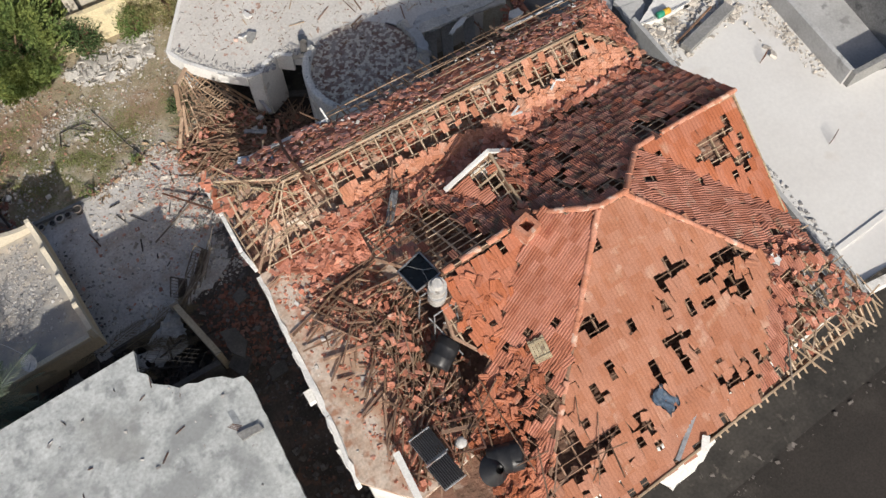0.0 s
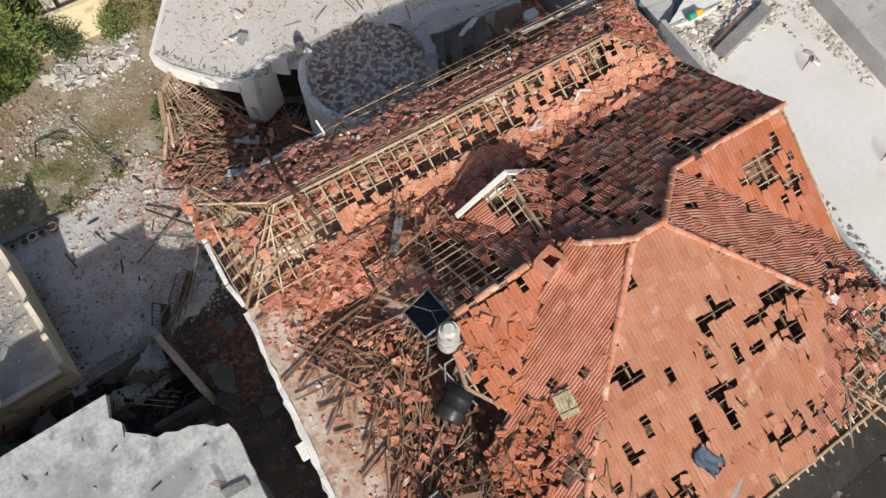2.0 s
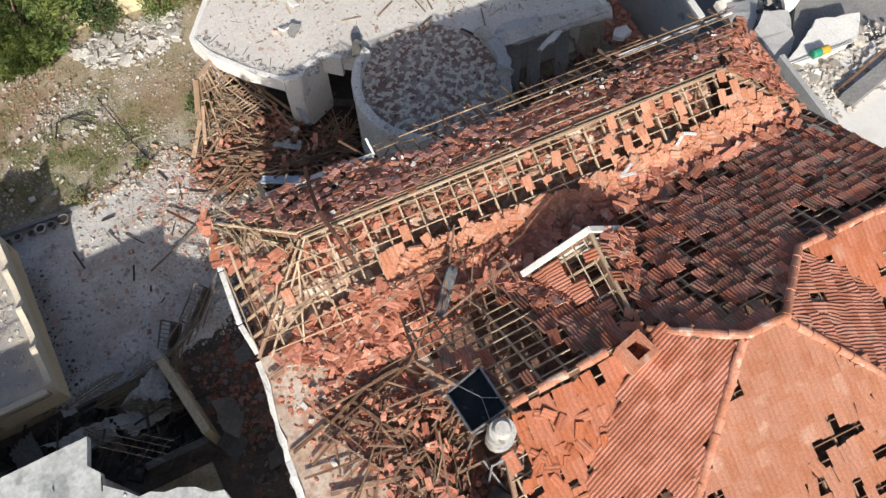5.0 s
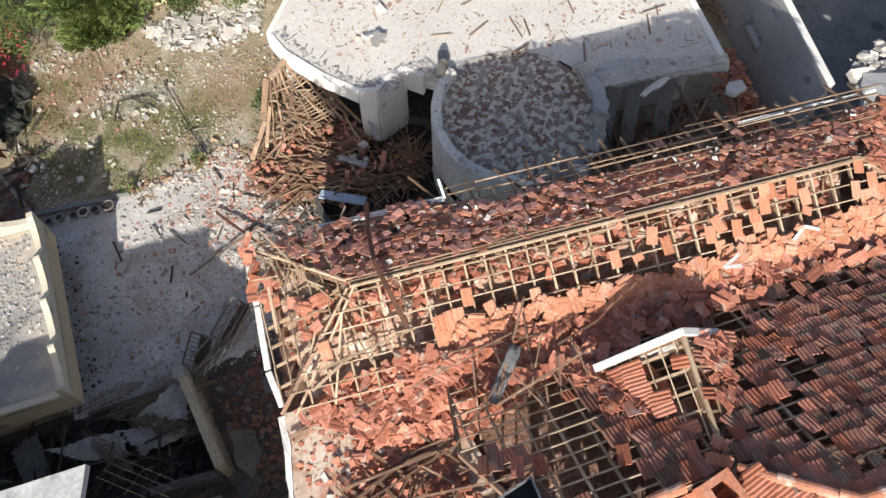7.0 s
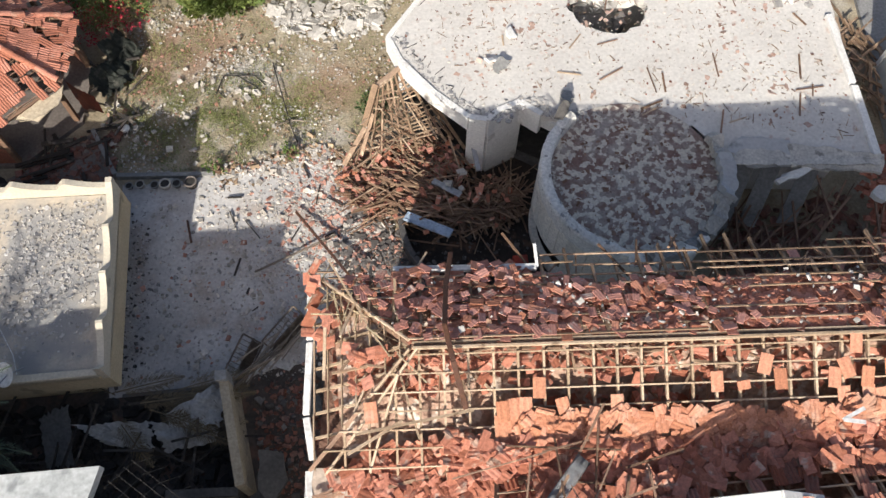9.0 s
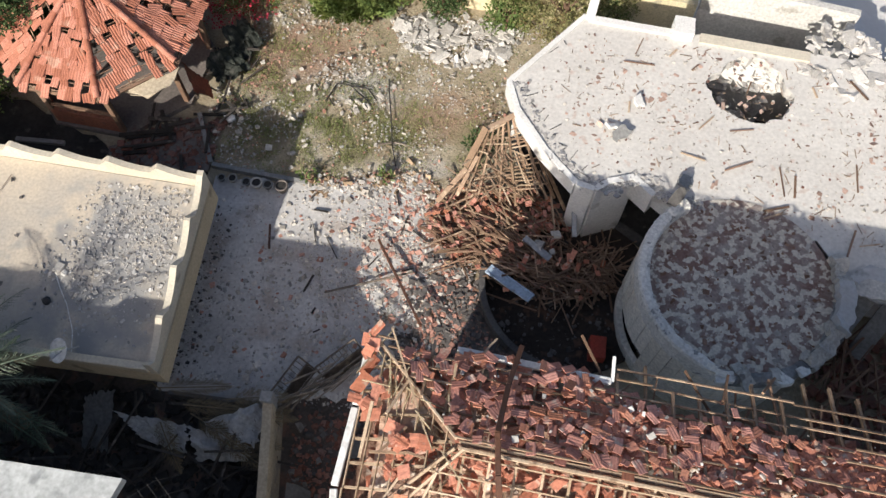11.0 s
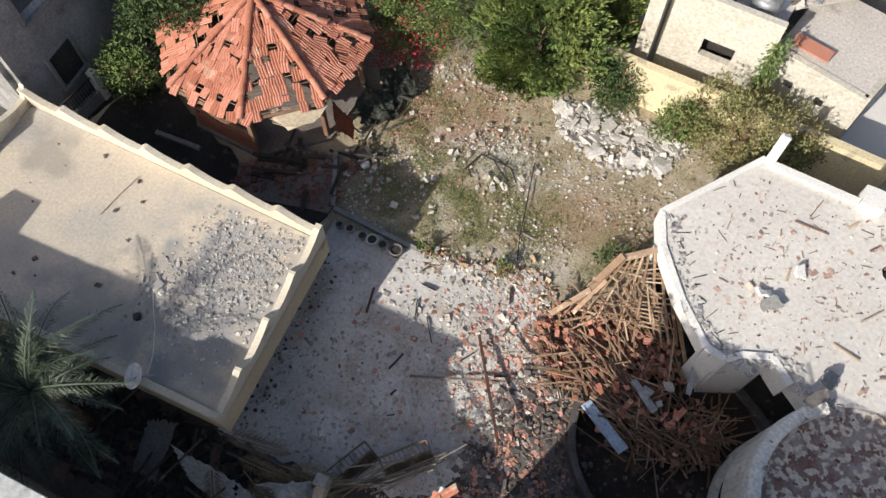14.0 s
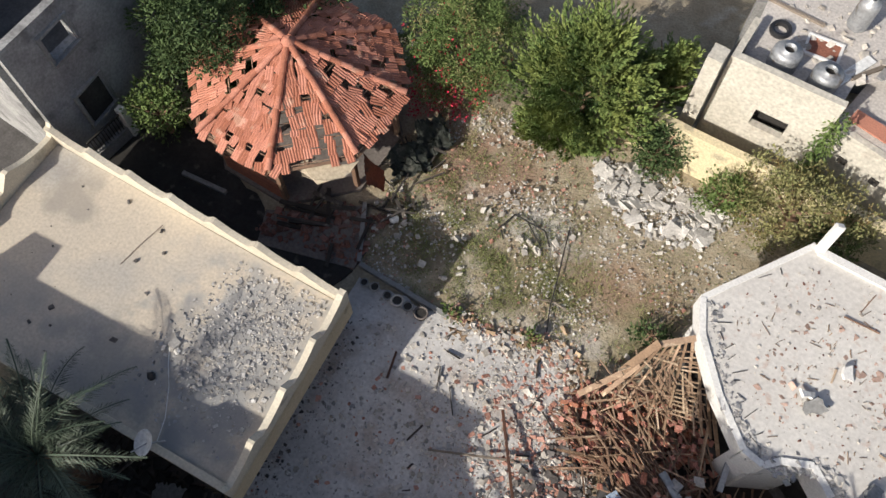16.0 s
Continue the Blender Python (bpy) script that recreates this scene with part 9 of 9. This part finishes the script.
for k, (x, y) in enumerate(((0.45, 18.35),)):
    sp = thing("spiky_plant", "small spiky dark green plant by the broken roof corner", "plant")
    for j in range(16):
        shared("blade", FR[0], pose(x, y, 0.25, 0, -25 - 30 * (j % 2), 22.5 * j) @ Matrix.Diagonal((0.16, 0.10, 0.16, 1)), sp)


# ---- broken slabs between the concrete house and the standing wall ----
def broken_slab(name, label, pts, thick, material, seed, parent=None, cat="concrete"):
    """A tilted slab with ragged sides through corner points, thick downwards."""
    rr = random.Random(seed)
    c = [Vector(p) for p in pts]
    ring3 = []
    for p, q in zip(c, c[1:] + c[:1]):
        n = max(2, int((q - p).length / 0.25))
        ring3.append(p)
        side = Vector((-(q - p).y, (q - p).x, 0)).normalized()
        for i in range(1, n):
            ring3.append(p.lerp(q, i / n + rr.uniform(-0.25, 0.25) / n) + side * rr.uniform(-0.06, 0.06) + Vector((0, 0, rr.uniform(-0.015, 0.015))))
    bm = bmesh.new()
    a = [bm.verts.new(p) for p in ring3]
    b = [bm.verts.new(p - Vector((0, 0, thick))) for p in ring3]
    bmesh.ops.triangulate(bm, faces=[bm.faces.new(a), bm.faces.new(b[::-1])])
    for k in range(len(a)):
        j = (k + 1) % len(a)
        bm.faces.new((a[k], b[k], b[j], a[j]))
    bmesh.ops.recalc_face_normals(bm, faces=bm.faces[:])
    if parent:
        return part(name, bm, material, parent, label)
    return tagged(link(name, bm, material), label, cat, "fallen slabs")


broken_slab("fallen_slab", "white plastered slab lying at the roof edge", [(19.0, 13.45, 4.86), (19.85, 13.15, 4.88), (21.6, 13.15, 4.95), (22.3, 13.9, 5.0), (20.95, 14.4, 4.9)], 0.2, M_PLASTER, 1)
broken_slab("fallen_slab", "cracked grey slab tilted against the white slab", [(19.3, 15.2, 4.5), (19.12, 13.9, 4.45), (19.35, 13.6, 4.4), (20.2, 14.3, 4.55), (20.6, 15.2, 4.7), (19.9, 15.6, 4.7)], 0.22, M_RENDER, 2)
broken_slab("fallen_slab", "grey concrete slab sunk between the houses", [(18.95, 15.75, 4.0), (19.2, 15.1, 4.1), (19.9, 15.7, 4.3), (20.5, 16.4, 4.2), (19.7, 16.9, 3.9)], 0.25, M_RENDER, 3)
broken_slab("fallen_slab", "white broken slab standing among the rubble", [(20.9, 15.5, 4.3), (21.2, 15.4, 4.4), (21.9, 15.9, 4.9), (21.5, 16.8, 5.0)], 0.18, M_PLASTER, 4)
rubble("slab_rubble", "white and grey rubble around the fallen slabs", 420, spread_in([(19.0, 15.5), (20.0, 15.8), (22.5, 15.4), (22.5, 18.0), (19.8, 17.6)], 3.7), (0.05, 0.5), M_ROCK_W, 81, 0.6, power=3)
rubble("slab_rubble", "dark rubble sunk between the fallen slabs", 260, spread_in([(17.6, 13.6), (19.4, 13.9), (19.8, 17.0), (18.3, 17.0)], lambda x, y: 0.2), (0.1, 0.5), M_ROCK_D, 82, 0.6, power=2)
bottle = thing("plastic_canister", "green and yellow plastic canister lying on a white slab", "canister")
for name, m, x0, x1, r in (("green_end", mat("green plastic", (0.03, 0.33, 0.20), (0.04, 0.27, 0.17), 3.0, 10, 0.45, 0.05), 0.0, 0.30, 0.15), ("yellow_end", mat("yellow plastic", (0.66, 0.40, 0.05), (0.58, 0.34, 0.05), 3.0, 10, 0.45, 0.05), 0.302, 0.60, 0.14)):
    bm = bmesh.new()
    rings = [[bm.verts.new((x, k * math.cos(a), k * math.sin(a))) for a in np.linspace(0, 2 * math.pi, 17)[:-1]] for x, k in ((x0, 0.005), (x0, r * 0.85), (x0 + 0.03, r), (x0 + 0.15, r * 0.97), (x1 - 0.03, r), (x1, r * 0.85), (x1, 0.005))]
    for a, b in zip(rings, rings[1:]):
        for k in range(16):
            bm.faces.new((a[k], b[k], b[(k + 1) % 16], a[(k + 1) % 16]))
    part(name, bm, m, bottle, smooth=True)
bottle.matrix_world = pose(19.8, 13.27, 5.04, 0, -3, -7)
bar_thing("steel_rod", "thin straight steel rod lying on the white slab", "rod", [(19.1, 13.33, 4.95), (21.35, 13.1, 5.0)], 0.03, M_STEEL)
bar_thing("wooden_post", "brown wooden post against the fallen beam", "post", [(19.7, 11.9, 4.8), (21.9, 12.35, 5.05)], 0.09, M_WOOD_D)

# torn rim of the round bay and drooping plaster lip beside it
broken_slab("torn_flap", "dark grey roofing flap curled up at the end of the rim", [(7.6, 21.32, 3.42), (7.82, 21.22, 3.45), (8.0, 21.42, 3.6), (7.98, 21.62, 3.78), (7.75, 21.55, 3.72)], 0.05, M_DARKC, 98, ruin)
for k, (r0, a0, a1, z, m) in enumerate(((2.5, -50, -22, 0.34, M_COPE), (2.55, -24, 6, 0.48, M_RENDER), (2.6, 3, 24, 0.40, M_COPE))):
    pts = []
    for a in np.linspace(a0, a1, 7):
        pts.append((DC.x + (r0 - 0.12 - 0.1 * abs(math.sin(a * 1.7))) * math.cos(radians(a)), DC.y + (r0 - 0.12) * math.sin(radians(a)), SLAB + z + 0.08 * math.sin(a * 2.3)))
    for a in np.linspace(a1, a0, 7):
        pts.append((DC.x + (r0 + 0.22 + 0.09 * math.sin(a * 3.1)) * math.cos(radians(a)), DC.y + (r0 + 0.2) * math.sin(radians(a)), SLAB + z - 0.16 + 0.1 * math.sin(a * 1.3)))
    broken_slab("torn_rim", "crumpled grey plaster rim", pts, 0.3, m, 90 + k, ruin)
for k, pts in enumerate(([(12.3, 19.95, 3.1), (12.9, 19.5, 2.95), (14.2, 19.35, 3.0), (14.2, 20.1, 3.12), (12.9, 20.4, 3.08)], [(14.1, 19.3, 3.02), (15.1, 19.2, 2.95), (16.6, 18.9, 2.9), (16.75, 19.4, 3.1), (14.1, 20.0, 3.12)], [(13.6, 19.05, 2.75), (13.75, 18.95, 2.7), (15.0, 19.3, 2.98), (14.95, 19.45, 3.04)])):
    broken_slab("drooping_lip", "drooping torn roof edge", pts, 0.1, (M_RENDER, M_COPE, M_PLASTER)[k], 95 + k, ruin)
broken_slab("plaster_lump", "white plaster lump caught on bent bars", [(16.75, 18.75, 2.0), (17.0, 18.45, 2.05), (17.4, 18.55, 2.1), (17.35, 18.85, 2.15), (16.95, 18.95, 2.1)], 0.2, M_PLASTER, 99)
tile_litter("red broken tiles heaped beside the standing wall", 160, heap_on([(16.9, 17.2), (18.0, 16.9), (18.2, 19.4), (17.3, 20.0)], 0.6, 0.8), 83, 60, 0.8)
for x0, y0, x1, y1 in ((12.5, 18.6, 13.3, 20.1), (13.6, 18.9, 14.2, 20.2), (14.8, 18.8, 15.3, 20.0)):
    part("leaning_panel", (lambda b: (add_box(b, (-0.5, -0.5, -0.5), (0.5, 0.5, 0.5), along((x0, y0, 0.3), (x1, y1, 2.4), 0.5, 0.06)), b)[1])(bmesh.new()), M_CONC, ruin, "fallen wall panel leaning under the roof edge")
broken_slab("plaster_lump", "white mortar lump at the foot of the broken hip", [(13.55, 2.5, 8.22), (13.7, 2.2, 8.18), (13.95, 2.3, 8.12), (13.9, 2.6, 8.2)], 0.12, M_PLASTER, 100)
timbers("scattered_timbers", "broken rafters standing out of the stripped north eave", 34, lambda r: (lambda x: (x, 15.2 - 0.067 * (x - 3) + r.gauss(0, 0.25), 7.12 + 0.25 * r.random(), radians(90 + r.gauss(0, 28)), r.gauss(-0.2, 0.25)))(r.uniform(5.2, 13.4)), 84, ME_WOOD_D, lo=0.3, hi=1.1, w=(0.02, 0.05))
